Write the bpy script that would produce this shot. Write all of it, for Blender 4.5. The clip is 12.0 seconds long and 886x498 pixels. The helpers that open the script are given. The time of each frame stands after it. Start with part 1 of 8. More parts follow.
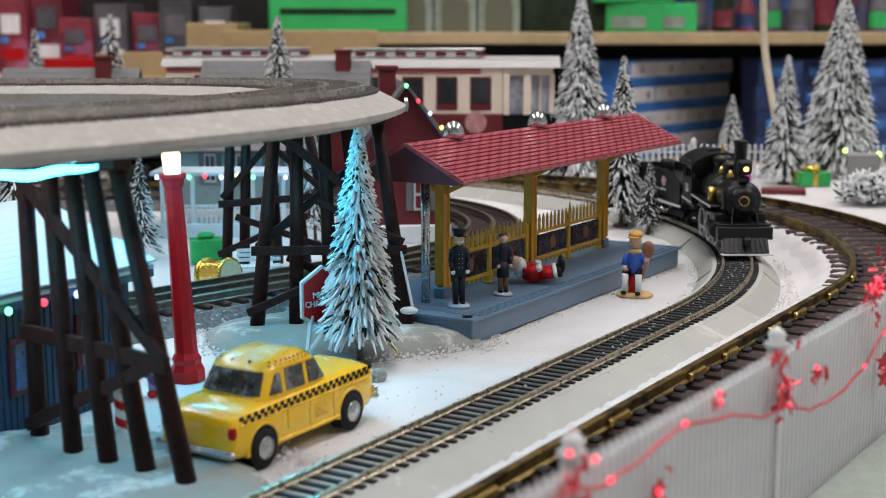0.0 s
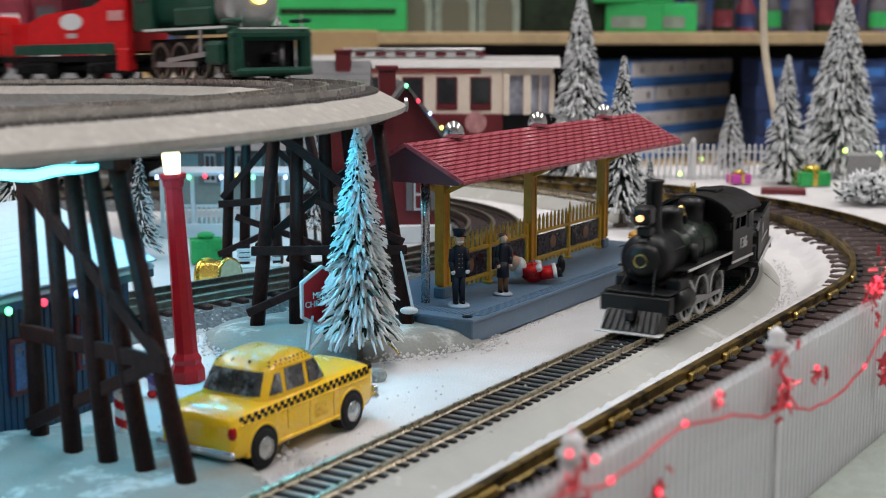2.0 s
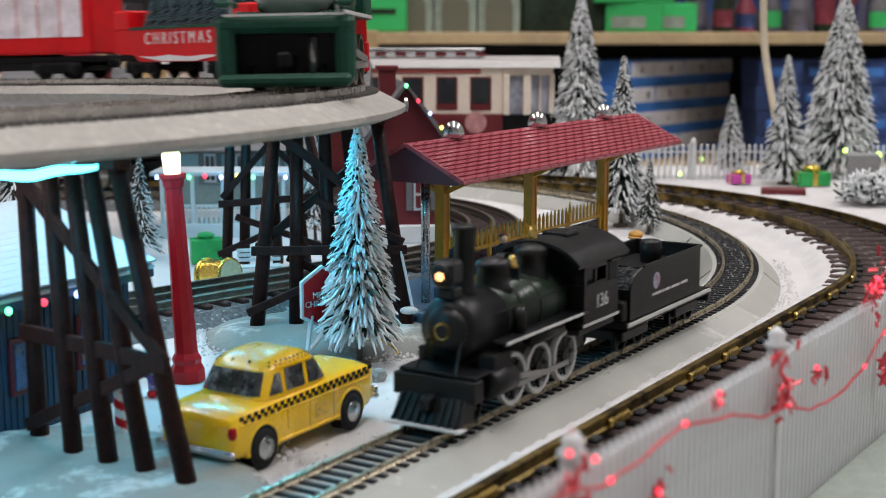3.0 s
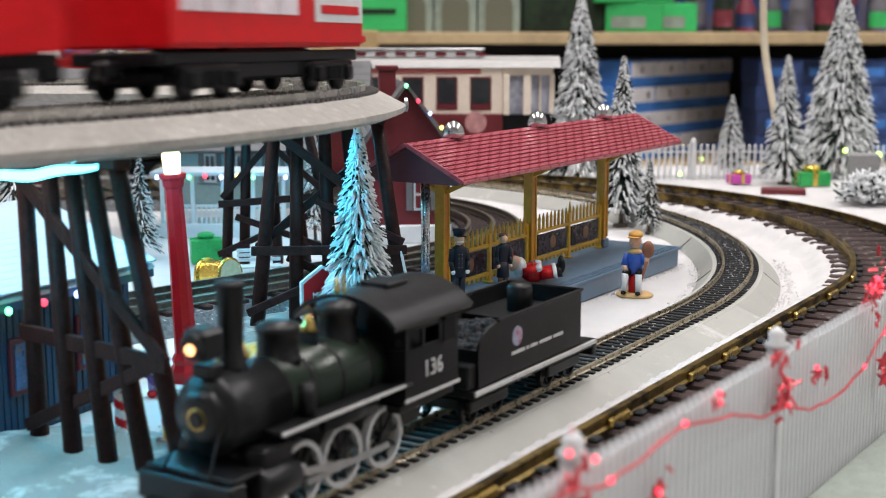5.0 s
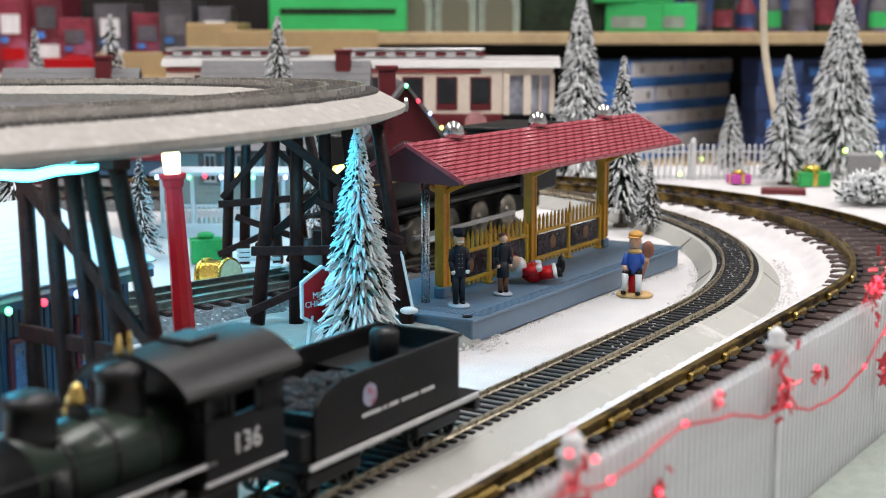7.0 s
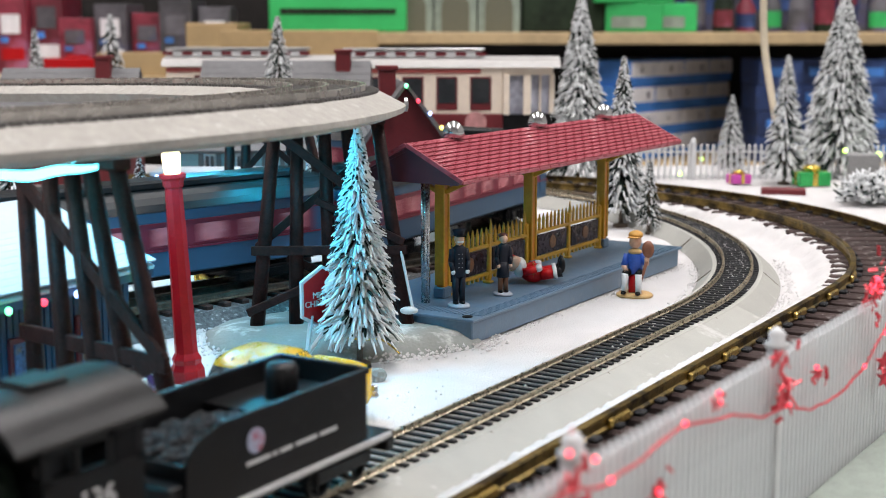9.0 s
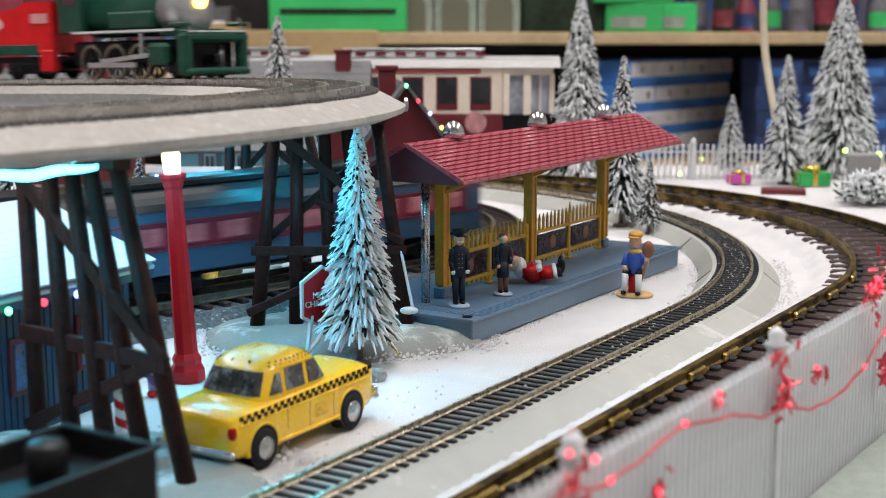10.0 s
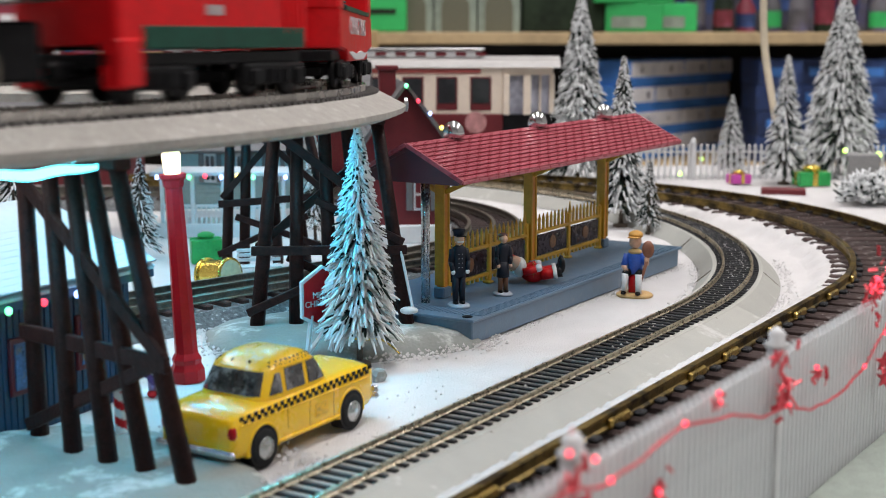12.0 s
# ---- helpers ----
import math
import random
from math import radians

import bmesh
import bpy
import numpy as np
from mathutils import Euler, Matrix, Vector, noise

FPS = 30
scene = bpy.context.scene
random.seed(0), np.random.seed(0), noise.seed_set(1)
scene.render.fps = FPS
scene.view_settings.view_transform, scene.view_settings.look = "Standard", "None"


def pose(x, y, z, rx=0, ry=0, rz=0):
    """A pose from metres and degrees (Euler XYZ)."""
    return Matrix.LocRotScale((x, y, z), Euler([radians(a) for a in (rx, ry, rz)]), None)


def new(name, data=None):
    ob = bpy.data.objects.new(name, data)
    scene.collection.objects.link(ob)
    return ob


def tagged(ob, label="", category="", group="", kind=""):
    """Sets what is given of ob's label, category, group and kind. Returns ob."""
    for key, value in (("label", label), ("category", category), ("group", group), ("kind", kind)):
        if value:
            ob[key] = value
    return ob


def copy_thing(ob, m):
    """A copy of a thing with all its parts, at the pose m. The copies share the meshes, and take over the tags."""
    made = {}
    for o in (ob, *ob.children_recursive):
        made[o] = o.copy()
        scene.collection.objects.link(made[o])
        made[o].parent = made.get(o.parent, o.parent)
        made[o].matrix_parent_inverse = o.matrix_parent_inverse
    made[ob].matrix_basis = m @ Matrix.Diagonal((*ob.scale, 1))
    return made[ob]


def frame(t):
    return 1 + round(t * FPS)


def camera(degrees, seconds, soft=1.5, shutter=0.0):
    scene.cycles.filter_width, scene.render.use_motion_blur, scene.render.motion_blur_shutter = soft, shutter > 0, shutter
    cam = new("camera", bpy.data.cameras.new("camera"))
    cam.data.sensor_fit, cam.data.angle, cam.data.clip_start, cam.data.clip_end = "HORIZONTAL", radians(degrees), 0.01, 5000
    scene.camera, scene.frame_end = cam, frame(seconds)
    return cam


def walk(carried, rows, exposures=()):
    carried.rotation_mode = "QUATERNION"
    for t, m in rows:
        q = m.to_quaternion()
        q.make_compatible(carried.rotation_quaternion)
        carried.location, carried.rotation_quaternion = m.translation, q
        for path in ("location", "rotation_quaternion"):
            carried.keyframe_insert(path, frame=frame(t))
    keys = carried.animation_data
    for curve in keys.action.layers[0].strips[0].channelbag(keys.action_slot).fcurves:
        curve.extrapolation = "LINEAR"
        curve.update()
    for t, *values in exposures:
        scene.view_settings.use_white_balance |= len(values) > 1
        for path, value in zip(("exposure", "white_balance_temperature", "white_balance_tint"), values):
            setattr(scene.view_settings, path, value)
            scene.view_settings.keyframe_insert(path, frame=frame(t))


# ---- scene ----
cam = camera(36.2, 12.0, soft=0.5, shutter=0.5)
walk(cam, [(0, pose(0, 0, 0.138, 80.63, 0, 0)), (12.0, pose(0, 0, 0.138, 80.63, 0, 0))], exposures=[(0, -0.03), (2.5, -0.10), (3.2, -0.06), (5.0, 0.28), (5.5, 0.35), (9.0, 0.36), (10.0, 0.22), (10.5, 0.12), (12.0, 0.08)])
cam.data.dof.use_dof = True
cam.data.dof.focus_distance = 0.61
cam.data.dof.aperture_fstop = 18.0

# ---- light of the shop: fluorescent panels in the ceiling, a dim even surround ----
world = bpy.data.worlds.new("shop_air")
scene.world = world
world.use_nodes = True
world.node_tree.nodes["Background"].inputs[0].default_value = (0.95, 0.95, 1.0, 1)
world.node_tree.nodes["Background"].inputs[1].default_value = 0.025


def area_lamp(name, at, size, size_y, watts, colour, rx=0.0, rz=0.0):
    data = bpy.data.lights.new(name, "AREA")
    data.shape, data.size, data.size_y, data.energy, data.color = "RECTANGLE", size, size_y, watts, colour
    ob = new(name, data)
    ob.matrix_world = pose(*at, rx, 0, rz)
    return ob


for lx in (-1.5, 0.1, 1.7):
    for ly in (0.1, 1.7):
        area_lamp("ceiling_lamp", (lx, ly, 2.02), 0.28, 1.2, 20.5 if ly < 1 else 12.5, (1.0, 0.945, 0.94))

# ---- paths of the rails ----
U = Vector((0.527, 0.850)).normalized()


class Path:
    """A straight run that turns into a left-hand arc and runs straight on after it; s is 0 where the arc begins."""

    def __init__(self, tangent, heading, radius, z, arc=9.0):
        self.arc = arc
        self.t, self.u, self.r, self.z = Vector(tangent), Vector(heading).normalized(), radius, z
        self.n = Vector((self.u.y, -self.u.x))
        self.c = self.t - self.n * radius
        self.a = math.atan2(self.n.y, self.n.x)

    def at(self, s, off=0.0):
        if s <= 0:
            return self.t + self.u * s + self.n * off, math.atan2(self.u.y, self.u.x)
        if s > self.arc:
            p, h = self.at(self.arc, off)
            return p + Vector((math.cos(h), math.sin(h))) * (s - self.arc), h
        a = self.a + s / self.r
        return self.c + Vector((math.cos(a), math.sin(a))) * (self.r + off), a + math.pi / 2

    def point(self, s, off=0.0, dz=0.0):
        p, a = self.at(s, off)
        return Vector((p.x, p.y, self.z + dz))

    def carriage(self, s, half):
        """The pose of a carriage whose middle is at s, running towards smaller s, its x axis forwards."""
        a, b = self.point(s + half), self.point(s - half)
        m = (a + b) / 2
        return pose(m.x, m.y, m.z, 0, 0, math.degrees(math.atan2(b.y - a.y, b.x - a.x)))


narrow = Path((0.1118, 0.6078), U, 0.3880, 0.0105)
garden = Path((0.2075, 0.6340), U, 0.3510, 0.0125)
middle = Path((-0.0191, 0.7441), (1, 1), 0.178, 0.0125, 0.178 * math.radians(135))
DECK = Matrix.Translation((-0.393, 0.5644, 0.1070)) @ Vector((-0.0187, 0.0183, 1)).normalized().rotation_difference(Vector((0, 0, 1))).inverted().to_matrix().to_4x4()
LOOP_R = 0.344

# ---- materials ----


def mat(name, colour, rough=0.5, metal=0.0, spread=0.12, scale=400.0, bump=0.15, fine=4.0, stain=None, amount=0.3, coat=0.0, glow=0.0, vary=0.0, bump_scale=None, spec=None):
    """A procedural surface: two scales of tone, a stain colour in patches, relief and roughness that follow the grain."""
    m = bpy.data.materials.new(name)
    m.use_nodes = True
    nt = m.node_tree
    b = nt.nodes["Principled BSDF"]
    link = nt.links.new
    co = nt.nodes.new("ShaderNodeTexCoord")
    n1 = nt.nodes.new("ShaderNodeTexNoise")
    n1.inputs["Scale"].default_value, n1.inputs["Detail"].default_value = scale, 5
    n2 = nt.nodes.new("ShaderNodeTexNoise")
    n2.inputs["Scale"].default_value, n2.inputs["Detail"].default_value = (bump_scale or scale * fine), 3
    link(co.outputs["Object"], n1.inputs["Vector"])
    link(co.outputs["Object"], n2.inputs["Vector"])
    mixv = nt.nodes.new("ShaderNodeMath")
    mixv.operation = "MULTIPLY_ADD"
    link(n2.outputs["Fac"], mixv.inputs[0])
    mixv.inputs[1].default_value = 0.45
    half = nt.nodes.new("ShaderNodeMath")
    half.operation = "MULTIPLY_ADD"
    link(n1.outputs["Fac"], half.inputs[0])
    half.inputs[1].default_value, half.inputs[2].default_value = 0.9, -0.17
    link(half.outputs[0], mixv.inputs[2])
    ramp = nt.nodes.new("ShaderNodeValToRGB")
    lo = [max(0, c * (1 - spread)) for c in colour]
    hi = [min(1, c * (1 + spread)) for c in colour]
    ramp.color_ramp.elements[0].position, ramp.color_ramp.elements[1].position = 0.3, 0.7
    ramp.color_ramp.elements[0].color, ramp.color_ramp.elements[1].color = (*lo, 1), (*hi, 1)
    link(mixv.outputs[0], ramp.inputs["Fac"])
    out = ramp.outputs["Color"]
    if stain:
        n3 = nt.nodes.new("ShaderNodeTexNoise")
        n3.inputs["Scale"].default_value, n3.inputs["Detail"].default_value, n3.inputs["Roughness"].default_value = scale * 0.6, 6, 0.65
        link(co.outputs["Object"], n3.inputs["Vector"])
        r3 = nt.nodes.new("ShaderNodeValToRGB")
        r3.color_ramp.elements[0].position, r3.color_ramp.elements[1].position = 0.62 - amount * 0.3, 0.72 - amount * 0.2
        link(n3.outputs["Fac"], r3.inputs["Fac"])
        mx = nt.nodes.new("ShaderNodeMix")
        mx.data_type = "RGBA"
        link(r3.outputs["Color"], mx.inputs["Factor"])
        link(out, mx.inputs["A"])
        mx.inputs["B"].default_value = (*stain, 1)
        out = mx.outputs["Result"]
    if vary:
        info = nt.nodes.new("ShaderNodeObjectInfo")
        hsv = nt.nodes.new("ShaderNodeHueSaturation")
        mr = nt.nodes.new("ShaderNodeMapRange")
        mr.inputs["To Min"].default_value, mr.inputs["To Max"].default_value = 1 - vary, 1 + vary
        link(info.outputs["Random"], mr.inputs["Value"])
        link(mr.outputs["Result"], hsv.inputs["Value"])
        link(out, hsv.inputs["Color"])
        out = hsv.outputs["Color"]
    link(out, b.inputs["Base Color"])
    rr = nt.nodes.new("ShaderNodeMapRange")
    rr.inputs["To Min"].default_value, rr.inputs["To Max"].default_value = max(0.03, rough - 0.1), min(1, rough + 0.12)
    link(mixv.outputs[0], rr.inputs["Value"])
    link(rr.outputs["Result"], b.inputs["Roughness"])
    b.inputs["Metallic"].default_value = metal
    b.inputs["Coat Weight"].default_value = coat
    if spec is not None:
        b.inputs["Specular IOR Level"].default_value = spec
    elif max(colour) < 0.06 and not coat:
        b.inputs["Specular IOR Level"].default_value = 0.22
    if bump:
        bp = nt.nodes.new("ShaderNodeBump")
        bp.inputs["Strength"].default_value, bp.inputs["Distance"].default_value = bump, 0.0006
        link(n2.outputs["Fac"], bp.inputs["Height"])
        link(bp.outputs["Normal"], b.inputs["Normal"])
    if glow:
        b.inputs["Emission Color"].default_value = (*colour, 1)
        b.inputs["Emission Strength"].default_value = glow
    return m


SNOW = mat("snow", (0.56, 0.55, 0.55), 0.8, 0, 0.06, 45, 1.0, 28, stain=(0.48, 0.46, 0.45), amount=0.06)
FROST = mat("frost", (0.72, 0.74, 0.75), 0.8, 0, 0.10, 300, 0.5, 6)
NEEDLE = mat("needle_green", (0.009, 0.020, 0.015), 0.7, 0, 0.3, 400, 0.4)
BARK = mat("bark", (0.10, 0.075, 0.055), 0.85, 0, 0.3, 500, 0.5)
ROADBED = mat("grey_roadbed", (0.36, 0.36, 0.33), 0.6, 0, 0.06, 90, 0.25, 20, stain=(0.50, 0.50, 0.48), amount=0.08)
BALLAST = mat("dark_ballast", (0.10, 0.105, 0.11), 0.85, 0, 0.5, 500, 0.9, 3, stain=(0.55, 0.55, 0.55), amount=0.12)
RAIL = mat("nickel_rail", (0.62, 0.54, 0.40), 0.28, 0.9, 0.2, 300, 0.1)
RAIL_DARK = mat("dark_rail", (0.20, 0.18, 0.15), 0.38, 0.85, 0.3, 300, 0.15)
BRASS_RAIL = mat("brass_rail", (0.27, 0.19, 0.065), 0.36, 0.9, 0.4, 130, 0.25, 6, stain=(0.05, 0.037, 0.02), amount=0.55)
BRASS = mat("brass", (0.62, 0.44, 0.14), 0.28, 0.95, 0.15, 300, 0.1)
TIE_BLACK = mat("black_tie", (0.020, 0.021, 0.024), 0.5, 0, 0.3, 400, 0.3, vary=0.4)
TIE_BROWN = mat("brown_tie", (0.042, 0.027, 0.025), 0.6, 0, 0.3, 200, 0.5, 5, stain=(0.22, 0.19, 0.18), amount=0.15, vary=0.25)
TRESTLE = mat("dark_stained_trestle", (0.030, 0.0095, 0.0080), 0.50, 0, 0.4, 250, 0.4, 4, spec=0.15)
FOAM = mat("grey_foam_deck", (0.36, 0.345, 0.315), 0.9, 0, 0.12, 260, 1.0, 5, stain=(0.46, 0.45, 0.43), amount=0.16)
MOUND = mat("grey_mound", (0.24, 0.255, 0.24), 0.85, 0, 0.10, 90, 0.6, 8, stain=(0.55, 0.56, 0.55), amount=0.22)
STEEL_BLUE = mat("steel_blue_plastic", (0.105, 0.170, 0.245), 0.34, 0, 0.08, 200, 0.1, stain=(0.14, 0.19, 0.25), amount=0.1)
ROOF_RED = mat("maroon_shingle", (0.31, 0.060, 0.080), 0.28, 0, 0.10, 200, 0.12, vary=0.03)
# the shingle maroon with shade put into the colour, for grooves and gables
ROOF_RED_SHADE = mat("maroon_in_shade", (0.060, 0.008, 0.016), 0.4, 0, 0.1, 200, 0.1)
OCHRE = mat("ochre_plastic", (0.50, 0.28, 0.022), 0.36, 0, 0.12, 250, 0.08)
ORANGE = mat("orange_ochre_column", (0.55, 0.20, 0.012), 0.36, 0, 0.12, 250, 0.08)
CHROME = mat("chrome", (0.55, 0.55, 0.55), 0.20, 1.0, 0.05, 300, 0.03)
SILVER = mat("silver_pole", (0.55, 0.56, 0.57), 0.25, 0.95, 0.08, 300, 0.05)
TAXI_ROOF = mat("snow_dusted_taxi_yellow", (0.90, 0.53, 0.010), 0.28, 0, 0.03, 90, 0.05, 6, stain=(0.82, 0.80, 0.70), amount=0.16, coat=0.3)
TAXI = mat("taxi_yellow", (0.93, 0.56, 0.008), 0.24, 0, 0.03, 120, 0.02, 6, coat=0.4)
BLACK = mat("black_paint", (0.007, 0.007, 0.008), 0.42, 0, 0.3, 250, 0.08, spec=0.16)
SATIN_BLACK = mat("satin_black_metal", (0.0055, 0.0058, 0.0065), 0.38, 0.1, 0.3, 180, 0.1, 6, stain=(0.013, 0.013, 0.014), amount=0.12, spec=0.40)
BOILER = mat("dark_green_boiler", (0.013, 0.024, 0.015), 0.30, 0.1, 0.25, 120, 0.08, spec=0.45)
RUBBER = mat("rubber", (0.014, 0.014, 0.015), 0.7, 0, 0.2, 400, 0.2)
WHITE = mat("white_paint", (0.62, 0.63, 0.64), 0.45, 0, 0.05, 200, 0.1)
WHITE_TRIM = mat("pale_trim_line", (0.55, 0.55, 0.55), 0.45, 0, 0.1, 300, 0.05)
GLASS_DARK = mat("dark_glazing", (0.030, 0.034, 0.038), 0.06, 0, 0.2, 150, 0.02, coat=0.5)
RED = mat("red_enamel", (0.44, 0.006, 0.009), 0.34, 0, 0.1, 200, 0.06, spec=0.28)
RED_DARK = mat("barn_red", (0.125, 0.010, 0.015), 0.5, 0, 0.12, 150, 0.15)
RED_CAR = mat("bright_red_car", (0.56, 0.006, 0.010), 0.36, 0, 0.12, 120, 0.05, spec=0.25)
GREEN_LOCO = mat("dark_green_enamel", (0.010, 0.055, 0.036), 0.33, 0, 0.2, 150, 0.06)
GREY_METAL = mat("grey_metal", (0.42, 0.42, 0.42), 0.35, 0.8, 0.12, 200, 0.08)
COAL = mat("coal", (0.03, 0.032, 0.036), 0.35, 0, 0.6, 900, 0.9)
FENCE = mat("white_plastic_fence", (0.60, 0.61, 0.62), 0.45, 0, 0.05, 120, 0.1)
SLATE = mat("grey_slate_roof", (0.13, 0.13, 0.135), 0.65, 0, 0.12, 200, 0.3)
ROOF_ICE = mat("pale_blue_roof", (0.44, 0.50, 0.54), 0.5, 0, 0.05, 100, 0.2)
WALL_BLUE = mat("deep_blue_clapboard", (0.010, 0.038, 0.085), 0.5, 0, 0.15, 150, 0.2)
WALL_TEAL = mat("pale_teal_wall", (0.24, 0.38, 0.40), 0.55, 0, 0.08, 150, 0.15)
CREAM = mat("cream_coach", (0.78, 0.68, 0.57), 0.5, 0, 0.06, 120, 0.1)
COACH_BLUE = mat("blue_coach", (0.035, 0.090, 0.165), 0.4, 0, 0.08, 120, 0.05)
COACH_RED = mat("maroon_coach_band", (0.20, 0.018, 0.040), 0.42, 0, 0.1, 120, 0.05)
COACH_ROOF = mat("black_coach_roof", (0.016, 0.018, 0.020), 0.36, 0.1, 0.2, 150, 0.05)
PINK_PANE = mat("pale_lit_pane", (0.42, 0.13, 0.15), 0.25, 0, 0.3, 80, 0.02, glow=0.06)
WOOD = mat("light_wood_board", (0.46, 0.34, 0.19), 0.6, 0, 0.15, 12, 0.2, 8)
CARDBOARD = mat("cardboard", (0.40, 0.28, 0.14), 0.8, 0, 0.1, 15, 0.2, 8)
GOLD = mat("gold", (0.75, 0.55, 0.12), 0.25, 0.95, 0.1, 200, 0.08)
BOX_BLUE = mat("blue_box", (0.06, 0.22, 0.62), 0.55, 0, 0.15, 20, 0.05, vary=0.25)
BOX_WHITE = mat("white_box_label", (0.80, 0.79, 0.82), 0.55, 0, 0.10, 25, 0.05, stain=(0.60, 0.60, 0.68), amount=0.25, vary=0.12)
BOX_NAVY = mat("navy_box", (0.018, 0.040, 0.13), 0.5, 0, 0.3, 20, 0.05, stain=(0.05, 0.10, 0.28), amount=0.4, vary=0.4)
GREEN_BOX = mat("green_carton", (0.03, 0.42, 0.11), 0.5, 0, 0.1, 15, 0.05, vary=0.15)
GREY_GREEN = mat("grey_green_moulding", (0.24, 0.29, 0.24), 0.6, 0, 0.2, 20, 0.1)
DARK_GREEN = mat("dark_foliage_print", (0.015, 0.025, 0.014), 0.7, 0, 0.5, 20, 0.1)
SHELF_DARK = mat("dark_shelf_back", (0.020, 0.018, 0.018), 0.8, 0, 0.3, 10, 0.1)
MAROON_BOX = mat("maroon_packaging", (0.21, 0.025, 0.045), 0.5, 0, 0.4, 15, 0.05, stain=(0.30, 0.12, 0.22), amount=0.3, vary=0.3)
GREY_BOX = mat("grey_packaging", (0.10, 0.095, 0.11), 0.5, 0, 0.3, 20, 0.05, stain=(0.10, 0.10, 0.20), amount=0.4, vary=0.4)
SKIN = mat("painted_flesh", (0.60, 0.36, 0.25), 0.5, 0, 0.1, 400, 0.1)
FIG_NAVY = mat("painted_navy", (0.010, 0.012, 0.020), 0.4, 0, 0.2, 400, 0.1)
FIG_BLUE = mat("painted_blue", (0.03, 0.09, 0.40), 0.4, 0, 0.2, 400, 0.1)
FIG_BROWN = mat("painted_brown", (0.16, 0.065, 0.030), 0.45, 0, 0.2, 400, 0.1)
SAND = mat("painted_sand", (0.58, 0.38, 0.16), 0.6, 0, 0.15, 400, 0.3)
FIG_GREY = mat("grey_base", (0.36, 0.40, 0.46), 0.5, 0, 0.1, 400, 0.1)
GIFT_GREEN = mat("green_gift_wrap", (0.03, 0.36, 0.09), 0.3, 0, 0.15, 200, 0.05)
CYAN_GLOW = mat("cyan_led", (0.10, 0.80, 1.0), 0.4, 0, 0, 200, 0, glow=6.5)
WARM_GLOW = mat("warm_lamp", (1.0, 0.66, 0.34), 0.4, 0, 0, 200, 0, glow=2.6)
RED_GLOW = mat("red_led", (1.0, 0.05, 0.09), 0.4, 0, 0, 200, 0, glow=2.4)
GREEN_GLOW = mat("green_led", (0.15, 1.0, 0.35), 0.4, 0, 0, 200, 0, glow=4.0)
YELLOW_GLOW = mat("yellow_led", (1.0, 0.75, 0.15), 0.4, 0, 0, 200, 0, glow=4.0)
BLUE_GLOW = mat("blue_led", (0.35, 0.5, 1.0), 0.4, 0, 0, 200, 0, glow=4.0)
LIME_GLOW = mat("lime_led", (0.55, 1.0, 0.15), 0.4, 0, 0, 200, 0, glow=4.0)
ORANGE_GLOW = mat("orange_headlight", (0.80, 0.17, 0.04), 0.3, 0, 0, 200, 0, glow=0.6)
AMBER_GLOW = mat("amber_bulb", (1.0, 0.42, 0.16), 0.4, 0, 0, 200, 0, glow=3.2)
WIRE_RED = mat("red_foil", (0.62, 0.06, 0.08), 0.3, 0.4, 0.2, 400, 0.2)
CABLE = mat("cream_cable", (0.55, 0.48, 0.36), 0.5, 0, 0.1, 100, 0.1)

# ---- mesh helpers ----


def finish(bm, name, material, smooth=False):
    me = bpy.data.meshes.new(name)
    bmesh.ops.recalc_face_normals(bm, faces=bm.faces)
    bm.to_mesh(me)
    bm.free()
    for m in (material if isinstance(material, (list, tuple)) else [material]):
        me.materials.append(m)
    if smooth:
        me.polygons.foreach_set("use_smooth", [True] * len(me.polygons))
        me.update()
    return me


def part(name, bm, material, parent, label="", smooth=False):
    ob = new(name, finish(bm, name, material, smooth))
    ob.parent = parent
    if label:
        ob["label"] = label
    return ob


def thing(name, label, category, m=None, group="", kind=""):
    ob = new(name)
    ob.empty_display_size = 0.01
    if m is not None:
        ob.matrix_basis = m
    return tagged(ob, label, category, group, kind)


def solo(name, bm, material, label, category, m=None, group="", kind="", smooth=False):
    ob = new(name, finish(bm, name, material, smooth))
    if m is not None:
        ob.matrix_basis = m
    return tagged(ob, label, category, group, kind)


def box(bm, c, s, m=None, bevel=0.0, mi=0):
    """A box of size s round c, with its edges worn by bevel."""
    made = bmesh.ops.create_cube(bm, size=1, matrix=(m or Matrix()) @ Matrix.Translation(c) @ Matrix.Diagonal((*s, 1)))
    faces = {f for v in made["verts"] for f in v.link_faces}
    for f in faces:
        f.material_index = mi
    if bevel:
        edges = {e for v in made["verts"] for e in v.link_edges}
        done = bmesh.ops.bevel(bm, geom=list(edges), offset=bevel, segments=1, affect="EDGES")
        for f in done["faces"]:
            f.material_index = mi
    return bm


def rod(bm, a, b, ra, rb=None, n=10, mi=0):
    """A round bar from a to b."""
    a, b = Vector(a), Vector(b)
    d = b - a
    made = bmesh.ops.create_cone(bm, cap_ends=True, segments=n, radius1=ra, radius2=ra if rb is None else rb, depth=d.length,
                                 matrix=Matrix.Translation((a + b) / 2) @ d.to_track_quat("Z", "Y").to_matrix().to_4x4())
    for v in made["verts"]:
        for f in v.link_faces:
            f.material_index = mi
    return bm


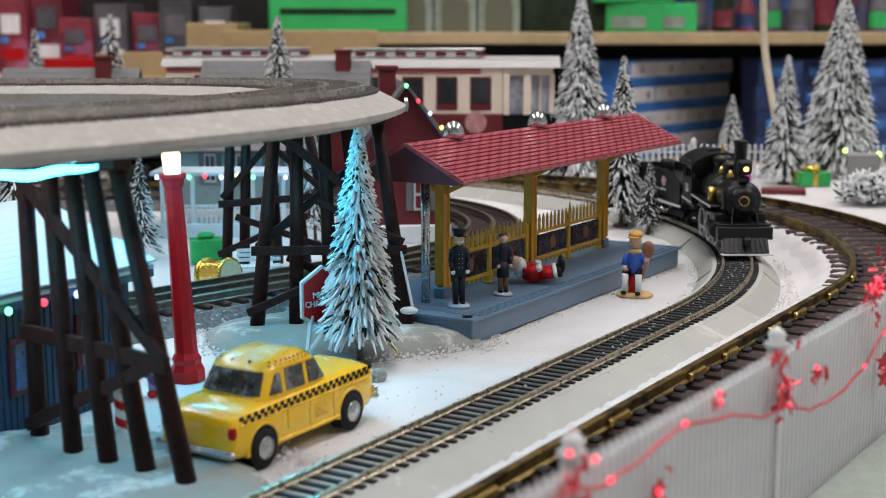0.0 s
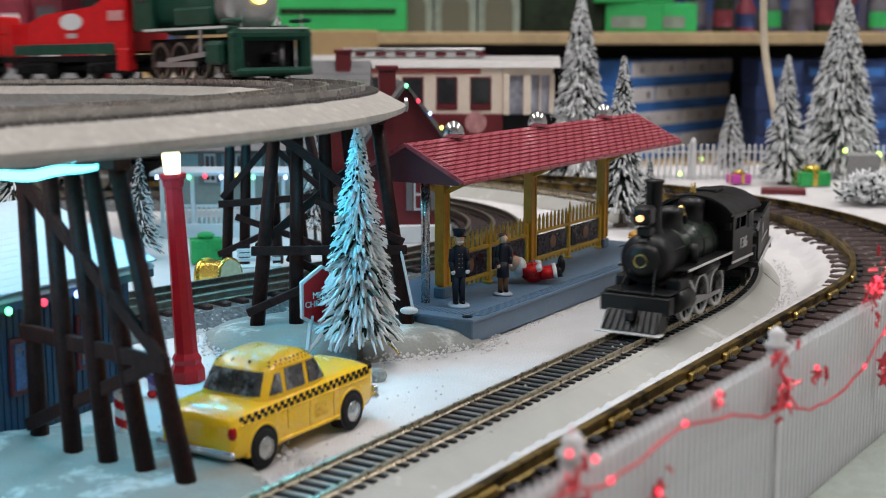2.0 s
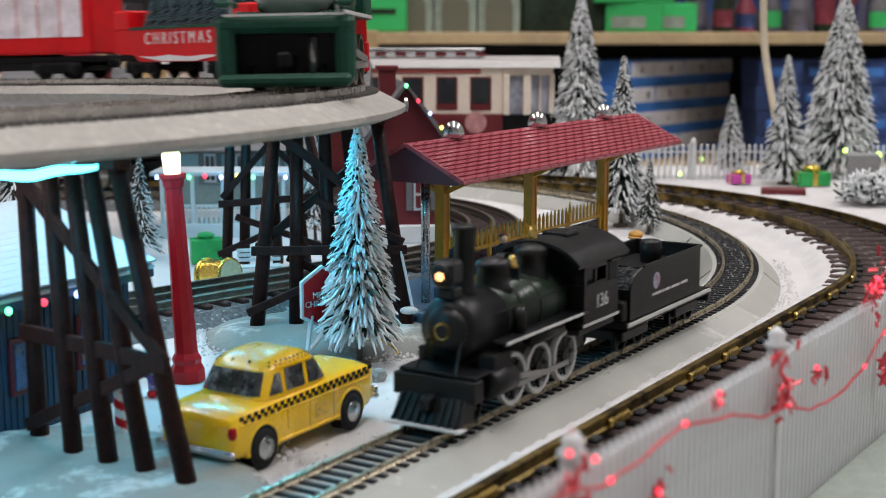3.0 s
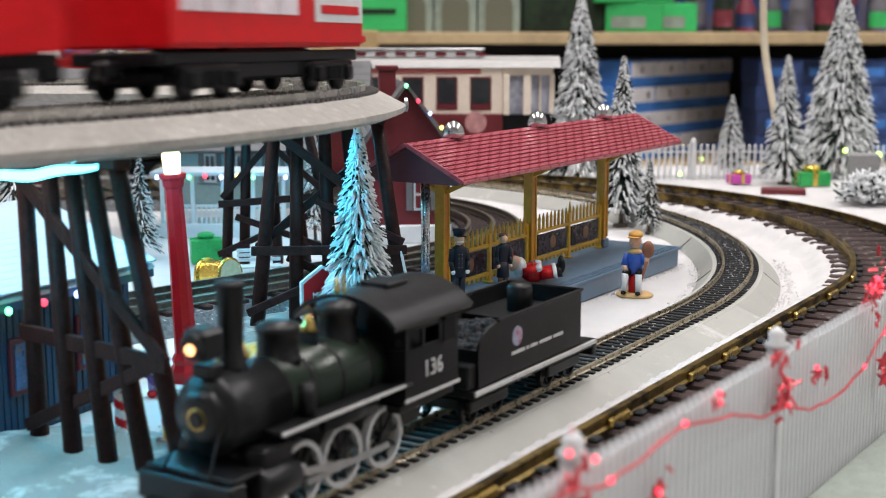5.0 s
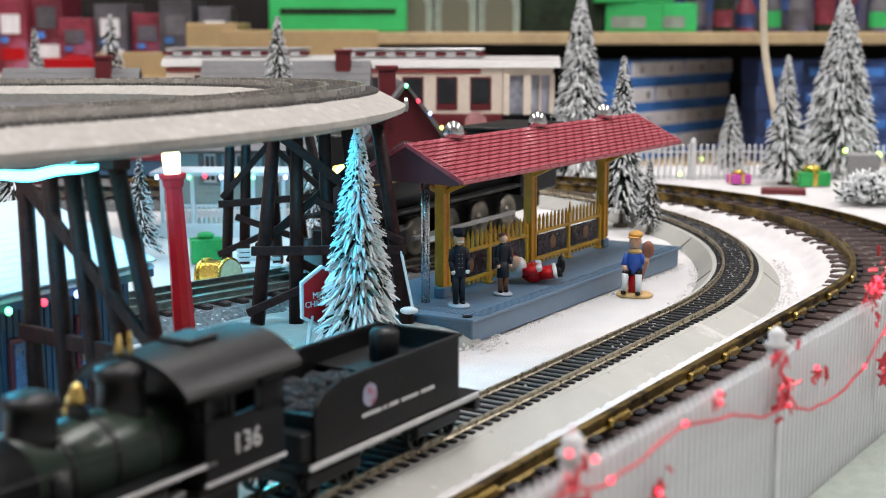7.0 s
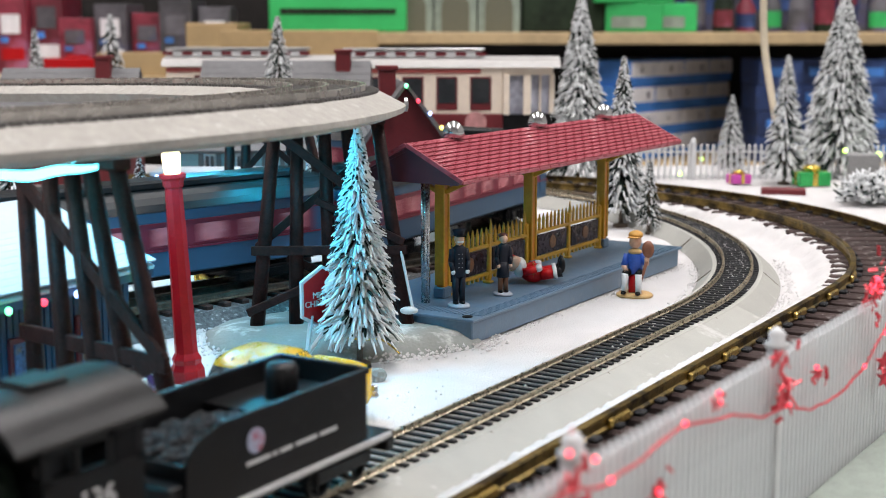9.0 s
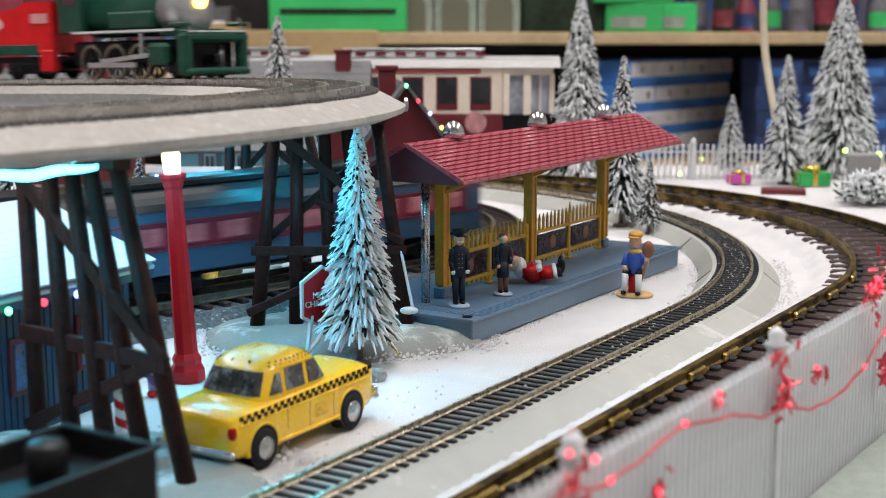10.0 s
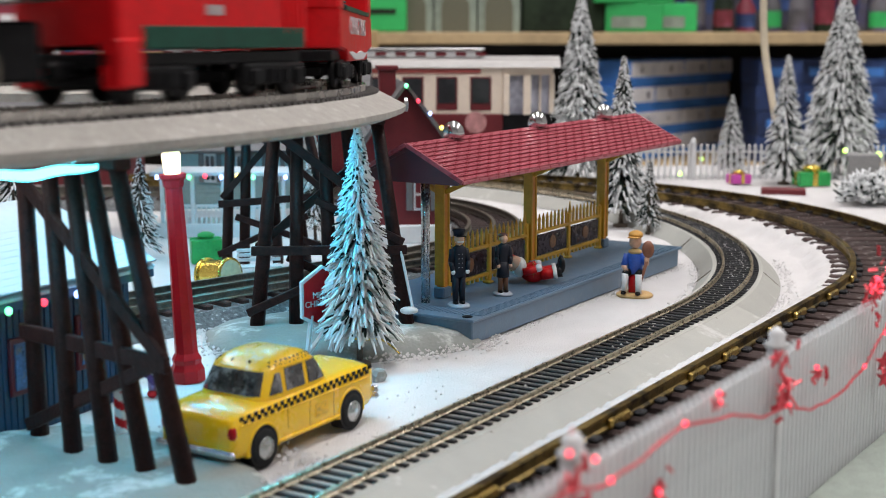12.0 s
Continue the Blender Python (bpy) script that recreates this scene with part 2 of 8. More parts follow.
def beam(bm, a, b, w, t, mi=0, up=(0, 0, 1)):
    """A square bar from a to b, w wide and t thick."""
    a, b = Vector(a), Vector(b)
    d = (b - a)
    x = d.normalized()
    y = Vector(up).cross(x)
    y = y.normalized() if y.length > 1e-5 else Vector((0, 1, 0))
    z = x.cross(y)
    rot = Matrix((x, y, z)).transposed().to_4x4()
    return box(bm, (0, 0, 0), (d.length, w, t), Matrix.Translation((a + b) / 2) @ rot, min(w, t) * 0.12, mi)


def ball(bm, c, r, s=(1, 1, 1), u=12, v=8, mi=0):
    made = bmesh.ops.create_uvsphere(bm, u_segments=u, v_segments=v, radius=r, matrix=Matrix.Translation(c) @ Matrix.Diagonal((*s, 1)))
    for q in made["verts"]:
        for f in q.link_faces:
            f.material_index = mi
    return bm


def lathe(bm, profile, n=20, m=None, mi=0):
    """Turns (radius, height) pairs round z."""
    m = m or Matrix()
    rings = [[bm.verts.new(m @ Vector((r * math.cos(2 * math.pi * k / n), r * math.sin(2 * math.pi * k / n), z))) for k in range(n)] for r, z in profile]
    for a, b in zip(rings, rings[1:]):
        for k in range(n):
            bm.faces.new((a[k], a[(k + 1) % n], b[(k + 1) % n], b[k])).material_index = mi
    for ring in (rings[0][::-1], rings[-1]):
        bm.faces.new(ring).material_index = mi
    return bm


def prism(bm, outline, y0, y1, m=None, mi=0, bevel=0.0):
    """Pushes an outline of (x, z) through y0..y1."""
    m = m or Matrix()
    a = [bm.verts.new(m @ Vector((x, y0, z))) for x, z in outline]
    b = [bm.verts.new(m @ Vector((x, y1, z))) for x, z in outline]
    faces = [bm.faces.new(a), bm.faces.new(b[::-1])]
    n = len(a)
    for k in range(n):
        faces.append(bm.faces.new((a[k], b[k], b[(k + 1) % n], a[(k + 1) % n])))
    for f in faces:
        f.material_index = mi
    if bevel:
        bmesh.ops.recalc_face_normals(bm, faces=faces)
        bmesh.ops.bevel(bm, geom=list({e for f in faces for e in f.edges}), offset=bevel, segments=2, affect="EDGES")
    return bm


def sweep(bm, points, profile, mi=0, closed=False):
    """Carries a profile of (across, up) along flat points."""
    n = len(points)
    rings = []
    for k, p in enumerate(points):
        q0 = points[(k - 1) % n] if closed or k else points[0]
        q1 = points[(k + 1) % n] if closed or k < n - 1 else points[-1]
        d = (q1 - q0).normalized()
        side = Vector((d.y, -d.x, 0)).normalized()
        rings.append([bm.verts.new(p + side * a + Vector((0, 0, b))) for a, b in profile])
    m = len(profile)
    pairs = list(zip(rings, rings[1:])) + ([(rings[-1], rings[0])] if closed else [])
    for a, b in pairs:
        for k in range(m):
            bm.faces.new((a[k], b[k], b[(k + 1) % m], a[(k + 1) % m])).material_index = mi
    if not closed:
        bm.faces.new(rings[0][::-1]).material_index = mi
        bm.faces.new(rings[-1]).material_index = mi
    return bm


def letters(name, words, size, material, parent, m, depth=0.0002, label="", align="CENTER"):
    cu = bpy.data.curves.new(name, "FONT")
    cu.body, cu.size, cu.extrude, cu.align_x, cu.align_y = words, size, depth, align, "CENTER"
    tmp = bpy.data.objects.new(name, cu)
    me = bpy.data.meshes.new_from_object(tmp)
    bpy.data.objects.remove(tmp)
    bpy.data.curves.remove(cu)
    me.materials.append(material)
    ob = new(name, me)
    ob.parent, ob.matrix_basis = parent, m
    if label:
        ob["label"] = label
    return ob


def bulb(at, material, label="small coloured glowing bulb", r=0.0016, parent=None, name="bulb"):
    bm = ball(bmesh.new(), (0, 0, 0), r, (1, 1, 1.2), 8, 6)
    if parent is None:
        return solo(name, bm, material, label, "light", pose(*at), smooth=True)
    ob = part(name, bm, material, parent, smooth=True)
    ob.location = at
    return ob

# ---- shop room: floor, walls, ceiling ----


def slab(name, c, s, material, label, category):
    return solo(name, box(bmesh.new(), c, s), material, label, category, kind="structure")


FLOOR_M = mat("grey_vinyl_floor", (0.30, 0.30, 0.30), 0.4, 0, 0.1, 3, 0.05)
WALL_M = mat("pale_shop_wall", (0.55, 0.55, 0.54), 0.7, 0, 0.05, 4, 0.1)
CEIL_M = mat("white_ceiling_tile", (0.75, 0.75, 0.74), 0.9, 0, 0.04, 6, 0.2)
slab("floor", (0, 0.5, -0.93), (6.2, 6.2, 0.06), FLOOR_M, "grey vinyl shop floor", "floor")
slab("wall_north", (0, 3.55, 0.6), (6.2, 0.1, 3.0), WALL_M, "pale painted shop wall", "wall")
slab("wall_south", (0, -2.55, 0.6), (6.2, 0.1, 3.0), WALL_M, "pale painted shop wall", "wall")
slab("wall_west", (-3.05, 0.5, 0.6), (0.1, 6.0, 3.0), WALL_M, "pale painted shop wall", "wall")
slab("wall_east", (3.05, 0.5, 0.6), (0.1, 6.0, 3.0), WALL_M, "pale painted shop wall", "wall")
slab("ceiling", (0, 0.5, 2.13), (6.2, 6.2, 0.06), CEIL_M, "white tiled shop ceiling", "ceiling")


def layout_ground():
    """The snow-covered board on which the layout stands, with soft drifts."""
    bm = bmesh.new()
    nx, ny = 230, 210
    x0, x1, y0, y1 = -1.60, 0.62, -0.62, 1.36
    grid = []
    for j in range(ny + 1):
        row = []
        for i in range(nx + 1):
            x, y = x0 + (x1 - x0) * i / nx, y0 + (y1 - y0) * j / ny
            z = 0.0010 * noise.noise((x * 26, y * 26, 0.3)) + 0.0005 * noise.noise((x * 90, y * 90, 4)) - 0.0008
            row.append(bm.verts.new((x, y, z)))
        grid.append(row)
    for j in range(ny):
        for i in range(nx):
            bm.faces.new((grid[j][i], grid[j][i + 1], grid[j + 1][i + 1], grid[j + 1][i]))
    return solo("ground", bm, SNOW, "white snow-covered layout board with drifts", "ground", kind="structure", smooth=True)


layout_ground()
TABLE = thing("display_table", "dark wooden display table carrying the layout", "table")
part("tabletop", box(bmesh.new(), (-0.49, 0.37, -0.03), (2.24, 2.00, 0.05), bevel=0.004), SHELF_DARK, TABLE)
for lx in (-1.54, 0.56):
    for ly in (-0.56, 1.30):
        part("leg", box(bmesh.new(), (lx, ly, -0.4775), (0.06, 0.06, 0.845), bevel=0.004), SHELF_DARK, TABLE)

# ---- tracks ----
RAIL_PROFILE = [(-0.0010, -0.0030), (0.0010, -0.0030), (0.0010, -0.0026), (0.0004, -0.0022), (0.0004, -0.0009), (0.0008, -0.0006), (0.0008, 0.0), (-0.0008, 0.0), (-0.0008, -0.0006), (-0.0004, -0.0009), (-0.0004, -0.0022), (-0.0010, -0.0026)]


def steps(s0, s1, ds):
    n = int((s1 - s0) / ds)
    return [s0 + (s1 - s0) * k / n for k in range(n + 1)]


def track(path, name, label, s0, s1, gauge, rails, rail_mat, tie_size, pitch, tie_mat, bed=None, bed_mat=None, scale=1.0, tie_drop=0.003, limit=420, jitter=0.0):
    t = thing(name, label, "track", kind="structure")
    ss = steps(s0, s1, 0.012)
    if bed:
        part("roadbed", sweep(bmesh.new(), [path.point(s) for s in ss], bed), bed_mat, t, "moulded roadbed with sloping shoulders")
    prof = [(a * scale, b * scale) for a, b in RAIL_PROFILE]
    for k in range(rails):
        off = gauge * (k / (rails - 1) - 0.5)
        part("rail", sweep(bmesh.new(), [path.point(s, off) for s in ss], prof), rail_mat, t, smooth=False)
    me = finish(box(bmesh.new(), (0, 0, 0), tie_size, bevel=min(tie_size) * 0.2), "tie", tie_mat)
    s, k = s0, 0
    rnd = random.Random(5)
    while s < s1 and k < limit:
        p = path.point(s, 0, -tie_drop - tie_size[2] / 2)
        a = path.at(s)[1]
        ob = new("tie", me)
        ob.parent, ob.matrix_basis = t, pose(p.x, p.y, p.z + rnd.uniform(-1, 1) * jitter * 0.3, 0, 0, math.degrees(a) + rnd.uniform(-1, 1) * jitter * 1500)
        s += pitch
        k += 1
    return t


NARROW = track(narrow, "narrow_gauge_track", "small black-tied railway track on a grey moulded roadbed", -0.90, 0.66, 0.0154, 2, RAIL, (0.0022, 0.0226, 0.0008), 0.0056, TIE_BLACK,
               [(-0.0215, -0.0110), (-0.0135, -0.0029), (0.0135, -0.0029), (0.0230, -0.0110)], ROADBED, scale=0.72, tie_drop=0.0020)
GARDEN = track(garden, "large_gauge_track", "large brass-railed track on dark brown ties", -0.75, 0.92, 0.047, 2, BRASS_RAIL, (0.0085, 0.071, 0.006), 0.0178, TIE_BROWN, scale=1.75, tie_drop=0.0052)
MIDDLE = track(middle, "middle_track", "three-rail toy track on dark ballast behind the platform", -1.84, 1.90, 0.032, 3, RAIL_DARK, (0.0045, 0.044, 0.003), 0.0105, TIE_BROWN,
               [(-0.034, -0.0130), (-0.025, -0.0062), (0.025, -0.0062), (0.034, -0.0130)], BALLAST, scale=1.3, tie_drop=0.004)


part("apron", sweep(bmesh.new(), [narrow.point(s) for s in steps(-0.90, 0.03, 0.012)], [(0.0136, -0.0112), (0.0136, -0.0031), (0.0325 - 0.0015, -0.0100), (0.0325, -0.0112)]), ROADBED, NARROW, "wide grey shoulder towards the large track")


def joint_lines():
    """Seams of the roadbed sections and rail joiners."""
    for s in (-0.33, -0.205, -0.115, -0.085, 0.0, 0.12, 0.24):
        for side in (-1, 1):
            a, b = narrow.point(s, side * 0.0138, -0.0031), narrow.point(s, side * 0.0222, -0.0104)
            part("seam", beam(bmesh.new(), a, b, 0.0004, 0.0005), RAIL_DARK, NARROW)
    for s in (-0.430, -0.372, -0.338, -0.284, -0.248, -0.178, -0.142, -0.088, -0.052, 0.0, 0.055):
        p, a = garden.at(s, -0.0216)
        part("rail_joiner", box(bmesh.new(), (0, 0, 0), (0.0150, 0.0022, 0.0036), bevel=0.0007), BRASS, GARDEN, "bright brass rail joiner").matrix_basis = pose(p.x, p.y, 0.0092, 0, 0, math.degrees(a))
    # moulded spikes that hold the rails to each tie
    me = finish(box(bmesh.new(), (0, 0, 0), (0.0050, 0.0036, 0.0020), bevel=0.0006), "rail_spike", TIE_BLACK)
    for k in range(17, 75):
        s = -0.75 + 0.0178 * k
        for off in (-0.0202, 0.0208):
            p, a = garden.at(s, off)
            ob = new("rail_spike", me)
            ob.parent, ob.matrix_basis = GARDEN, pose(p.x, p.y, 0.0080, 0, 0, math.degrees(a))


joint_lines()

# ---- elevated loop: foam deck, three-rail track, trestles ----


def ring_points(r, z, n=144):
    return [Vector((r * math.cos(2 * math.pi * k / n), r * math.sin(2 * math.pi * k / n), z)) for k in range(n)]


TIN_RAIL = mat("tin_rail", (0.52, 0.49, 0.45), 0.26, 0.75, 0.2, 60, 0.05)


def elevated_deck():
    t = thing("elevated_deck", "rough grey foam ring deck with bevelled rim, carrying a loop of track", "bridge deck", DECK, kind="structure")
    bm = bmesh.new()
    sec = [(0.3200, -0.0036), (0.3085, -0.0080), (0.3110, -0.0132), (0.3715, -0.0132), (0.3770, -0.0112), (0.3772, -0.0090), (0.3660, -0.0034)]
    n = 240
    rings = []
    for k in range(n):
        a = 2 * math.pi * k / n
        row = []
        for i, (r, z) in enumerate(sec):
            w = 0.0007 * noise.noise((math.cos(a) * 30, math.sin(a) * 30, i * 1.7))
            row.append(bm.verts.new(((r + w) * math.cos(a), (r + w) * math.sin(a), z + w * 0.5)))
        rings.append(row)
    for k in range(n):
        a, b = rings[k], rings[(k + 1) % n]
        for i in range(len(sec)):
            bm.faces.new((a[i], b[i], b[(i + 1) % len(sec)], a[(i + 1) % len(sec)]))
    part("foam_ring", bm, FOAM, t, "rough pale grey foam ring with bevelled rim")
    bm = sweep(bmesh.new(), ring_points(LOOP_R, -0.0026), [(-0.0205, -0.0016), (0.0205, -0.0016), (0.0195, 0.0), (-0.0195, 0.0)], closed=True)
    part("track_base", bm, mat("grey_track_base", (0.115, 0.108, 0.10), 0.32, 0.2, 0.3, 120, 0.15), t, "grey-brown moulded track base")
    for off in (-0.0159, 0.0, 0.0159):
        part("rail", sweep(bmesh.new(), ring_points(LOOP_R + off, 0.0), [(-0.0009, -0.0027), (0.0009, -0.0027), (0.0009, 0.0), (-0.0009, 0.0)], closed=True), TIN_RAIL, t, "bright tin rail")
    bm = bmesh.new()
    n = 480
    for k in range(n):
        a = 360 * k / n
        box(bm, (LOOP_R, 0, -0.0030), (0.0440, 0.0024, 0.0014), pose(0, 0, 0, 0, 0, a))
    tagged(part("ties", bm, mat("grey_tie", (0.075, 0.070, 0.068), 0.5, 0, 0.15, 200, 0.2), t, "grey moulded ties with toothed ends"), kind="stuff")
    for a in (3, 64):
        x, y = 0.3766 * math.cos(math.radians(a)), 0.3766 * math.sin(math.radians(a))
        bm = bmesh.new()
        lathe(bm, [(0.0012, 0), (0.0030, 0.0004), (0.0030, 0.0016), (0.0012, 0.0020)], 12, pose(x, y, -0.0092, 0, 90, a))
        part("screw", bm, GREY_METAL, t, "small steel screw eye in the rim")
    return t


DECK_OB = elevated_deck()


def trestle(label, feet, tops, r, ground, caps=True, lines=()):
    """A bent of leaning posts under a cap beam, with ledgers and braces between heights (post, z) and (post, z)."""
    t = thing("trestle_bent", label, "trestle", group="trestle bents")
    feet, tops = [Vector(p) for p in feet], [Vector(p) for p in tops]
    for a, b in zip(feet, tops):
        bm = rod(bmesh.new(), a, b, r * 1.12, r * 0.95, 9)
        part("post", bm, TRESTLE, t, smooth=True)
    if caps:
        d = (tops[-1] - tops[0]).normalized() * 0.004
        part("cap_beam", beam(bmesh.new(), tops[0] - d, tops[-1] + d, r * 2.2, r * 1.9), TRESTLE, t)

    def on(k, z):
        k0 = max(0, min(len(feet) - 1, int(round(k))))
        a, b = feet[k0], tops[k0]
        p = a + (b - a) * ((z - a.z) / (b.z - a.z))
        return p

    for k0, z0, k1, z1, w in lines:
        a, b = on(k0, z0), on(k1, z1)
        d = (b - a).normalized()
        side = Vector((0, -1, 0)) * (r * 1.25 * (-1 if w < 0 else 1))
        w = abs(w)
        part("brace", beam(bmesh.new(), a - d * 0.005 + side, b + d * 0.005 + side, r * 0.8, w), TRESTLE, t)
    return t


trestle("dark brown trestle bent of five leaning posts in cyan light",
        [(-0.1335, 0.4330, 0.004), (-0.1175, 0.4150, 0.004), (-0.1040, 0.4050, 0.004), (-0.0905, 0.3965, 0.004), (-0.0760, 0.3860, 0.003)],
        [(-0.1335, 0.430, 0.0984), (-0.1228, 0.420, 0.0984), (-0.1138, 0.412, 0.0984), (-0.1064, 0.405, 0.0984), (-0.0968, 0.399, 0.0984)], 0.0028, 0,
        lines=((0, 0.0400, 4, 0.0400, 0.0050), (0, 0.090, 4, 0.044, 0.0042), (0, 0.010, 4, 0.0400, 0.0042)))
trestle("dark brown trestle bent of five leaning posts on a grey mound",
        [(-0.0825, 0.588, 0.006), (-0.0655, 0.592, 0.006), (-0.050, 0.594, 0.006), (-0.034, 0.594, 0.006), (-0.0160, 0.592, 0.006)],
        [(-0.0730, 0.592, 0.0980), (-0.0638, 0.594, 0.0980), (-0.0522, 0.595, 0.0980), (-0.0425, 0.595, 0.0980), (-0.0292, 0.594, 0.0980)], 0.0030, 0,
        lines=((0, 0.0405, 4, 0.0405, 0.0040), (0, 0.015, 2, 0.028, 0.0036), (1, 0.034, 4, 0.012, -0.0036), (0, 0.093, 3, 0.066, 0.0040), (0, 0.044, 3, 0.076, -0.0036), (2, 0.060, 4, 0.046, 0.0032)))
trestle("dark brown trestle bent standing behind the first two",
        [(-0.1230, 0.760, 0.004), (-0.1130, 0.760, 0.004), (-0.094, 0.762, 0.004), (-0.078, 0.762, 0.004), (-0.060, 0.762, 0.004)],
        [(-0.1186, 0.760, 0.0935), (-0.1098, 0.760, 0.0935), (-0.098, 0.762, 0.0935), (-0.0885, 0.762, 0.0935), (-0.0790, 0.762, 0.0935)], 0.0028, 0,
        lines=((0, 0.0390, 4, 0.0430, 0.0040), (0, 0.012, 3, 0.030, 0.0036), (1, 0.030, 4, 0.012, 0.0036), (0, 0.046, 3, 0.084, 0.0036), (1, 0.084, 4, 0.048, 0.0036)))


def mound(c, rx, ry, h, label, rz=0.0, seed=0.0):
    bm = bmesh.new()
    prev, top = None, None
    for k, (q, z) in enumerate(((1.0, -0.002), (0.97, 0.30 * h), (0.84, 0.80 * h), (0.70, 0.97 * h), (0.45, h), (0.0, h))):
        if q == 0:
            v = bm.verts.new((0, 0, z))
            for i in range(48):
                bm.faces.new((prev[i], prev[(i + 1) % 48], v))
            break
        ring = []
        for i in range(48):
            a = 2 * math.pi * i / 48
            w = 1 + 0.12 * noise.noise((math.cos(a) * 1.6 + seed, math.sin(a) * 1.6, k * 0.2))
            ring.append(bm.verts.new((rx * q * w * math.cos(a), ry * q * w * math.sin(a), z + 0.0006 * noise.noise((a * 3, q * 9, seed)))))
        if prev:
            for i in range(48):
                bm.faces.new((prev[i], prev[(i + 1) % 48], ring[(i + 1) % 48], ring[i]))
        prev = ring
    return solo("mound", bm, MOUND, label, "mound", pose(c[0], c[1], 0, 0, 0, rz), kind="structure", smooth=True)


mound((-0.046, 0.592), 0.064, 0.042, 0.0070, "low grey cast mound with worn snow edges", 4, 1)
mound((-0.106, 0.405), 0.062, 0.040, 0.0045, "low grey cast mound dusted with snow", -38, 5)

# ---- cyan light strip below the deck ----


def led_strip():
    t = thing("led_strip", "glowing cyan light strip hanging below the deck", "light strip")
    pts = []
    for k in range(41):
        a = math.radians(-36 + 62 * k / 40)
        p = DECK @ Vector((0.344 * math.cos(a), 0.344 * math.sin(a), -0.0135))
        pts.append(Vector((p.x, p.y, p.z - 0.0012 * abs(math.sin(k * 0.9)))))
    part("tape", sweep(bmesh.new(), pts, [(-0.004, 0), (0.004, 0), (0.004, 0.0008), (-0.004, 0.0008)]), WHITE, t)
    for k in range(0, 41, 2):
        ob = part("led", box(bmesh.new(), (0, 0, 0), (0.003, 0.003, 0.0010), bevel=0.0002), CYAN_GLOW, t)
        ob.location = pts[k] - Vector((0, 0, 0.0006))
    hang = []
    for k in range(29):
        f = k / 28
        sag = 0.0022 * math.exp(-((f - 0.46) / 0.20) ** 2) + 0.0006 * math.sin(f * 9)
        hang.append(Vector((-0.1375 + 0.0365 * f, 0.3985 - 0.0045 * f, 0.0948 + 0.0026 * f - sag)))
    bm = bmesh.new()
    rows = []
    for k, p in enumerate(hang):
        h = 0.0016 * (0.45 + 0.55 * math.sin(math.pi * min(1, (k + 2) / 30)))
        rows.append([bm.verts.new(p + Vector((0, a, b))) for a, b in ((-0.0010, -h * 0.7), (0.0012, -h), (0.0014, h), (-0.0006, h * 0.7))])
    for a, b in zip(rows, rows[1:]):
        for q in range(4):
            bm.faces.new((a[q], a[(q + 1) % 4], b[(q + 1) % 4], b[q]))
    bm.faces.new(rows[0])
    bm.faces.new(rows[-1][::-1])
    part("loose_tape", bm, CYAN_GLOW, t, "loose end of the strip glowing cyan")
    return t


led_strip()
for at, w in (((-0.145, 0.3600, 0.0960), 0.095), ((-0.130, 0.4480, 0.0945), 0.016), ((-0.108, 0.505, 0.0945), 0.055), ((-0.066, 0.528, 0.0985), 0.080), ((-0.070, 0.66, 0.094), 0.055), ((-0.13, 0.72, 0.092), 0.060), ((-0.12, 0.84, 0.090), 0.060)):
    area_lamp("strip_light", at, 0.030, 0.006, w, (0.03, 0.62, 1.0))

# ---- platform ----
PLAT = pose(0.0131, 0.5762, 0, 0, 0, math.degrees(math.atan2(0.8466, 0.532)))


def platform():
    L, W, H = 0.236, 0.076, 0.0114
    t = thing("station_platform", "steel-blue plastic station platform with a ribbed edge on snow", "platform", PLAT)
    part("base", box(bmesh.new(), (L / 2, W / 2, H / 2 - 0.0006), (L - 0.003, W - 0.003, H - 0.0012), bevel=0.0006), STEEL_BLUE, t)
    part("deck", box(bmesh.new(), (L / 2, W / 2, H - 0.0007), (L, W, 0.0014), bevel=0.0003), STEEL_BLUE, t)
    me = finish(box(bmesh.new(), (0, 0, 0), (0.0011, 0.0065, 0.0005), bevel=0.00012), "rib", STEEL_BLUE)
    for k in range(118):
        ob = new("rib", me)
        ob.parent, ob.location = t, (0.010 + k * 0.0019, 0.0042, H + 0.00015)
    me = finish(box(bmesh.new(), (0, 0, 0), (0.0085, 0.0011, 0.0004), bevel=0.0001), "rib", STEEL_BLUE)
    for k in range(30):
        ob = new("rib", me)
        ob.parent, ob.location = t, (0.012, 0.010 + k * 0.0021, H + 0.0001)
    for x, y in ((0.005, 0.006), (0.005, W - 0.006)):
        part("peg_hole", lathe(bmesh.new(), [(0.0024, 0), (0.0024, 0.0003), (0.0014, 0.0004)], 14, pose(x, y, H)), BLACK, t)
    return t


platform()


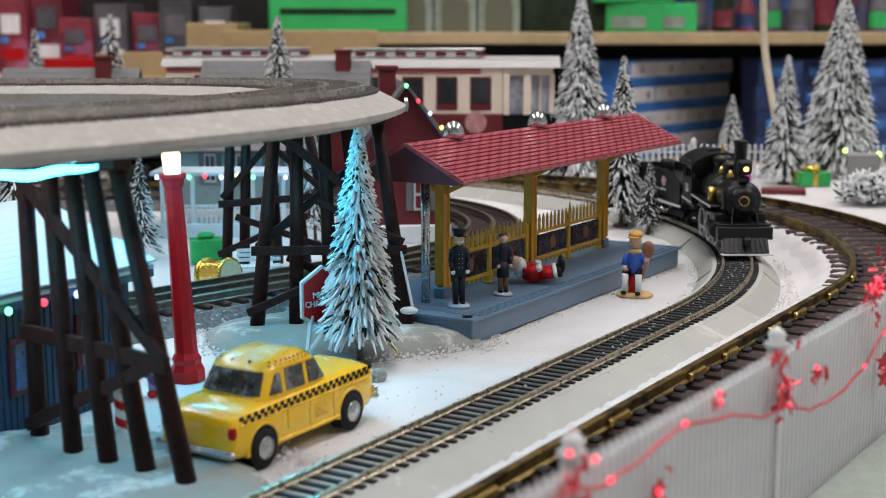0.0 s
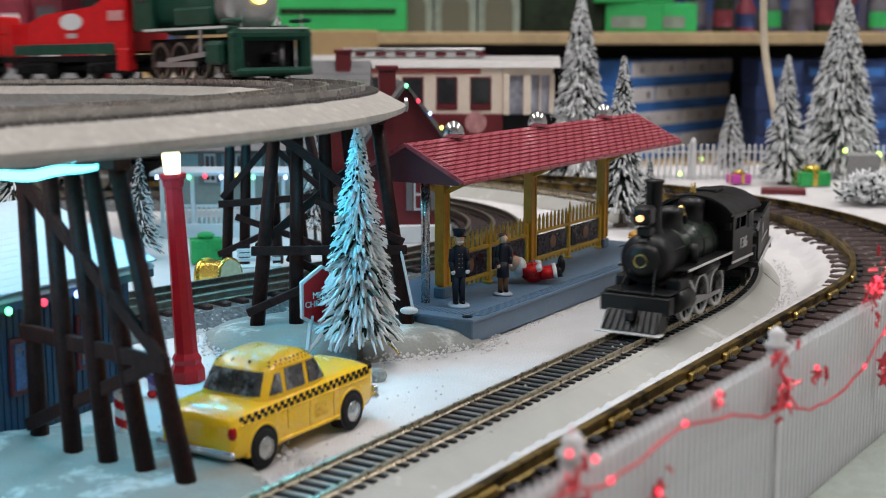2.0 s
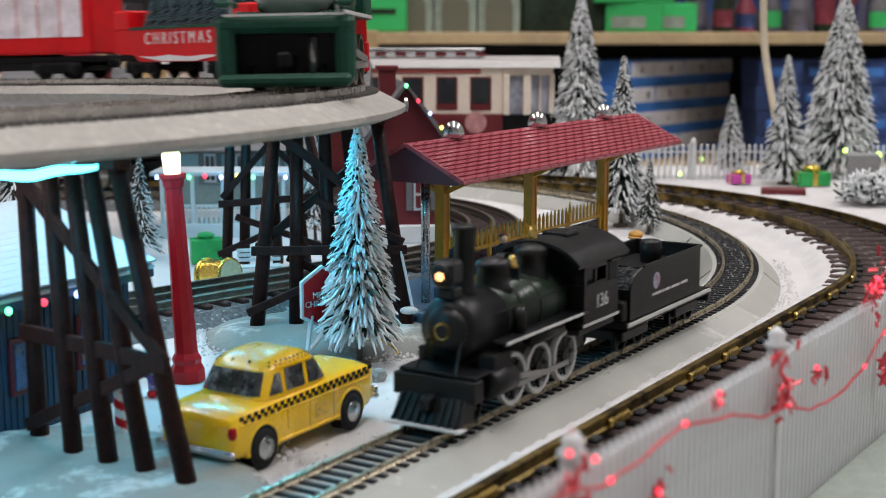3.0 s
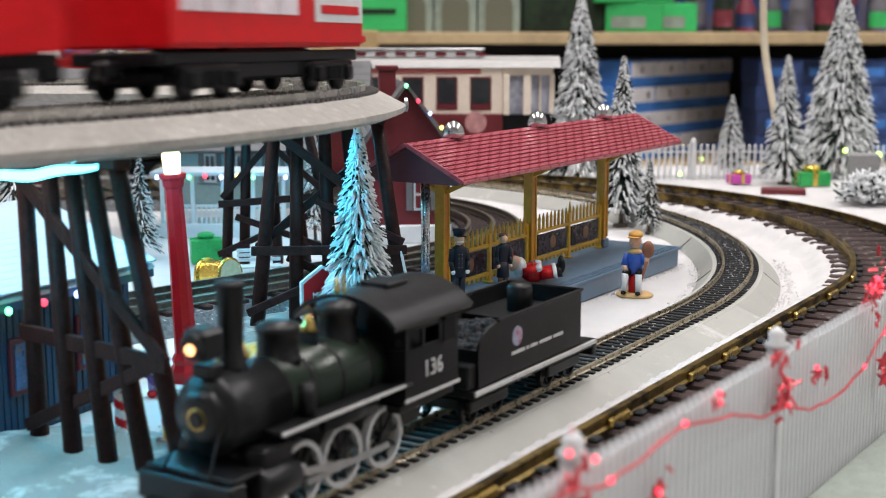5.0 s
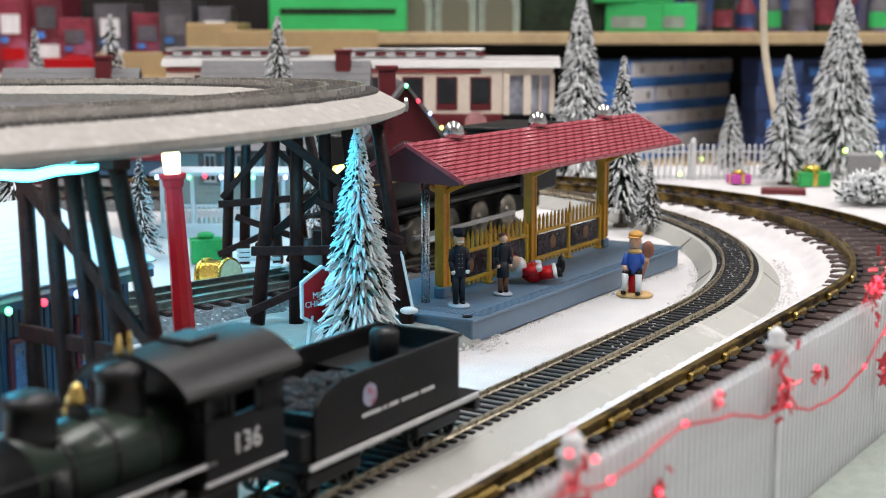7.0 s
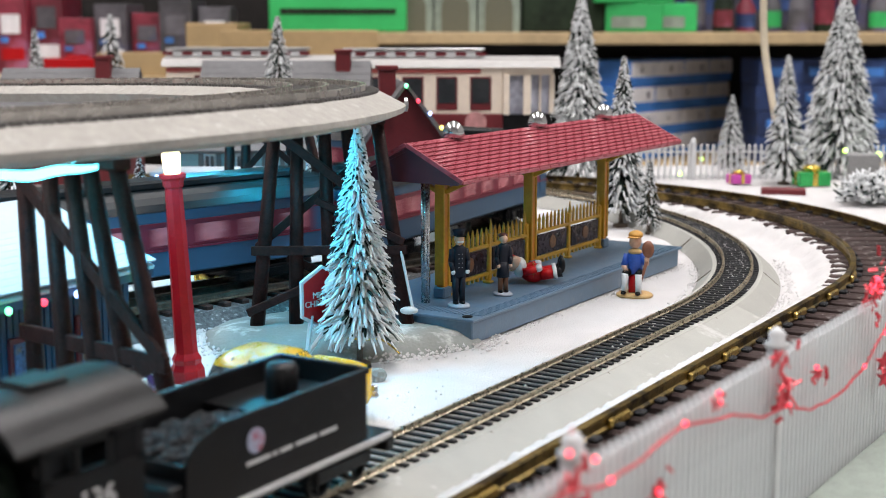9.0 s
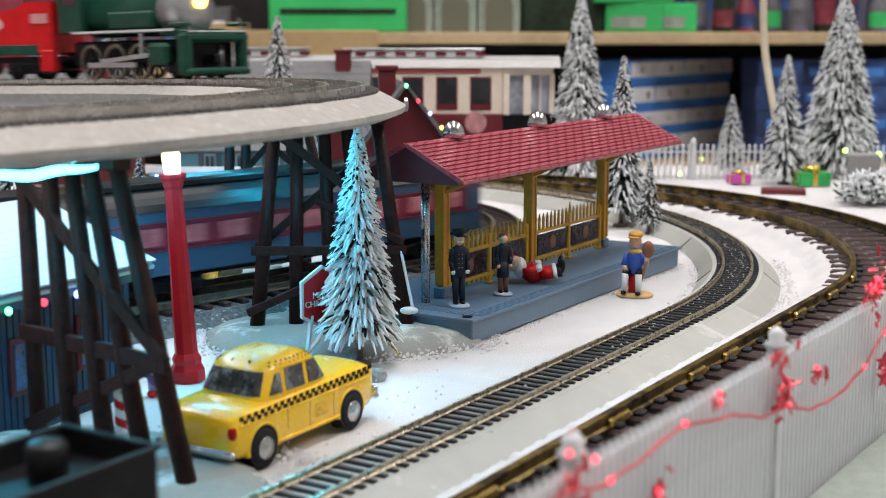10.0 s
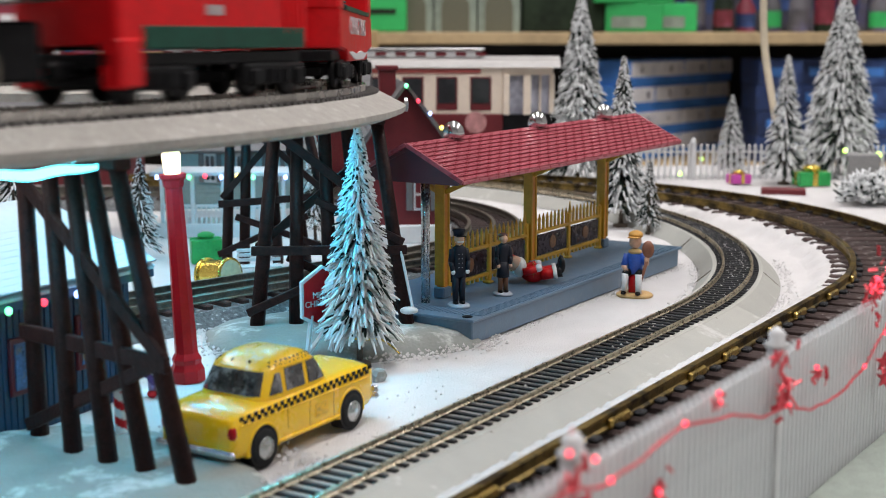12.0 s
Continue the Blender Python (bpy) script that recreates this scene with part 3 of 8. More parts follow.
def shelter():
    t = thing("platform_shelter", "maroon shingled platform shelter on ochre columns with a picket fence", "shelter", PLAT @ pose(0, 0, 0.0115))
    x0, x1, yf, yr, yb, ze, zr = 0.006, 0.2515, 0.0090, 0.0385, 0.0680, 0.0593, 0.0742
    for x in (0.036, 0.122, 0.209):
        c = part("column", box(bmesh.new(), (x, 0.0385, 0.031), (0.0040, 0.0040, 0.062), bevel=0.0005), ORANGE, t, "orange-ochre moulded column")
        part("foot", box(bmesh.new(), (x, 0.0385, 0.0026), (0.0068, 0.0062, 0.0052), bevel=0.0006), STEEL_BLUE, c)
        for dx in (-0.0022, 0.0022):
            part("edge_strip", box(bmesh.new(), (x + dx, 0.0385, 0.034), (0.0012, 0.0052, 0.056), bevel=0.0003), OCHRE, c)
        for sy in (-1, 1):
            part("bracket", beam(bmesh.new(), (x, 0.0385 + sy * 0.002, 0.050), (x, 0.0385 + sy * 0.0235, 0.0600), 0.0026, 0.0022), OCHRE, t)
        for sx in (-1, 1):
            part("bracket", beam(bmesh.new(), (x + sx * 0.003, 0.0385, 0.0555), (x + sx * 0.024, 0.0385, 0.0630), 0.0024, 0.0022), OCHRE, t)
    part("tie_beam", beam(bmesh.new(), (x0 + 0.012, 0.0385, 0.0635), (x1 - 0.012, 0.0385, 0.0635), 0.0044, 0.0034), OCHRE, t)
    part("silver_pole", rod(bmesh.new(), (0.0215, 0.0385, 0), (0.0215, 0.0385, 0.062), 0.0021, n=14), SILVER, t, "bright silver pole", smooth=True)
    for x in (0.072, 0.163):
        part("hanging_lamp", lathe(bmesh.new(), [(0.0015, 0.004), (0.0075, 0.001), (0.0078, 0.0)], 18, pose(x, 0.0385, 0.0565)), BLACK, t, "black hanging lamp shade", smooth=True)
        part("cross_beam", beam(bmesh.new(), (x, 0.015, 0.0605), (x, 0.062, 0.0605), 0.0026, 0.0024), OCHRE, t)
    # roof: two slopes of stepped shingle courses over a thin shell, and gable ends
    # shell and gables are coloured dark: shade between courses and under the gable
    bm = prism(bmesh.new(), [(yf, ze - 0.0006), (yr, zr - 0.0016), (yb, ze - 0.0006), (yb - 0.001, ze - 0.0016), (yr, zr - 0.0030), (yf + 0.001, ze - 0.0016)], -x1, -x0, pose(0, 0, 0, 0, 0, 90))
    roof = part("roof", bm, ROOF_RED_SHADE, t, "thin maroon roof shell coloured dark as in shade")
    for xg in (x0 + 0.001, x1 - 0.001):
        part("gable", prism(bmesh.new(), [(yf + 0.003, ze - 0.0010), (yr, zr - 0.0022), (yb - 0.003, ze - 0.0010), (yb - 0.003, ze - 0.0020), (yf + 0.003, ze - 0.0020)], -xg - 0.0006, -xg + 0.0006, pose(0, 0, 0, 0, 0, 90)), ROOF_RED_SHADE, roof)
    rows, length = 11, math.hypot(yr - yf, zr - ze)
    rnd = random.Random(3)
    pitch = math.degrees(math.atan2(zr - ze, yr - yf))
    meshes = {}
    for side in (0, 1):
        for r in range(rows):
            x = x0
            k = 0
            while x < x1 - 0.0005:
                w = 0.0098 if not (k == 0 and r % 2) else 0.0049
                w = min(w, x1 - x)
                key = round(w, 4)
                if key not in meshes:
                    meshes[key] = finish(box(bmesh.new(), (0, 0, 0), (w - 0.00030, length / rows - 0.00042, 0.0012), Matrix(), 0.00008), "shingle", ROOF_RED)
                q = (r + 0.5) / rows
                yy = yf + (yr - yf) * q if side == 0 else yb - (yb - yr) * q
                ob = new("shingle", meshes[key])
                ob.parent = roof
                ob.matrix_basis = pose(x + w / 2, yy, ze + (zr - ze) * q + 0.0001, (pitch - 9.0) * (1 if side == 0 else -1))
                x += w
                k += 1
    part("ridge_cap", prism(bmesh.new(), [(yr - 0.0016, zr - 0.0004), (yr, zr + 0.0007), (yr + 0.0016, zr - 0.0004)], -x1, -x0, pose(0, 0, 0, 0, 0, 90)), ROOF_RED, roof)
    part("eave_trim", box(bmesh.new(), ((x0 + x1) / 2, yf + 0.0002, ze - 0.0006), (x1 - x0, 0.0010, 0.0017), bevel=0.0002), ROOF_RED, roof)
    for xg in (x0 - 0.0003, x1 + 0.0003):
        for yy in (yf, yb):
            part("barge_board", beam(bmesh.new(), (xg, yy, ze - 0.0003), (xg, yr, zr), 0.0011, 0.0020), ROOF_RED, roof)
    for x in (0.046, 0.129, 0.208):
        v = part("roof_ventilator", lathe(bmesh.new(), [(0.0022, -0.003), (0.0024, 0.0005), (0.0050, 0.0006), (0.0052, 0.0030), (0.0044, 0.0058), (0.0028, 0.0076), (0.0006, 0.0084)], 18, pose(x, yr, zr)), CHROME, t, "polished chrome ball ventilator", smooth=True)
        part("saddle", prism(bmesh.new(), [(-0.0036, -0.0024), (-0.0012, 0.0008), (0.0012, 0.0008), (0.0036, -0.0024)], -0.003, 0.003, pose(x, yr, zr, 0, 0, 90)), ROOF_RED, v)
    # picket fence panels with dark pictures between the columns
    for xa, xb in ((0.040, 0.118), (0.126, 0.205)):
        f = part("fence_rail", beam(bmesh.new(), (xa, 0.0385, 0.0190), (xb, 0.0385, 0.0190), 0.0022, 0.0016), OCHRE, t)
        part("fence_rail", beam(bmesh.new(), (xa, 0.0385, 0.0048), (xb, 0.0385, 0.0048), 0.0020, 0.0016), OCHRE, t)
        n = 17
        for k in range(n + 1):
            x = xa + 0.002 + (xb - xa - 0.004) * k / n
            tall = k in (0, 9, n)
            bm = bmesh.new()
            box(bm, (x, 0.0385, 0.0225), (0.0017 if not tall else 0.0023, 0.0012, 0.0062), bevel=0.0002)
            rod(bm, (x, 0.0385, 0.0254), (x, 0.0385, 0.0284 if not tall else 0.0315), 0.0010 if not tall else 0.0013, 0.0002, 6)
            part("picket", bm, OCHRE, t)
            part("picket_foot", box(bmesh.new(), (x, 0.0385, 0.0034), (0.0014, 0.0012, 0.0024)), OCHRE, t)
        for x in (xa + 0.0005, (xa + xb) / 2, xb - 0.0005):
            p = part("fence_post", box(bmesh.new(), (x, 0.0385, 0.0125), (0.0026, 0.0026, 0.025), bevel=0.0004), OCHRE, t)
            part("post_foot", box(bmesh.new(), (x, 0.0385, 0.0006), (0.0042, 0.0042, 0.0012), bevel=0.0003), OCHRE, p)
        for k in (0, 1):
            w = (xb - xa) / 2
            x = xa + w * (k + 0.5)
            pic = part("picture_panel", box(bmesh.new(), (x, 0.0380, 0.0118), (w - 0.0062, 0.0010, 0.0112), bevel=0.0002), mat("dark_poster", (0.030, 0.022, 0.028), 0.25, 0, 0.6, 120, 0.02, stain=(0.13, 0.060, 0.030), amount=0.2), t, "dark glossy poster with dim warm shapes")
            part("poster_medallion", lathe(bmesh.new(), [(0.0036, 0), (0.0036, 0.0003), (0.0020, 0.0004)], 18, pose(x, 0.0375, 0.0120, 90)), mat("poster_bronze", (0.16, 0.075, 0.030), 0.4, 0, 0.4, 300, 0.1), pic)
    return t


shelter()

# ---- taxi ----


def taxi():
    t = thing("taxi_cab", "bright yellow toy taxi with black chequer stripes parked on snow", "toy car", pose(-0.0571, 0.4422, 0, 0, 0, 59.1))
    W = 0.0304
    # body: rounded cross-sections from the tail to the nose (x, half width, sill, shoulder, crown)
    stations = ((-0.0392, 0.0128, 0.0080, 0.0150, 0.0158), (-0.0386, 0.0143, 0.0066, 0.0166, 0.0178), (-0.0365, 0.0150, 0.0056, 0.0176, 0.0192), (-0.0300, 0.0152, 0.0050, 0.0184, 0.0203), (-0.0200, 0.0152, 0.0048, 0.0188, 0.0208),
                (0.0, 0.0152, 0.0048, 0.0192, 0.0210), (0.0140, 0.0152, 0.0048, 0.0194, 0.0214), (0.0200, 0.0151, 0.0048, 0.0194, 0.0218), (0.0300, 0.0150, 0.0050, 0.0190, 0.0216), (0.0362, 0.0147, 0.0056, 0.0184, 0.0208), (0.0384, 0.0142, 0.0066, 0.0176, 0.0196), (0.0390, 0.0128, 0.0080, 0.0164, 0.0176))
    bm = bmesh.new()
    rings = []
    for x, w, lo, sh, cr in stations:
        right = [(w * 0.80, lo - 0.0004), (w * 0.95, lo), (w, lo + 0.0020), (w, lo + 0.6 * (sh - lo)), (w * 0.995, sh), (w * 0.965, sh + (cr - sh) * 0.30), (w * 0.88, sh + (cr - sh) * 0.52), (w * 0.80, sh + (cr - sh) * 0.62), (w * 0.50, cr - 0.0002), (0, cr)]
        loop = [(-y, z) for y, z in right] + [(y, z) for y, z in right[::-1][1:]]
        rings.append([bm.verts.new((x, y, z)) for y, z in loop])
    for a, b in zip(rings, rings[1:]):
        for k in range(len(a)):
            bm.faces.new((a[k], a[(k + 1) % len(a)], b[(k + 1) % len(a)], b[k]))
    bm.faces.new(rings[0])
    bm.faces.new(rings[-1][::-1])
    part("body", bm, TAXI, t, smooth=True)

    # cabin: rounded rectangles that shrink with height (z, tail end, nose end, half width)
    levels = ((0.0188, -0.0252, 0.0158, 0.0143), (0.0205, -0.0243, 0.0150, 0.0141), (0.0285, -0.0190, 0.0092, 0.0126), (0.0300, -0.0174, 0.0076, 0.0119), (0.0315, -0.0148, 0.0050, 0.0104), (0.0326, -0.0115, 0.0016, 0.0082), (0.0332, -0.0078, -0.0020, 0.0050), (0.0334, -0.0055, -0.0040, 0.0015))

    def level(z):
        for a, b in zip(levels, levels[1:]):
            if z <= b[0]:
                f = (z - a[0]) / (b[0] - a[0])
                return [a[i] + (b[i] - a[i]) * f for i in (1, 2, 3)]

    P = 5.0

    def side_y(x, z):
        xr, xf, hw = level(z)
        q = min(0.999, abs((x - (xr + xf) / 2) / ((xf - xr) / 2)))
        return hw * (1 - q ** P) ** (1 / P)

    def end_x(y, z, sign):
        xr, xf, hw = level(z)
        q = min(0.999, abs(y / hw))
        return (xr + xf) / 2 + sign * (xf - xr) / 2 * (1 - q ** P) ** (1 / P)

    bm = bmesh.new()
    n = 40
    rings = []
    for z, xr, xf, hw in levels:
        row = []
        for k in range(n):
            a = 2 * math.pi * (k + 0.5) / n
            c, d = math.cos(a), math.sin(a)
            row.append(bm.verts.new(((xr + xf) / 2 + (xf - xr) / 2 * math.copysign(abs(c) ** (2 / P), c), hw * math.copysign(abs(d) ** (2 / P), d), z)))
        rings.append(row)
    for a, b in zip(rings, rings[1:]):
        for k in range(n):
            bm.faces.new((a[k], a[(k + 1) % n], b[(k + 1) % n], b[k]))
    bm.faces.new(rings[-1])
    bm.faces.new(rings[0][::-1])
    cabin = part("cabin", bm, TAXI_ROOF, t, "rounded yellow cabin dusted with snow", smooth=True)

    def pane(name, at, label, material, proud=0.00030, nu=8, nv=4):
        """A thin curved sheet; at(u, v) gives its point and the way out."""
        bm = bmesh.new()
        front, back = [], []
        for j in range(nv + 1):
            fr, bk = [], []
            for i in range(nu + 1):
                p, out = at(i / nu, j / nv)
                fr.append(bm.verts.new(p + out * proud))
                bk.append(bm.verts.new(p - out * 0.0008))
            front.append(fr)
            back.append(bk)
        for j in range(nv):
            for i in range(nu):
                bm.faces.new((front[j][i], front[j][i + 1], front[j + 1][i + 1], front[j + 1][i]))
                bm.faces.new((back[j][i], back[j + 1][i], back[j + 1][i + 1], back[j][i + 1]))
        edge = [(0, i) for i in range(nu + 1)] + [(j, nu) for j in range(1, nv + 1)] + [(nv, i) for i in range(nu - 1, -1, -1)] + [(j, 0) for j in range(nv - 1, 0, -1)]
        for (a, b), (c, d) in zip(edge, edge[1:] + edge[:1]):
            bm.faces.new((front[a][b], back[a][b], back[c][d], front[c][d]))
        return part(name, bm, material, cabin, label)

    def side_sheet(side, lo, hi, z0, z1):
        def at(u, v):
            z = z0 + (z1 - z0) * v
            a, b = lo[0] + (lo[1] - lo[0]) * u, hi[0] + (hi[1] - hi[0]) * u
            x = a + (b - a) * v
            return Vector((x, side * side_y(x, z), z)), Vector((0, side, 0.15))
        return at

    def end_sheet(sign, half, z0, z1):
        def at(u, v):
            z = z0 + (z1 - z0) * v
            y = (2 * u - 1) * half * (1 - 0.12 * v)
            return Vector((end_x(y, z, sign), y, z)), Vector((sign * 0.8, 0, 0.6))
        return at

    # the pale stain patches are reflections painted into the dark glass
    DIM = mat("glazing_painted_reflections", (0.045, 0.045, 0.046), 0.05, 0, 0.7, 220, 0.02, stain=(0.26, 0.26, 0.27), amount=0.42, coat=0.5)
    for side in (-1, 1):
        pane("side_window", side_sheet(side, (-0.0190, -0.0128), (-0.0150, -0.0128), 0.0213, 0.0276), "small dark quarter window", DIM)
        pane("side_window", side_sheet(side, (-0.0108, -0.0010), (-0.0104, -0.0010), 0.0213, 0.0284), "dark rear door window", DIM)
        pane("side_window", side_sheet(side, (0.0012, 0.0124), (0.0012, 0.0078), 0.0213, 0.0284), "dark front door window", DIM)
        pane("drip_rail", side_sheet(side, (-0.0182, 0.0084), (-0.0178, 0.0080), 0.0289, 0.0293), "raised rain gutter", TAXI, 0.0005)
        for xd, z0, z1 in ((-0.0118, 0.0090, 0.0170), (0.0001, 0.0062, 0.0170), (0.0136, 0.0062, 0.0170)):
            part("door_seam", box(bmesh.new(), (xd, side * (W / 2 - 0.00006), (z0 + z1) / 2), (0.00022, 0.0003, z1 - z0)), mat("dark_seam", (0.36, 0.19, 0.01), 0.6, 0, 0.1, 200, 0), t)
        part("sill_moulding", box(bmesh.new(), (0.0, side * (W / 2 + 0.0001), 0.0062), (0.0340, 0.0008, 0.0011), bevel=0.0003), TAXI, t)
        part("body_crease", box(bmesh.new(), (-0.0010, side * (W / 2 + 0.00002), 0.0158), (0.0700, 0.0005, 0.0005), bevel=0.0002), TAXI, t)
        bm = bmesh.new()
        for k in range(43):
            x = -0.0350 + k * 0.00168
            inset = 0.0003 * max(0, (abs(x) - 0.030) / 0.007) ** 1.5
            for r in (0, 1):
                if (k + r) % 2:
                    box(bm, (x, side * (W / 2 - inset), 0.0165 + r * 0.0014 + 0.00003 * k), (0.00164, 0.0004, 0.00137))
        part("chequer_stripe", bm, BLACK, t, "two rows of black chequers")
        bm = bmesh.new()
        for k in range(22):
            for r in (0, 1):
                if (k + r) % 2:
                    x, z = -0.0165 + k * 0.00112, 0.0299 + r * 0.0008
                    y = side_y(x, z)
                    box(bm, (0, 0, 0), (0.0011, 0.0008, 0.0003), pose(x, side * (y - 0.0002), z, -side * 45, 0, 0))
        part("roof_chequer", bm, BLACK, cabin)
        for xs in (-0.0245, 0.0240):
            # lip of the wheel arch
            bm = bmesh.new()
            prev = None
            for k in range(17):
                a = math.radians(-12 + 204 * k / 16)
                ring = [bm.verts.new((xs + q * math.cos(a), side * (W / 2 + d), 0.0064 + q * math.sin(a))) for q, d in ((0.0070, -0.0012), (0.0070, 0.0001), (0.0074, 0.0004), (0.0082, -0.0002), (0.0082, -0.0012))]
                if prev:
                    for q in range(5):
                        bm.faces.new((prev[q], prev[(q + 1) % 5], ring[(q + 1) % 5], ring[q]))
                prev = ring
            part("arch_lip", bm, TAXI, t, smooth=True)
    pane("rear_window", end_sheet(-1, 0.0118, 0.0214, 0.0283), "dark curved rear window with painted silvery reflections", DIM, nu=14)
    pane("windscreen", end_sheet(1, 0.0118, 0.0214, 0.0283), "dark curved windscreen", DIM, nu=14)
    part("boot_lid", box(bmesh.new(), (-0.0316, 0, 0.0202), (0.0110, 0.0200, 0.0006), pose(0, 0, 0, 0, -4, 0), 0.0003), TAXI, t)
    part("rear_bumper", box(bmesh.new(), (-0.0400, 0, 0.0072), (0.0024, 0.0322, 0.0030), bevel=0.0010), CHROME, t, "scuffed chrome bumper")
    part("front_bumper", box(bmesh.new(), (0.0398, 0, 0.0078), (0.0024, 0.0322, 0.0024), bevel=0.0010), CHROME, t, "scuffed chrome bumper")
    for y in (-0.0132, 0.0132):
        part("overrider", ball(bmesh.new(), (0.0414, y, 0.0088), 0.0015, (0.8, 0.9, 1.5), 10, 8), CHROME, t, smooth=True)
        part("tail_light", ball(bmesh.new(), (-0.0379, y, 0.0138), 0.0023, (0.60, 0.85, 1.25)), RED, t, "red oval tail light", smooth=True)
        part("headlight", ball(bmesh.new(), (0.0386, y * 0.85, 0.0145), 0.0022, (0.5, 1, 1)), CHROME, t, smooth=True)
    part("door_plate", box(bmesh.new(), (0.0066, -W / 2 + 0.00004, 0.0112), (0.0070, 0.0003, 0.0048)), mat("faded_door_print", (0.80, 0.45, 0.012), 0.4, 0, 0.3, 700, 0, stain=(0.50, 0.28, 0.01), amount=0.3), t, "faded printed door panel")
    for x in (-0.0245, 0.0240):
        for side in (-1, 1):
            part("wheel_arch", rod(bmesh.new(), (x, side * (W / 2 - 0.005), 0.0064), (x, side * (W / 2 + 0.0001), 0.0064), 0.0071, n=24), RUBBER, t)
            w = part("wheel", lathe(bmesh.new(), [(0.0036, -0.0018), (0.0054, -0.0018), (0.0061, -0.0010), (0.0061, 0.0010), (0.0054, 0.0019), (0.0036, 0.0017)], 24, pose(x, side * (W / 2 - 0.0010), 0.0061, -90 * side)), RUBBER, t, "black rubber tyre", smooth=True)
            part("hub_cap", lathe(bmesh.new(), [(0.0037, 0.0), (0.0036, 0.0006), (0.0026, 0.0003), (0.0018, 0.0011), (0.0005, 0.0012)], 20, pose(x, side * (W / 2 + 0.0006), 0.0061, -90 * side)), CHROME, w, "chrome hub cap", smooth=True)
    return t


taxi()

# ---- snowy trees ----


def snow_tree(at, h, r, label, seed, twigs=700, snow=0.75, base=0.12, tall_trunk=None, group="snowy toy trees"):
    rnd = random.Random(seed)
    t = thing("snowy_tree", label, "tree", pose(*at, 0, 0, 0), group=group)
    part("trunk", rod(bmesh.new(), (0, 0, -0.001), (0.0005, 0, h * 0.97), max(0.0012, h * 0.014), 0.0003, 8), BARK, t, smooth=True)
    if at[2] < 0.02:
        part("stand", lathe(bmesh.new(), [(h * 0.05, -0.001), (h * 0.045, 0.0012), (h * 0.016, 0.002)], 10), BARK, t)
    verts, faces, mats = [], [], []
    for k in range(twigs):
        q = (k + rnd.random()) / twigs
        q = q ** 0.85
        z = h * (base + (1 - base) * q)
        reach = r * (1 - q) ** 0.85 * rnd.uniform(0.72, 1.12) + r * 0.07
        a = k * 2.39996 + rnd.uniform(-0.3, 0.3)
        droop = reach * rnd.uniform(0.35, 0.95)
        d = Vector((math.cos(a), math.sin(a), 0))
        side = Vector((-d.y, d.x, 0))
        n = 5
        thick = (h * 0.0075 + r * 0.018) * rnd.uniform(0.5, 1.0) * (0.55 + 0.45 * (1 - q))
        stations = ((0.12, 0.35, 0.10), (0.45, 0.85, 0.26), (0.84, 1.0, 0.72), (1.0, 0.55, 1.0))
        start = len(verts)
        for f, th, dr in stations:
            c = d * reach * f + Vector((0, 0, z - droop * dr + reach * 0.25 * f))
            for i in range(n):
                b = 2 * math.pi * i / n + 0.4
                verts.append(c + side * math.cos(b) * thick * th + Vector((0, 0, 1)) * math.sin(b) * thick * th * 0.8)
        white = rnd.random() < snow - 0.16
        for j in range(3):
            for i in range(n):
                faces.append((start + j * n + i, start + j * n + (i + 1) % n, start + (j + 1) * n + (i + 1) % n, start + (j + 1) * n + i))
                mats.append(1 if (white and j >= 1) or (j == 2 and rnd.random() < 0.45) else 0)
        faces.append(tuple(start + 3 * n + i for i in range(n)))
        mats.append(1)
    me = bpy.data.meshes.new("crown")
    me.from_pydata([tuple(v) for v in verts], [], faces)
    me.materials.append(NEEDLE)
    me.materials.append(FROST)
    me.polygons.foreach_set("material_index", mats)
    me.polygons.foreach_set("use_smooth", [True] * len(faces))
    me.update()
    ob = new("crown", me)
    ob.parent = t
    ob["label"] = "drooping dark green twigs with thick frosted tips"
    return t


snow_tree((-0.0343, 0.5440, 0), 0.0985, 0.0165, "slender frosted tree in cyan light beside the trestle", 1, 2300, 0.98, 0.17)
snow_tree((0.1180, 1.171, 0), 0.165, 0.030, "tall heavily frosted tree behind the shelter", 2, 2300, 0.74)
snow_tree((0.1240, 0.936, 0), 0.1175, 0.019, "narrow frosted tree behind the platform", 3, 1300, 0.62)
snow_tree((0.1380, 0.900, 0), 0.0500, 0.0105, "small frosted tree with dark needles", 4, 420, 0.55)
snow_tree((0.3020, 1.195, 0), 0.1125, 0.021, "frosted tree by the far fence", 5, 1000, 0.76)
snow_tree((0.2650, 1.245, 0), 0.0760, 0.0170, "small frosted tree by the far fence", 6, 700, 0.80)
snow_tree((0.3670, 1.255, 0), 0.168, 0.038, "tall broad frosted tree by the far fence", 7, 2600, 0.76)
snow_tree((-0.1360, 1.128, 0), 0.1455, 0.025, "frosted tree behind the deck", 8, 800, 0.70)
snow_tree((-0.3900, 1.310, 0), 0.1360, 0.020, "frosted tree among the far roofs", 9, 500, 0.75)
snow_tree((-0.3150, 1.300, 0), 0.1490, 0.026, "frosted tree among the far roofs", 10, 500, 0.75)
snow_tree((-0.1800, 0.800, 0), 0.0620, 0.0130, "small frosted tree below the deck", 11, 400, 0.65)
snow_tree((-0.2300, 0.720, 0), 0.0760, 0.0220, "frosted tree behind the blue cottage", 12, 500, 0.65)
snow_tree((-0.0820, 0.860, 0), 0.0720, 0.0130, "frosted tree behind the trestle", 13, 400, 0.75)


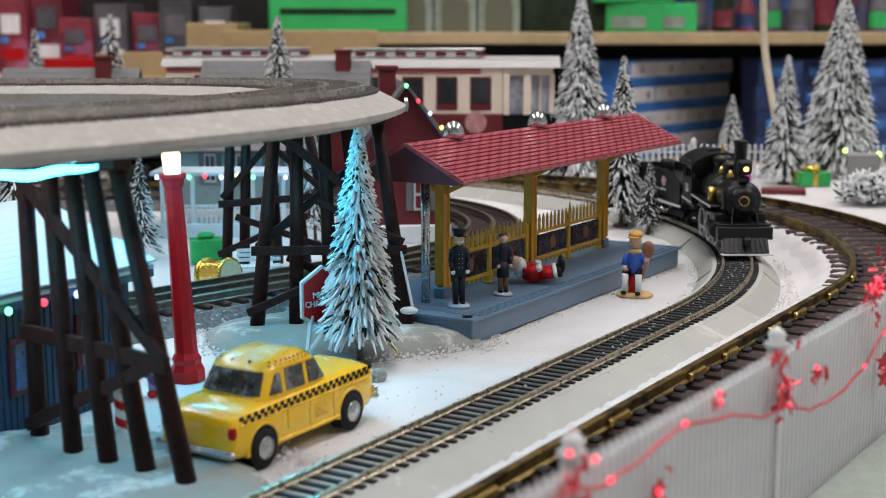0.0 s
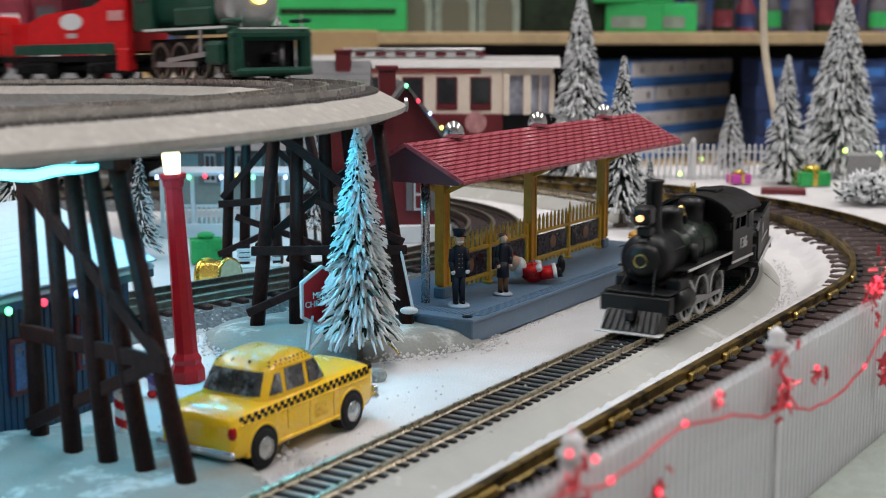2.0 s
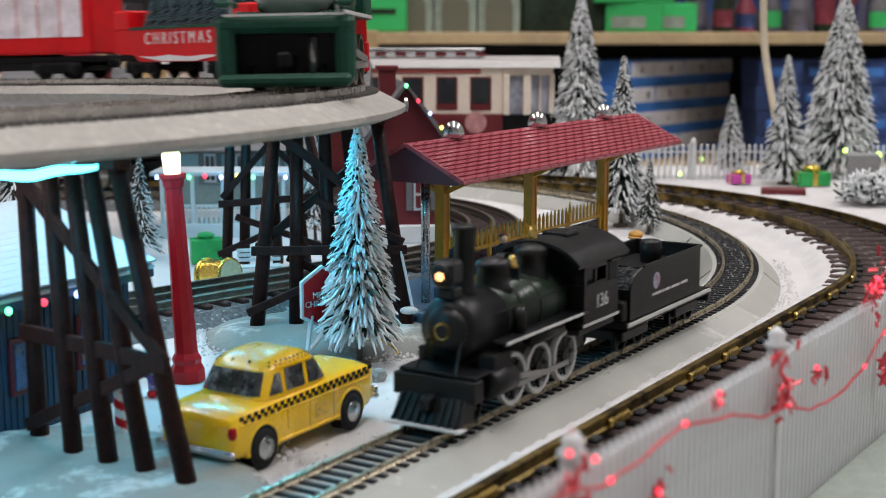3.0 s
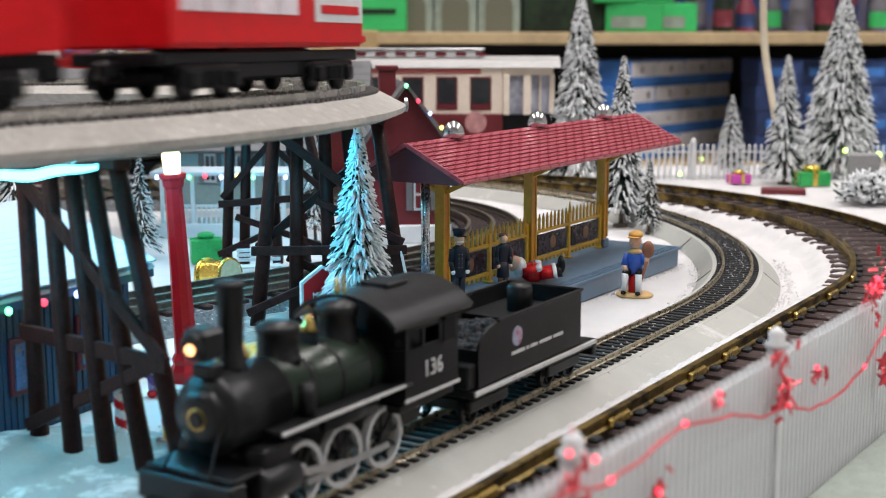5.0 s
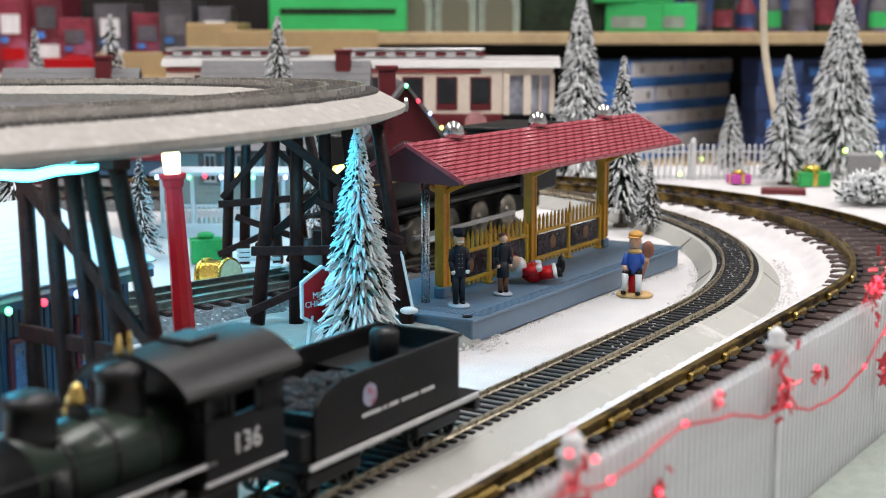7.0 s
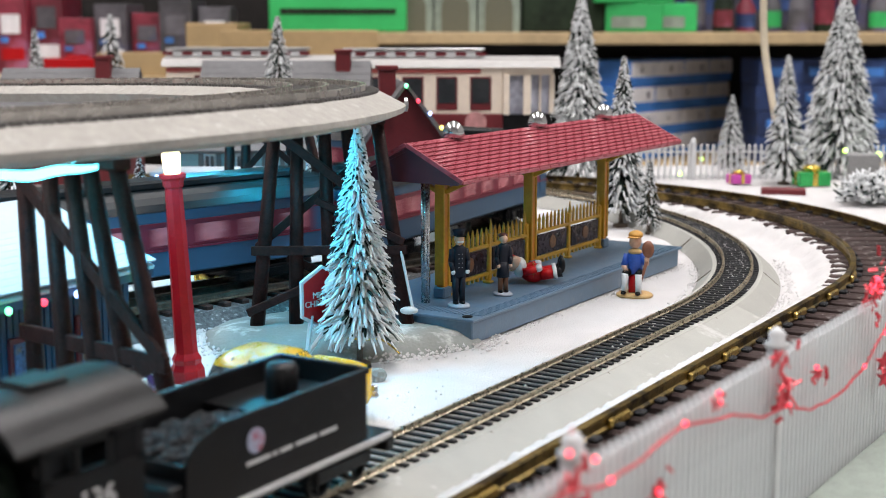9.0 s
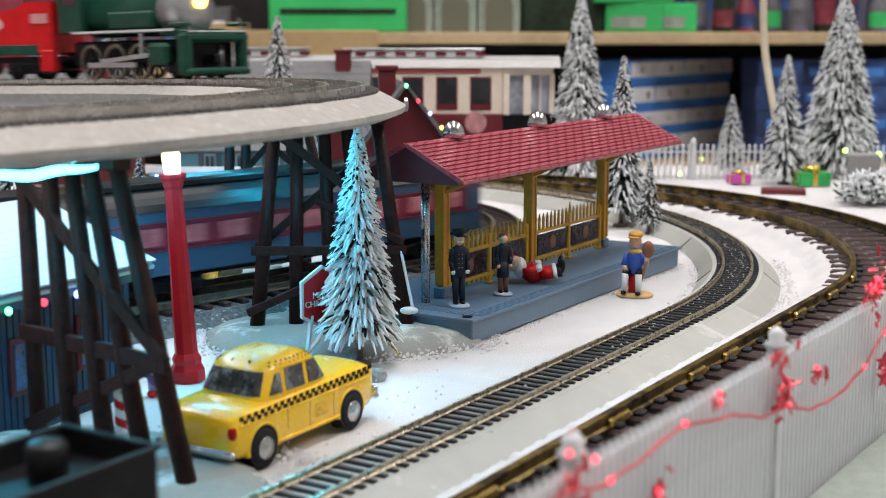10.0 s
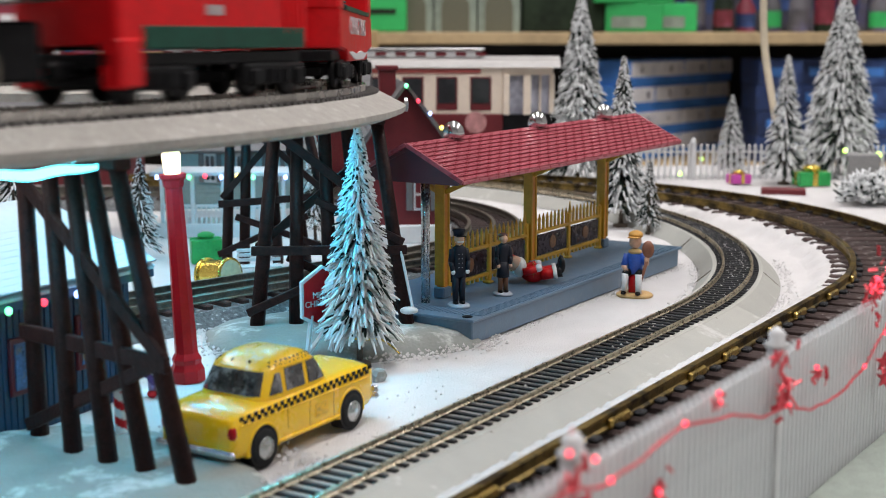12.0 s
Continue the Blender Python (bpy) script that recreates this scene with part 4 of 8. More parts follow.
def frosted_shrub(at, r, seed):
    rnd = random.Random(seed)
    bm = bmesh.new()
    for k in range(800):
        a, e = rnd.uniform(0, 6.28), rnd.uniform(0.05, 1.4)
        d = Vector((math.cos(a) * math.cos(e), math.sin(a) * math.cos(e), math.sin(e) * 0.7))
        c = d * r * rnd.uniform(0.35, 0.95) + Vector((0, 0, 0.002))
        tilt = Vector((rnd.uniform(-1, 1), rnd.uniform(-1, 1), rnd.uniform(-0.2, 0.9))).normalized()
        rod(bm, c, c + (d * 0.5 + tilt * 0.8) * r * rnd.uniform(0.12, 0.26), r * 0.040, r * 0.022, 5, mi=0 if rnd.random() < 0.82 else 1)
    return solo("frosted_shrub", bm, [FROST, NEEDLE], "low frosted shrub on the snow", "shrub", pose(*at), smooth=True)


frosted_shrub((0.335, 1.055, 0), 0.030, 1)
frosted_shrub((0.372, 1.085, 0), 0.032, 2)

# ---- painted figures, each one plain mesh ----


def figure(name, label, m, height, coat, legs, hat, base, extra=None):
    s = height / 0.0345
    bm = bmesh.new()
    mats = [coat, legs, SKIN, hat, base, BLACK, WHITE, BROWN_BAT]
    lathe(bm, [(0.0056, 0), (0.0058, 0.0006), (0.0050, 0.0013)], 20, Matrix.Diagonal((1.15, 0.85, 1, 1)), 4)
    for y in (-0.0016, 0.0016):
        rod(bm, (0, y, 0.0012), (0, y * 0.9, 0.0150), 0.0013, 0.0018, 10, 1)
        ball(bm, (0.0007, y, 0.0018), 0.0013, (1.5, 0.9, 0.7), 8, 6, 5)
        rod(bm, (0.0, y * 2.0, 0.0262), (0.0006, y * 2.55, 0.0205), 0.0013, 0.0012, 8, 0)
        rod(bm, (0.0006, y * 2.55, 0.0205), (0.0018, y * 2.2, 0.0165), 0.0012, 0.0010, 8, 0)
        ball(bm, (0.0020, y * 2.15, 0.0160), 0.0011, (1, 1, 1.1), 8, 6, 6 if extra == "gloves" else 2)
    lathe(bm, [(0.0030, 0.0135), (0.0032, 0.0165), (0.0028, 0.0200), (0.0033, 0.0245), (0.0029, 0.0268), (0.0012, 0.0280)], 14, Matrix.Diagonal((0.72, 1.05, 1, 1)), 0)
    if extra == "skirt":
        lathe(bm, [(0.0036, 0.0095), (0.0030, 0.0180)], 14, Matrix.Diagonal((0.8, 1, 1, 1)), 0)
    rod(bm, (0, 0, 0.0272), (0, 0, 0.0288), 0.0010, n=8, mi=2)
    ball(bm, (0.0003, 0, 0.0301), 0.0019, (1, 0.9, 1.15), 12, 10, 2)
    if extra == "gloves":
        lathe(bm, [(0.0019, 0.0316), (0.0020, 0.0328), (0.0024, 0.0338), (0.0022, 0.0345)], 14, None, 3)
        box(bm, (0.0019, 0, 0.0317), (0.0018, 0.0030, 0.0004), mi=5)
        box(bm, (0.0019, 0, 0.0294), (0.0006, 0.0022, 0.0006), mi=6)
        for z in (0.018, 0.020, 0.022, 0.024):
            for y in (-0.0008, 0.0008):
                ball(bm, (0.0023, y, z), 0.00022, (1, 1, 1), 6, 4, 6)
    else:
        ball(bm, (-0.0005, 0, 0.0316), 0.0020, (1, 1, 0.70), 12, 8, 3)
    for v in bm.verts:
        if v.co.z > 0.0281:
            v.co = Vector((v.co.x * 1.28, v.co.y * 1.28, 0.0281 + (v.co.z - 0.0281) * 1.12))
        v.co *= s
    return solo(name, bm, mats, label, "figurine", m, smooth=True)


BROWN_BAT = mat("painted_mitt", (0.20, 0.075, 0.040), 0.5, 0, 0.2, 400, 0.1)
STRAW = mat("painted_straw", (0.52, 0.27, 0.05), 0.5, 0, 0.2, 400, 0.1)


def on_platform(u, v, turn, z=0.0116):
    return PLAT @ pose(u, v, z, 0, 0, turn)


figure("conductor_figurine", "painted railway conductor figurine in dark navy on the platform", on_platform(0.022, 0.0208, -128), 0.0350, FIG_NAVY, FIG_NAVY, FIG_NAVY, FIG_GREY, "gloves")
figure("traveller_figurine", "painted traveller figurine in a navy coat on the platform", on_platform(0.0567, 0.0174, -128), 0.0305, FIG_NAVY, FIG_BROWN, mat("painted_auburn", (0.12, 0.03, 0.02), 0.5), FIG_GREY, "skirt")


def lying_figure():
    """A red-suited figure lying on its back, head towards the conductor."""
    bm = bmesh.new()
    ball(bm, (0.0030, 0, 0.0050), 0.0062, (1.05, 1.0, 0.80), 16, 12, 0)
    ball(bm, (0.0030, 0, 0.0052), 0.0063, (0.16, 1.0, 0.81), 16, 12, 4)
    ball(bm, (-0.0062, -0.0020, 0.0100), 0.0040, (1.0, 0.95, 1.0), 14, 10, 2)
    ball(bm, (-0.0040, -0.0010, 0.0080), 0.0050, (0.75, 0.95, 1.05), 14, 10, 1)
    ball(bm, (-0.0085, 0.0, 0.0115), 0.0036, (1.1, 0.95, 0.8), 12, 8, 0)
    ball(bm, (-0.0120, 0.001, 0.0125), 0.0016, (1, 1, 1), 10, 8, 1)
    for y in (-0.0035, 0.0035):
        rod(bm, (0.0070, y, 0.0045), (0.0135, y * 1.15, 0.0058), 0.0029, 0.0028, 12, 0)
        rod(bm, (0.0128, y * 1.15, 0.0058), (0.0148, y * 1.15, 0.0061), 0.0034, 0.0034, 12, 1)
        rod(bm, (0.0145, y * 1.15, 0.0060), (0.0172, y * 1.15, 0.0066), 0.0027, 0.0030, 12, 3)
        ball(bm, (0.0172, y * 1.15, 0.0095), 0.0030, (0.62, 0.8, 1.35), 12, 8, 3)
        rod(bm, (-0.002, y * 1.6, 0.0062), (0.0045, y * 1.9, 0.0080), 0.0021, 0.0020, 10, 0)
        ball(bm, (0.0055, y * 1.85, 0.0085), 0.0020, (1, 1, 1), 10, 8, 1)
    return solo("lying_figurine", bm, [RED, WHITE, SKIN, BLACK, GOLD], "painted red-suited figurine lying on the platform boards", "figurine", on_platform(0.0900, 0.0224, -60) @ Matrix.Scale(0.98, 4), smooth=True)


lying_figure()


def seated_player():
    """A seated figure with a cap and a large mitt on a sandy base."""
    bm = bmesh.new()
    lathe(bm, [(0.0085, 0), (0.0088, 0.0008), (0.0078, 0.0018)], 22, Matrix.Diagonal((0.9, 1.05, 1, 1)), 4)
    box(bm, (-0.0005, 0.0, 0.0062), (0.0050, 0.0056, 0.0090), bevel=0.0006, mi=1)
    for y in (-0.0026, 0.0026):
        rod(bm, (0.0, y, 0.0118), (0.0052, y * 1.3, 0.0118), 0.0020, 0.0018, 10, 5)
        rod(bm, (0.0052, y * 1.3, 0.0118), (0.0056, y * 1.4, 0.0025), 0.0017, 0.0014, 10, 6)
        ball(bm, (0.0066, y * 1.4, 0.0026), 0.0015, (1.5, 0.9, 0.7), 8, 6, 5)
    lathe(bm, [(0.0034, 0.0112), (0.0036, 0.0150), (0.0042, 0.0198), (0.0034, 0.0222), (0.0014, 0.0236)], 14, Matrix.Diagonal((0.75, 1.05, 1, 1)), 0)
    rod(bm, (0, -0.0042, 0.0205), (0.0020, -0.0052, 0.0150), 0.0017, 0.0015, 10, 0)
    rod(bm, (0.0020, -0.0052, 0.0150), (0.0045, -0.0030, 0.0125), 0.0013, 0.0011, 10, 2)
    rod(bm, (0, 0.0042, 0.0205), (0.0022, 0.0062, 0.0165), 0.0017, 0.0015, 10, 0)
    rod(bm, (0.0022, 0.0062, 0.0165), (0.0035, 0.0070, 0.0205), 0.0013, 0.0011, 10, 2)
    ball(bm, (0.0036, 0.0074, 0.0242), 0.0034, (0.6, 0.9, 1.25), 12, 10, 7)
    rod(bm, (0.0030, 0.0072, 0.0200), (0.0052, 0.0030, 0.0030), 0.0008, 0.0008, 8, 7)
    ball(bm, (0.0006, 0, 0.0222), 0.0034, (0.8, 1.05, 0.5), 12, 8, 4)
    ball(bm, (0.0004, 0, 0.0268), 0.0027, (1, 0.92, 1.2), 14, 10, 2)
    ball(bm, (0.0, 0, 0.0296), 0.0030, (1.02, 1.0, 0.62), 14, 8, 3)
    box(bm, (0.0030, 0, 0.0288), (0.0026, 0.0044, 0.0006), bevel=0.0002, mi=3)
    for v in bm.verts:
        if v.co.z > 0.0238 and v.co.y < 0.0042:
            v.co = Vector((v.co.x * 1.22, v.co.y * 1.22, 0.0238 + (v.co.z - 0.0238) * 1.15))
        v.co *= 1.05
    solo("seated_figurine", bm, [FIG_BLUE, RED, SKIN, STRAW, SAND, BLACK, WHITE, BROWN_BAT], "seated player figurine in blue with a brown mitt", "figurine", pose(0.0990, 0.6875, 0, 0, 0, -115), smooth=True)


seated_player()


def purple_figure():
    """A squat spotted figure with red boots behind the striped pole."""
    bm = bmesh.new()
    for y in (-0.0022, 0.0022):
        ball(bm, (0.0004, y, 0.0010), 0.0022, (1.2, 0.9, 0.7), 10, 8, 1)
        rod(bm, (0, y, 0.0012), (0, y, 0.0060), 0.0013, 0.0016, 10, 2)
        rod(bm, (0, y * 1.6, 0.0120), (0.0012, y * 2.2, 0.0075), 0.0012, 0.0010, 8, 0)
    lathe(bm, [(0.0030, 0.0045), (0.0040, 0.0065), (0.0036, 0.0105), (0.0022, 0.0140)], 16, Matrix.Diagonal((0.8, 1, 1, 1)), 0)
    ball(bm, (0.0002, 0, 0.0160), 0.0026, (1, 1, 1.05), 12, 10, 2)
    for k in range(12):
        a, z = k * 2.4, 0.0062 + 0.0006 * k
        rr = 0.0036
        ball(bm, (rr * 0.8 * math.cos(a), rr * math.sin(a), z), 0.0006, (1, 1, 1), 6, 5, 3)
    solo("purple_figurine", bm, [mat("painted_purple", (0.16, 0.07, 0.24), 0.5, 0, 0.2, 300, 0.1), RED, mat("painted_lilac", (0.36, 0.24, 0.42), 0.5, 0, 0.2, 300, 0.1), WHITE], "squat purple spotted figurine with red boots beside the lamp post", "figurine", pose(-0.1075, 0.4960, 0.0, 0, 0, -80), smooth=True)


purple_figure()

# ---- fences ----


def fence(label, a, b, h, pitch, post_every, name="picket_fence", base=-0.0012, shift=0.0, wide=0.58):
    a, b = Vector(a), Vector(b)
    d = b - a
    L = d.length
    t = thing(name, label, "fence", pose(a.x, a.y, base, 0, 0, math.degrees(math.atan2(d.y, d.x))))
    n = int(L / pitch)
    bm = bmesh.new()
    box(bm, (0, 0, h * 0.49), (pitch * wide, 0.0020 if wide > 0.5 else 0.0009, h * 0.98), bevel=pitch * 0.05)
    rod(bm, (0, 0, h * 0.975), (0, 0, h * 1.02), pitch * 0.30, pitch * 0.10, 5)
    me = finish(bm, "picket", FENCE)
    for k in range(min(n, 300)):
        ob = new("picket", me)
        ob.parent, ob.location = t, (pitch * (k + 0.5), 0, 0)
    for z in (0.10, 0.80):
        part("fence_rail", box(bmesh.new(), (L / 2, 0.0017, h * z), (L, 0.0016, h * 0.055), bevel=0.0002), FENCE, t)
    x = post_every * 0.5 + shift
    while x < L:
        p = part("fence_post", box(bmesh.new(), (x, 0, h * 0.52), (0.0042, 0.0042, h * 1.04), bevel=0.0004), FENCE, t)
        part("post_cap", lathe(bmesh.new(), [(0.0032, 0), (0.0034, 0.0010), (0.0020, 0.0020), (0.0026, 0.0036), (0.0008, 0.0054)], 10, pose(x, 0, h * 1.04)), FENCE, p, smooth=True)
        x += post_every
    return t


FENCE_DIR = Vector((0.56, 0.83)).normalized()
NEAR_A = Vector((0.109, 0.385)) - FENCE_DIR * 0.300
NEAR_FENCE = fence("white plastic picket fence hung with a red light garland", NEAR_A, NEAR_A + FENCE_DIR * 0.44, 0.0515, 0.0034, 0.1145, shift=-0.020)
fence("white picket fence round the far edge of the layout", (0.100, 1.225), (0.385, 1.235), 0.032, 0.0055, 0.085, wide=0.42)
fence("white picket fence round the far edge of the layout", (0.385, 1.235), (0.520, 1.06), 0.032, 0.0055, 0.085, wide=0.42)


def garland():
    """Red foil wire with stars and lights, slung along the near fence."""
    t = thing("star_garland", "red foil star garland with glowing lights on the fence", "garland")
    rnd = random.Random(8)
    pts = []
    n = Vector((FENCE_DIR.y, -FENCE_DIR.x))
    knots = [(0.100, 0.052), (0.1446, 0.0479), (0.1617, 0.0448), (0.1804, 0.0464), (0.1965, 0.0481), (0.2288, 0.0429), (0.2500, 0.0375), (0.2651, 0.0364), (0.2850, 0.0310), (0.3088, 0.0290), (0.3358, 0.0324), (0.3572, 0.0411), (0.375, 0.050)]
    for s, z in knots:
        p = NEAR_A + FENCE_DIR * s + n * 0.0034
        pts.append(Vector((p.x, p.y, z)))
    for phase in (0.0, math.pi):
        cu = bpy.data.curves.new("wire", "CURVE")
        cu.dimensions, cu.bevel_depth, cu.bevel_resolution = "3D", 0.00022, 1
        fine = []
        for a, b in zip(pts, pts[1:]):
            m = max(3, int((b - a).length / 0.0009))
            fine += [a.lerp(b, k / m) for k in range(m)]
        sp = cu.splines.new("POLY")
        sp.points.add(len(fine) - 1)
        for k, (q, p) in enumerate(zip(sp.points, fine)):
            a = phase + k * 0.9
            sag = 0.0007 * noise.noise((k * 0.09, 1.0, 2.0))
            q.co = (p.x + 0.0004 * math.cos(a) * n.x, p.y + 0.0004 * math.cos(a) * n.y, p.z + 0.0004 * math.sin(a) + sag, 1)
        cu.materials.append(WIRE_RED)
        w = new("wire", cu)
        w.parent = t
    # crumpled foil round the knots and small leaves along the wire
    for s, z, count, spread in ((0.1440, 0.0500, 14, 0.0040), (0.2600, 0.0455, 30, 0.0055), (0.3410, 0.0570, 34, 0.0055), (0.2150, 0.0500, 5, 0.0025), (0.2900, 0.0400, 5, 0.0030), (0.3560, 0.0290, 10, 0.0035), (0.1850, 0.0370, 6, 0.0030)):
        for k in range(count):
            p = NEAR_A + FENCE_DIR * (s + rnd.gauss(0, spread * 0.6)) + n * rnd.uniform(0.0030, 0.0065)
            leaf = box(bmesh.new(), (0, 0, 0), (rnd.uniform(0.0016, 0.0042), rnd.uniform(0.0006, 0.0013), 0.00025))
            part("foil_leaf", leaf, WIRE_RED, t).matrix_basis = pose(p.x, p.y, z + rnd.gauss(0, spread), rnd.uniform(0, 360), rnd.uniform(0, 360), rnd.uniform(0, 360))

    def star(p, r, m):
        bm = bmesh.new()
        out = []
        for k in range(10):
            q = r if k % 2 == 0 else r * 0.42
            out.append((q * math.sin(math.pi * k / 5), q * math.cos(math.pi * k / 5)))
        prism(bm, out, -0.0004, 0.0004)
        ob = part("star", bm, WIRE_RED, t)
        ob.matrix_basis = Matrix.Translation(p) @ m

    for s, z, r in ((0.1430, 0.0500, 0.0024), (0.1500, 0.0440, 0.0024), (0.2550, 0.0520, 0.0026), (0.2640, 0.0425, 0.0028), (0.2610, 0.0390, 0.0026), (0.3330, 0.0560, 0.0030), (0.3460, 0.0550, 0.0032), (0.3560, 0.0300, 0.0035), (0.3570, 0.0240, 0.0035), (0.1840, 0.0370, 0.0026), (0.2900, 0.0400, 0.0020)):
        p = NEAR_A + FENCE_DIR * s + n * 0.004
        star((p.x, p.y, z), r, pose(0, 0, 0, rnd.uniform(-20, 20), rnd.uniform(0, 70), rnd.uniform(20, 90)))
    for s, z in ((0.1420, 0.0565), (0.1529, 0.0524), (0.1600, 0.0460), (0.1838, 0.0364), (0.1965, 0.0490), (0.2169, 0.0490), (0.2160, 0.0515), (0.2640, 0.0440), (0.2650, 0.0370), (0.2870, 0.0428), (0.3327, 0.0335), (0.3374, 0.0574), (0.3410, 0.0590), (0.3440, 0.0565), (0.3540, 0.0400)):
        p = NEAR_A + FENCE_DIR * s + n * 0.0045
        bulb((p.x, p.y, z), RED_GLOW, r=0.00065 if s < 0.336 or s > 0.35 else 0.0015, parent=t)


garland()

# ---- red lamp post, candy pole, sign ----


def lamp_post():
    t = thing("lamp_post", "red enamel lamp post with a glowing warm lantern", "street lamp", pose(-0.1010, 0.5220, 0, 0, -2.6, 0) @ Matrix.Diagonal((1, 1, 0.958, 1)))
    part("plinth", lathe(bmesh.new(), [(0.0068, -0.001), (0.0068, 0.004), (0.0056, 0.0065), (0.0060, 0.0085), (0.0046, 0.011)], 8), RED, t)
    part("shaft", lathe(bmesh.new(), [(0.0046, 0.010), (0.0034, 0.0790), (0.0040, 0.0800), (0.0044, 0.0825), (0.0052, 0.0835), (0.0052, 0.0850)], 8), RED, t)
    part("lantern", lathe(bmesh.new(), [(0.0030, 0.0850), (0.0034, 0.0870), (0.0037, 0.0930), (0.0030, 0.0945)], 8), WARM_GLOW, t, "glowing warm white lantern")
    part("lantern_cap", lathe(bmesh.new(), [(0.0048, 0.0945), (0.0030, 0.0962), (0.0008, 0.0968)], 8), TRESTLE, t)


lamp_post()


def candy_pole():
    bm = bmesh.new()
    n, rows = 18, 30
    rings = [[bm.verts.new((0.0020 * math.cos(2 * math.pi * i / n), 0.0020 * math.sin(2 * math.pi * i / n), 0.0200 * j / rows)) for i in range(n)] for j in range(rows + 1)]
    for j in range(rows):
        for i in range(n):
            f = bm.faces.new((rings[j][i], rings[j][(i + 1) % n], rings[j + 1][(i + 1) % n], rings[j + 1][i]))
            f.material_index = 0 if ((i / n + j / 9) % 1) < 0.5 else 1
    bm.faces.new(rings[-1])
    ball(bm, (0, 0, 0.0215), 0.0026, mi=1)
    solo("candy_pole", bm, [RED, WHITE], "red and white spiral striped pole", "pole", pose(-0.1070, 0.4350, -0.001), smooth=True)


candy_pole()


def greeting_sign():
    t = thing("greeting_sign", "white-edged red hexagonal sign on white crossed legs behind the tree", "sign", pose(-0.0500, 0.5500, 0, 0, 0, 40))
    bm = prism(bmesh.new(), [(-0.0105, 0.0075), (-0.0105, -0.0075), (0, -0.0135), (0.0105, -0.0075), (0.0105, 0.0075), (0, 0.0135)], -0.0004, 0.0010, Matrix.Translation((0, 0, 0.0270)))
    part("panel", bm, WHITE, t, "white edged panel")
    bm = prism(bmesh.new(), [(-0.0094, 0.0067), (-0.0094, -0.0067), (0, -0.0121), (0.0094, -0.0067), (0.0094, 0.0067), (0, 0.0121)], -0.0008, -0.0003, Matrix.Translation((0, 0, 0.0270)))
    part("red_face", bm, RED, t, "red face")
    letters("lettering", "MERRY\nCHRISTMAS", 0.0035, WHITE, t, pose(0, -0.0010, 0.0266, 90, 0, 0), label="white capital lettering")
    for x, x2 in ((-0.0085, -0.0035), (0.0035, 0.0085)):
        part("leg", beam(bmesh.new(), (x, 0, -0.001), (x2 * 0.6 + x * 0.4, 0, 0.020), 0.0012, 0.0022, up=(0, 1, 0)), WHITE, t)
    part("cross_brace", beam(bmesh.new(), (-0.0085, 0.0010, 0.002), (0.006, 0.0010, 0.017), 0.0010, 0.0022, up=(0, 1, 0)), WHITE, t)


greeting_sign()
solo("stone", ball(bmesh.new(), (0, 0, 0), 0.0042, (1, 0.7, 0.9), 7, 5), MOUND, "small grey stone on the snow", "stone", pose(-0.0260, 0.5200, 0.0012, 20, 10, 30))
solo("cable_strap", rod(bmesh.new(), (-0.0185, 0.5885, 0.0400), (-0.0130, 0.5870, 0.0125), 0.0007, n=8), FENCE, "thin white plastic strap along the trestle post", "strap")
solo("cable_clip", ball(bmesh.new(), (0, 0, 0), 0.0030, (1.4, 0.7, 0.6), 10, 6), FENCE, "small white plastic clip on the trestle foot", "clip", pose(-0.0150, 0.5850, 0.0140))

# ---- narrow gauge locomotive and tender (x forwards, z = 0 at the rail top) ----


def wheel(t, x, y, r, mats, spokes=9, width=0.0022, name="driving_wheel", key=None):
    """A spoked wheel as a part with its own centre, to be turned."""
    bm = bmesh.new()
    for k in range(28):
        a, b = 2 * math.pi * k / 28, 2 * math.pi * (k + 1) / 28
        vs = [[bm.verts.new((q * math.sin(c), z, q * math.cos(c))) for c in (a, b)] for q, z in ((r, width / 2), (r * 0.84, width / 2), (r * 0.84, -width / 2), (r, -width / 2))]
        for i in range(4):
            bm.faces.new((vs[i][0], vs[i][1], vs[(i + 1) % 4][1], vs[(i + 1) % 4][0]))
    bmesh.ops.remove_doubles(bm, verts=bm.verts, dist=0.00001)
    rim = part(name, bm, mats[0], t, "pale-edged wheel rim")
    rim.location = (x, y, r)
    bm = bmesh.new()
    for k in range(spokes):
        a = 2 * math.pi * k / spokes
        beam(bm, (0, 0, 0), (r * 0.86 * math.sin(a), 0, r * 0.86 * math.cos(a)), width * 0.45, r * 0.09, up=(0, 1, 0))
    rod(bm, (0, -width * 0.5, 0), (0, width * 0.5, 0), r * 0.24, n=12)
    part("spokes", bm, mats[1], rim)
    return rim


WHEELS = {"narrow": [], "loop": []}


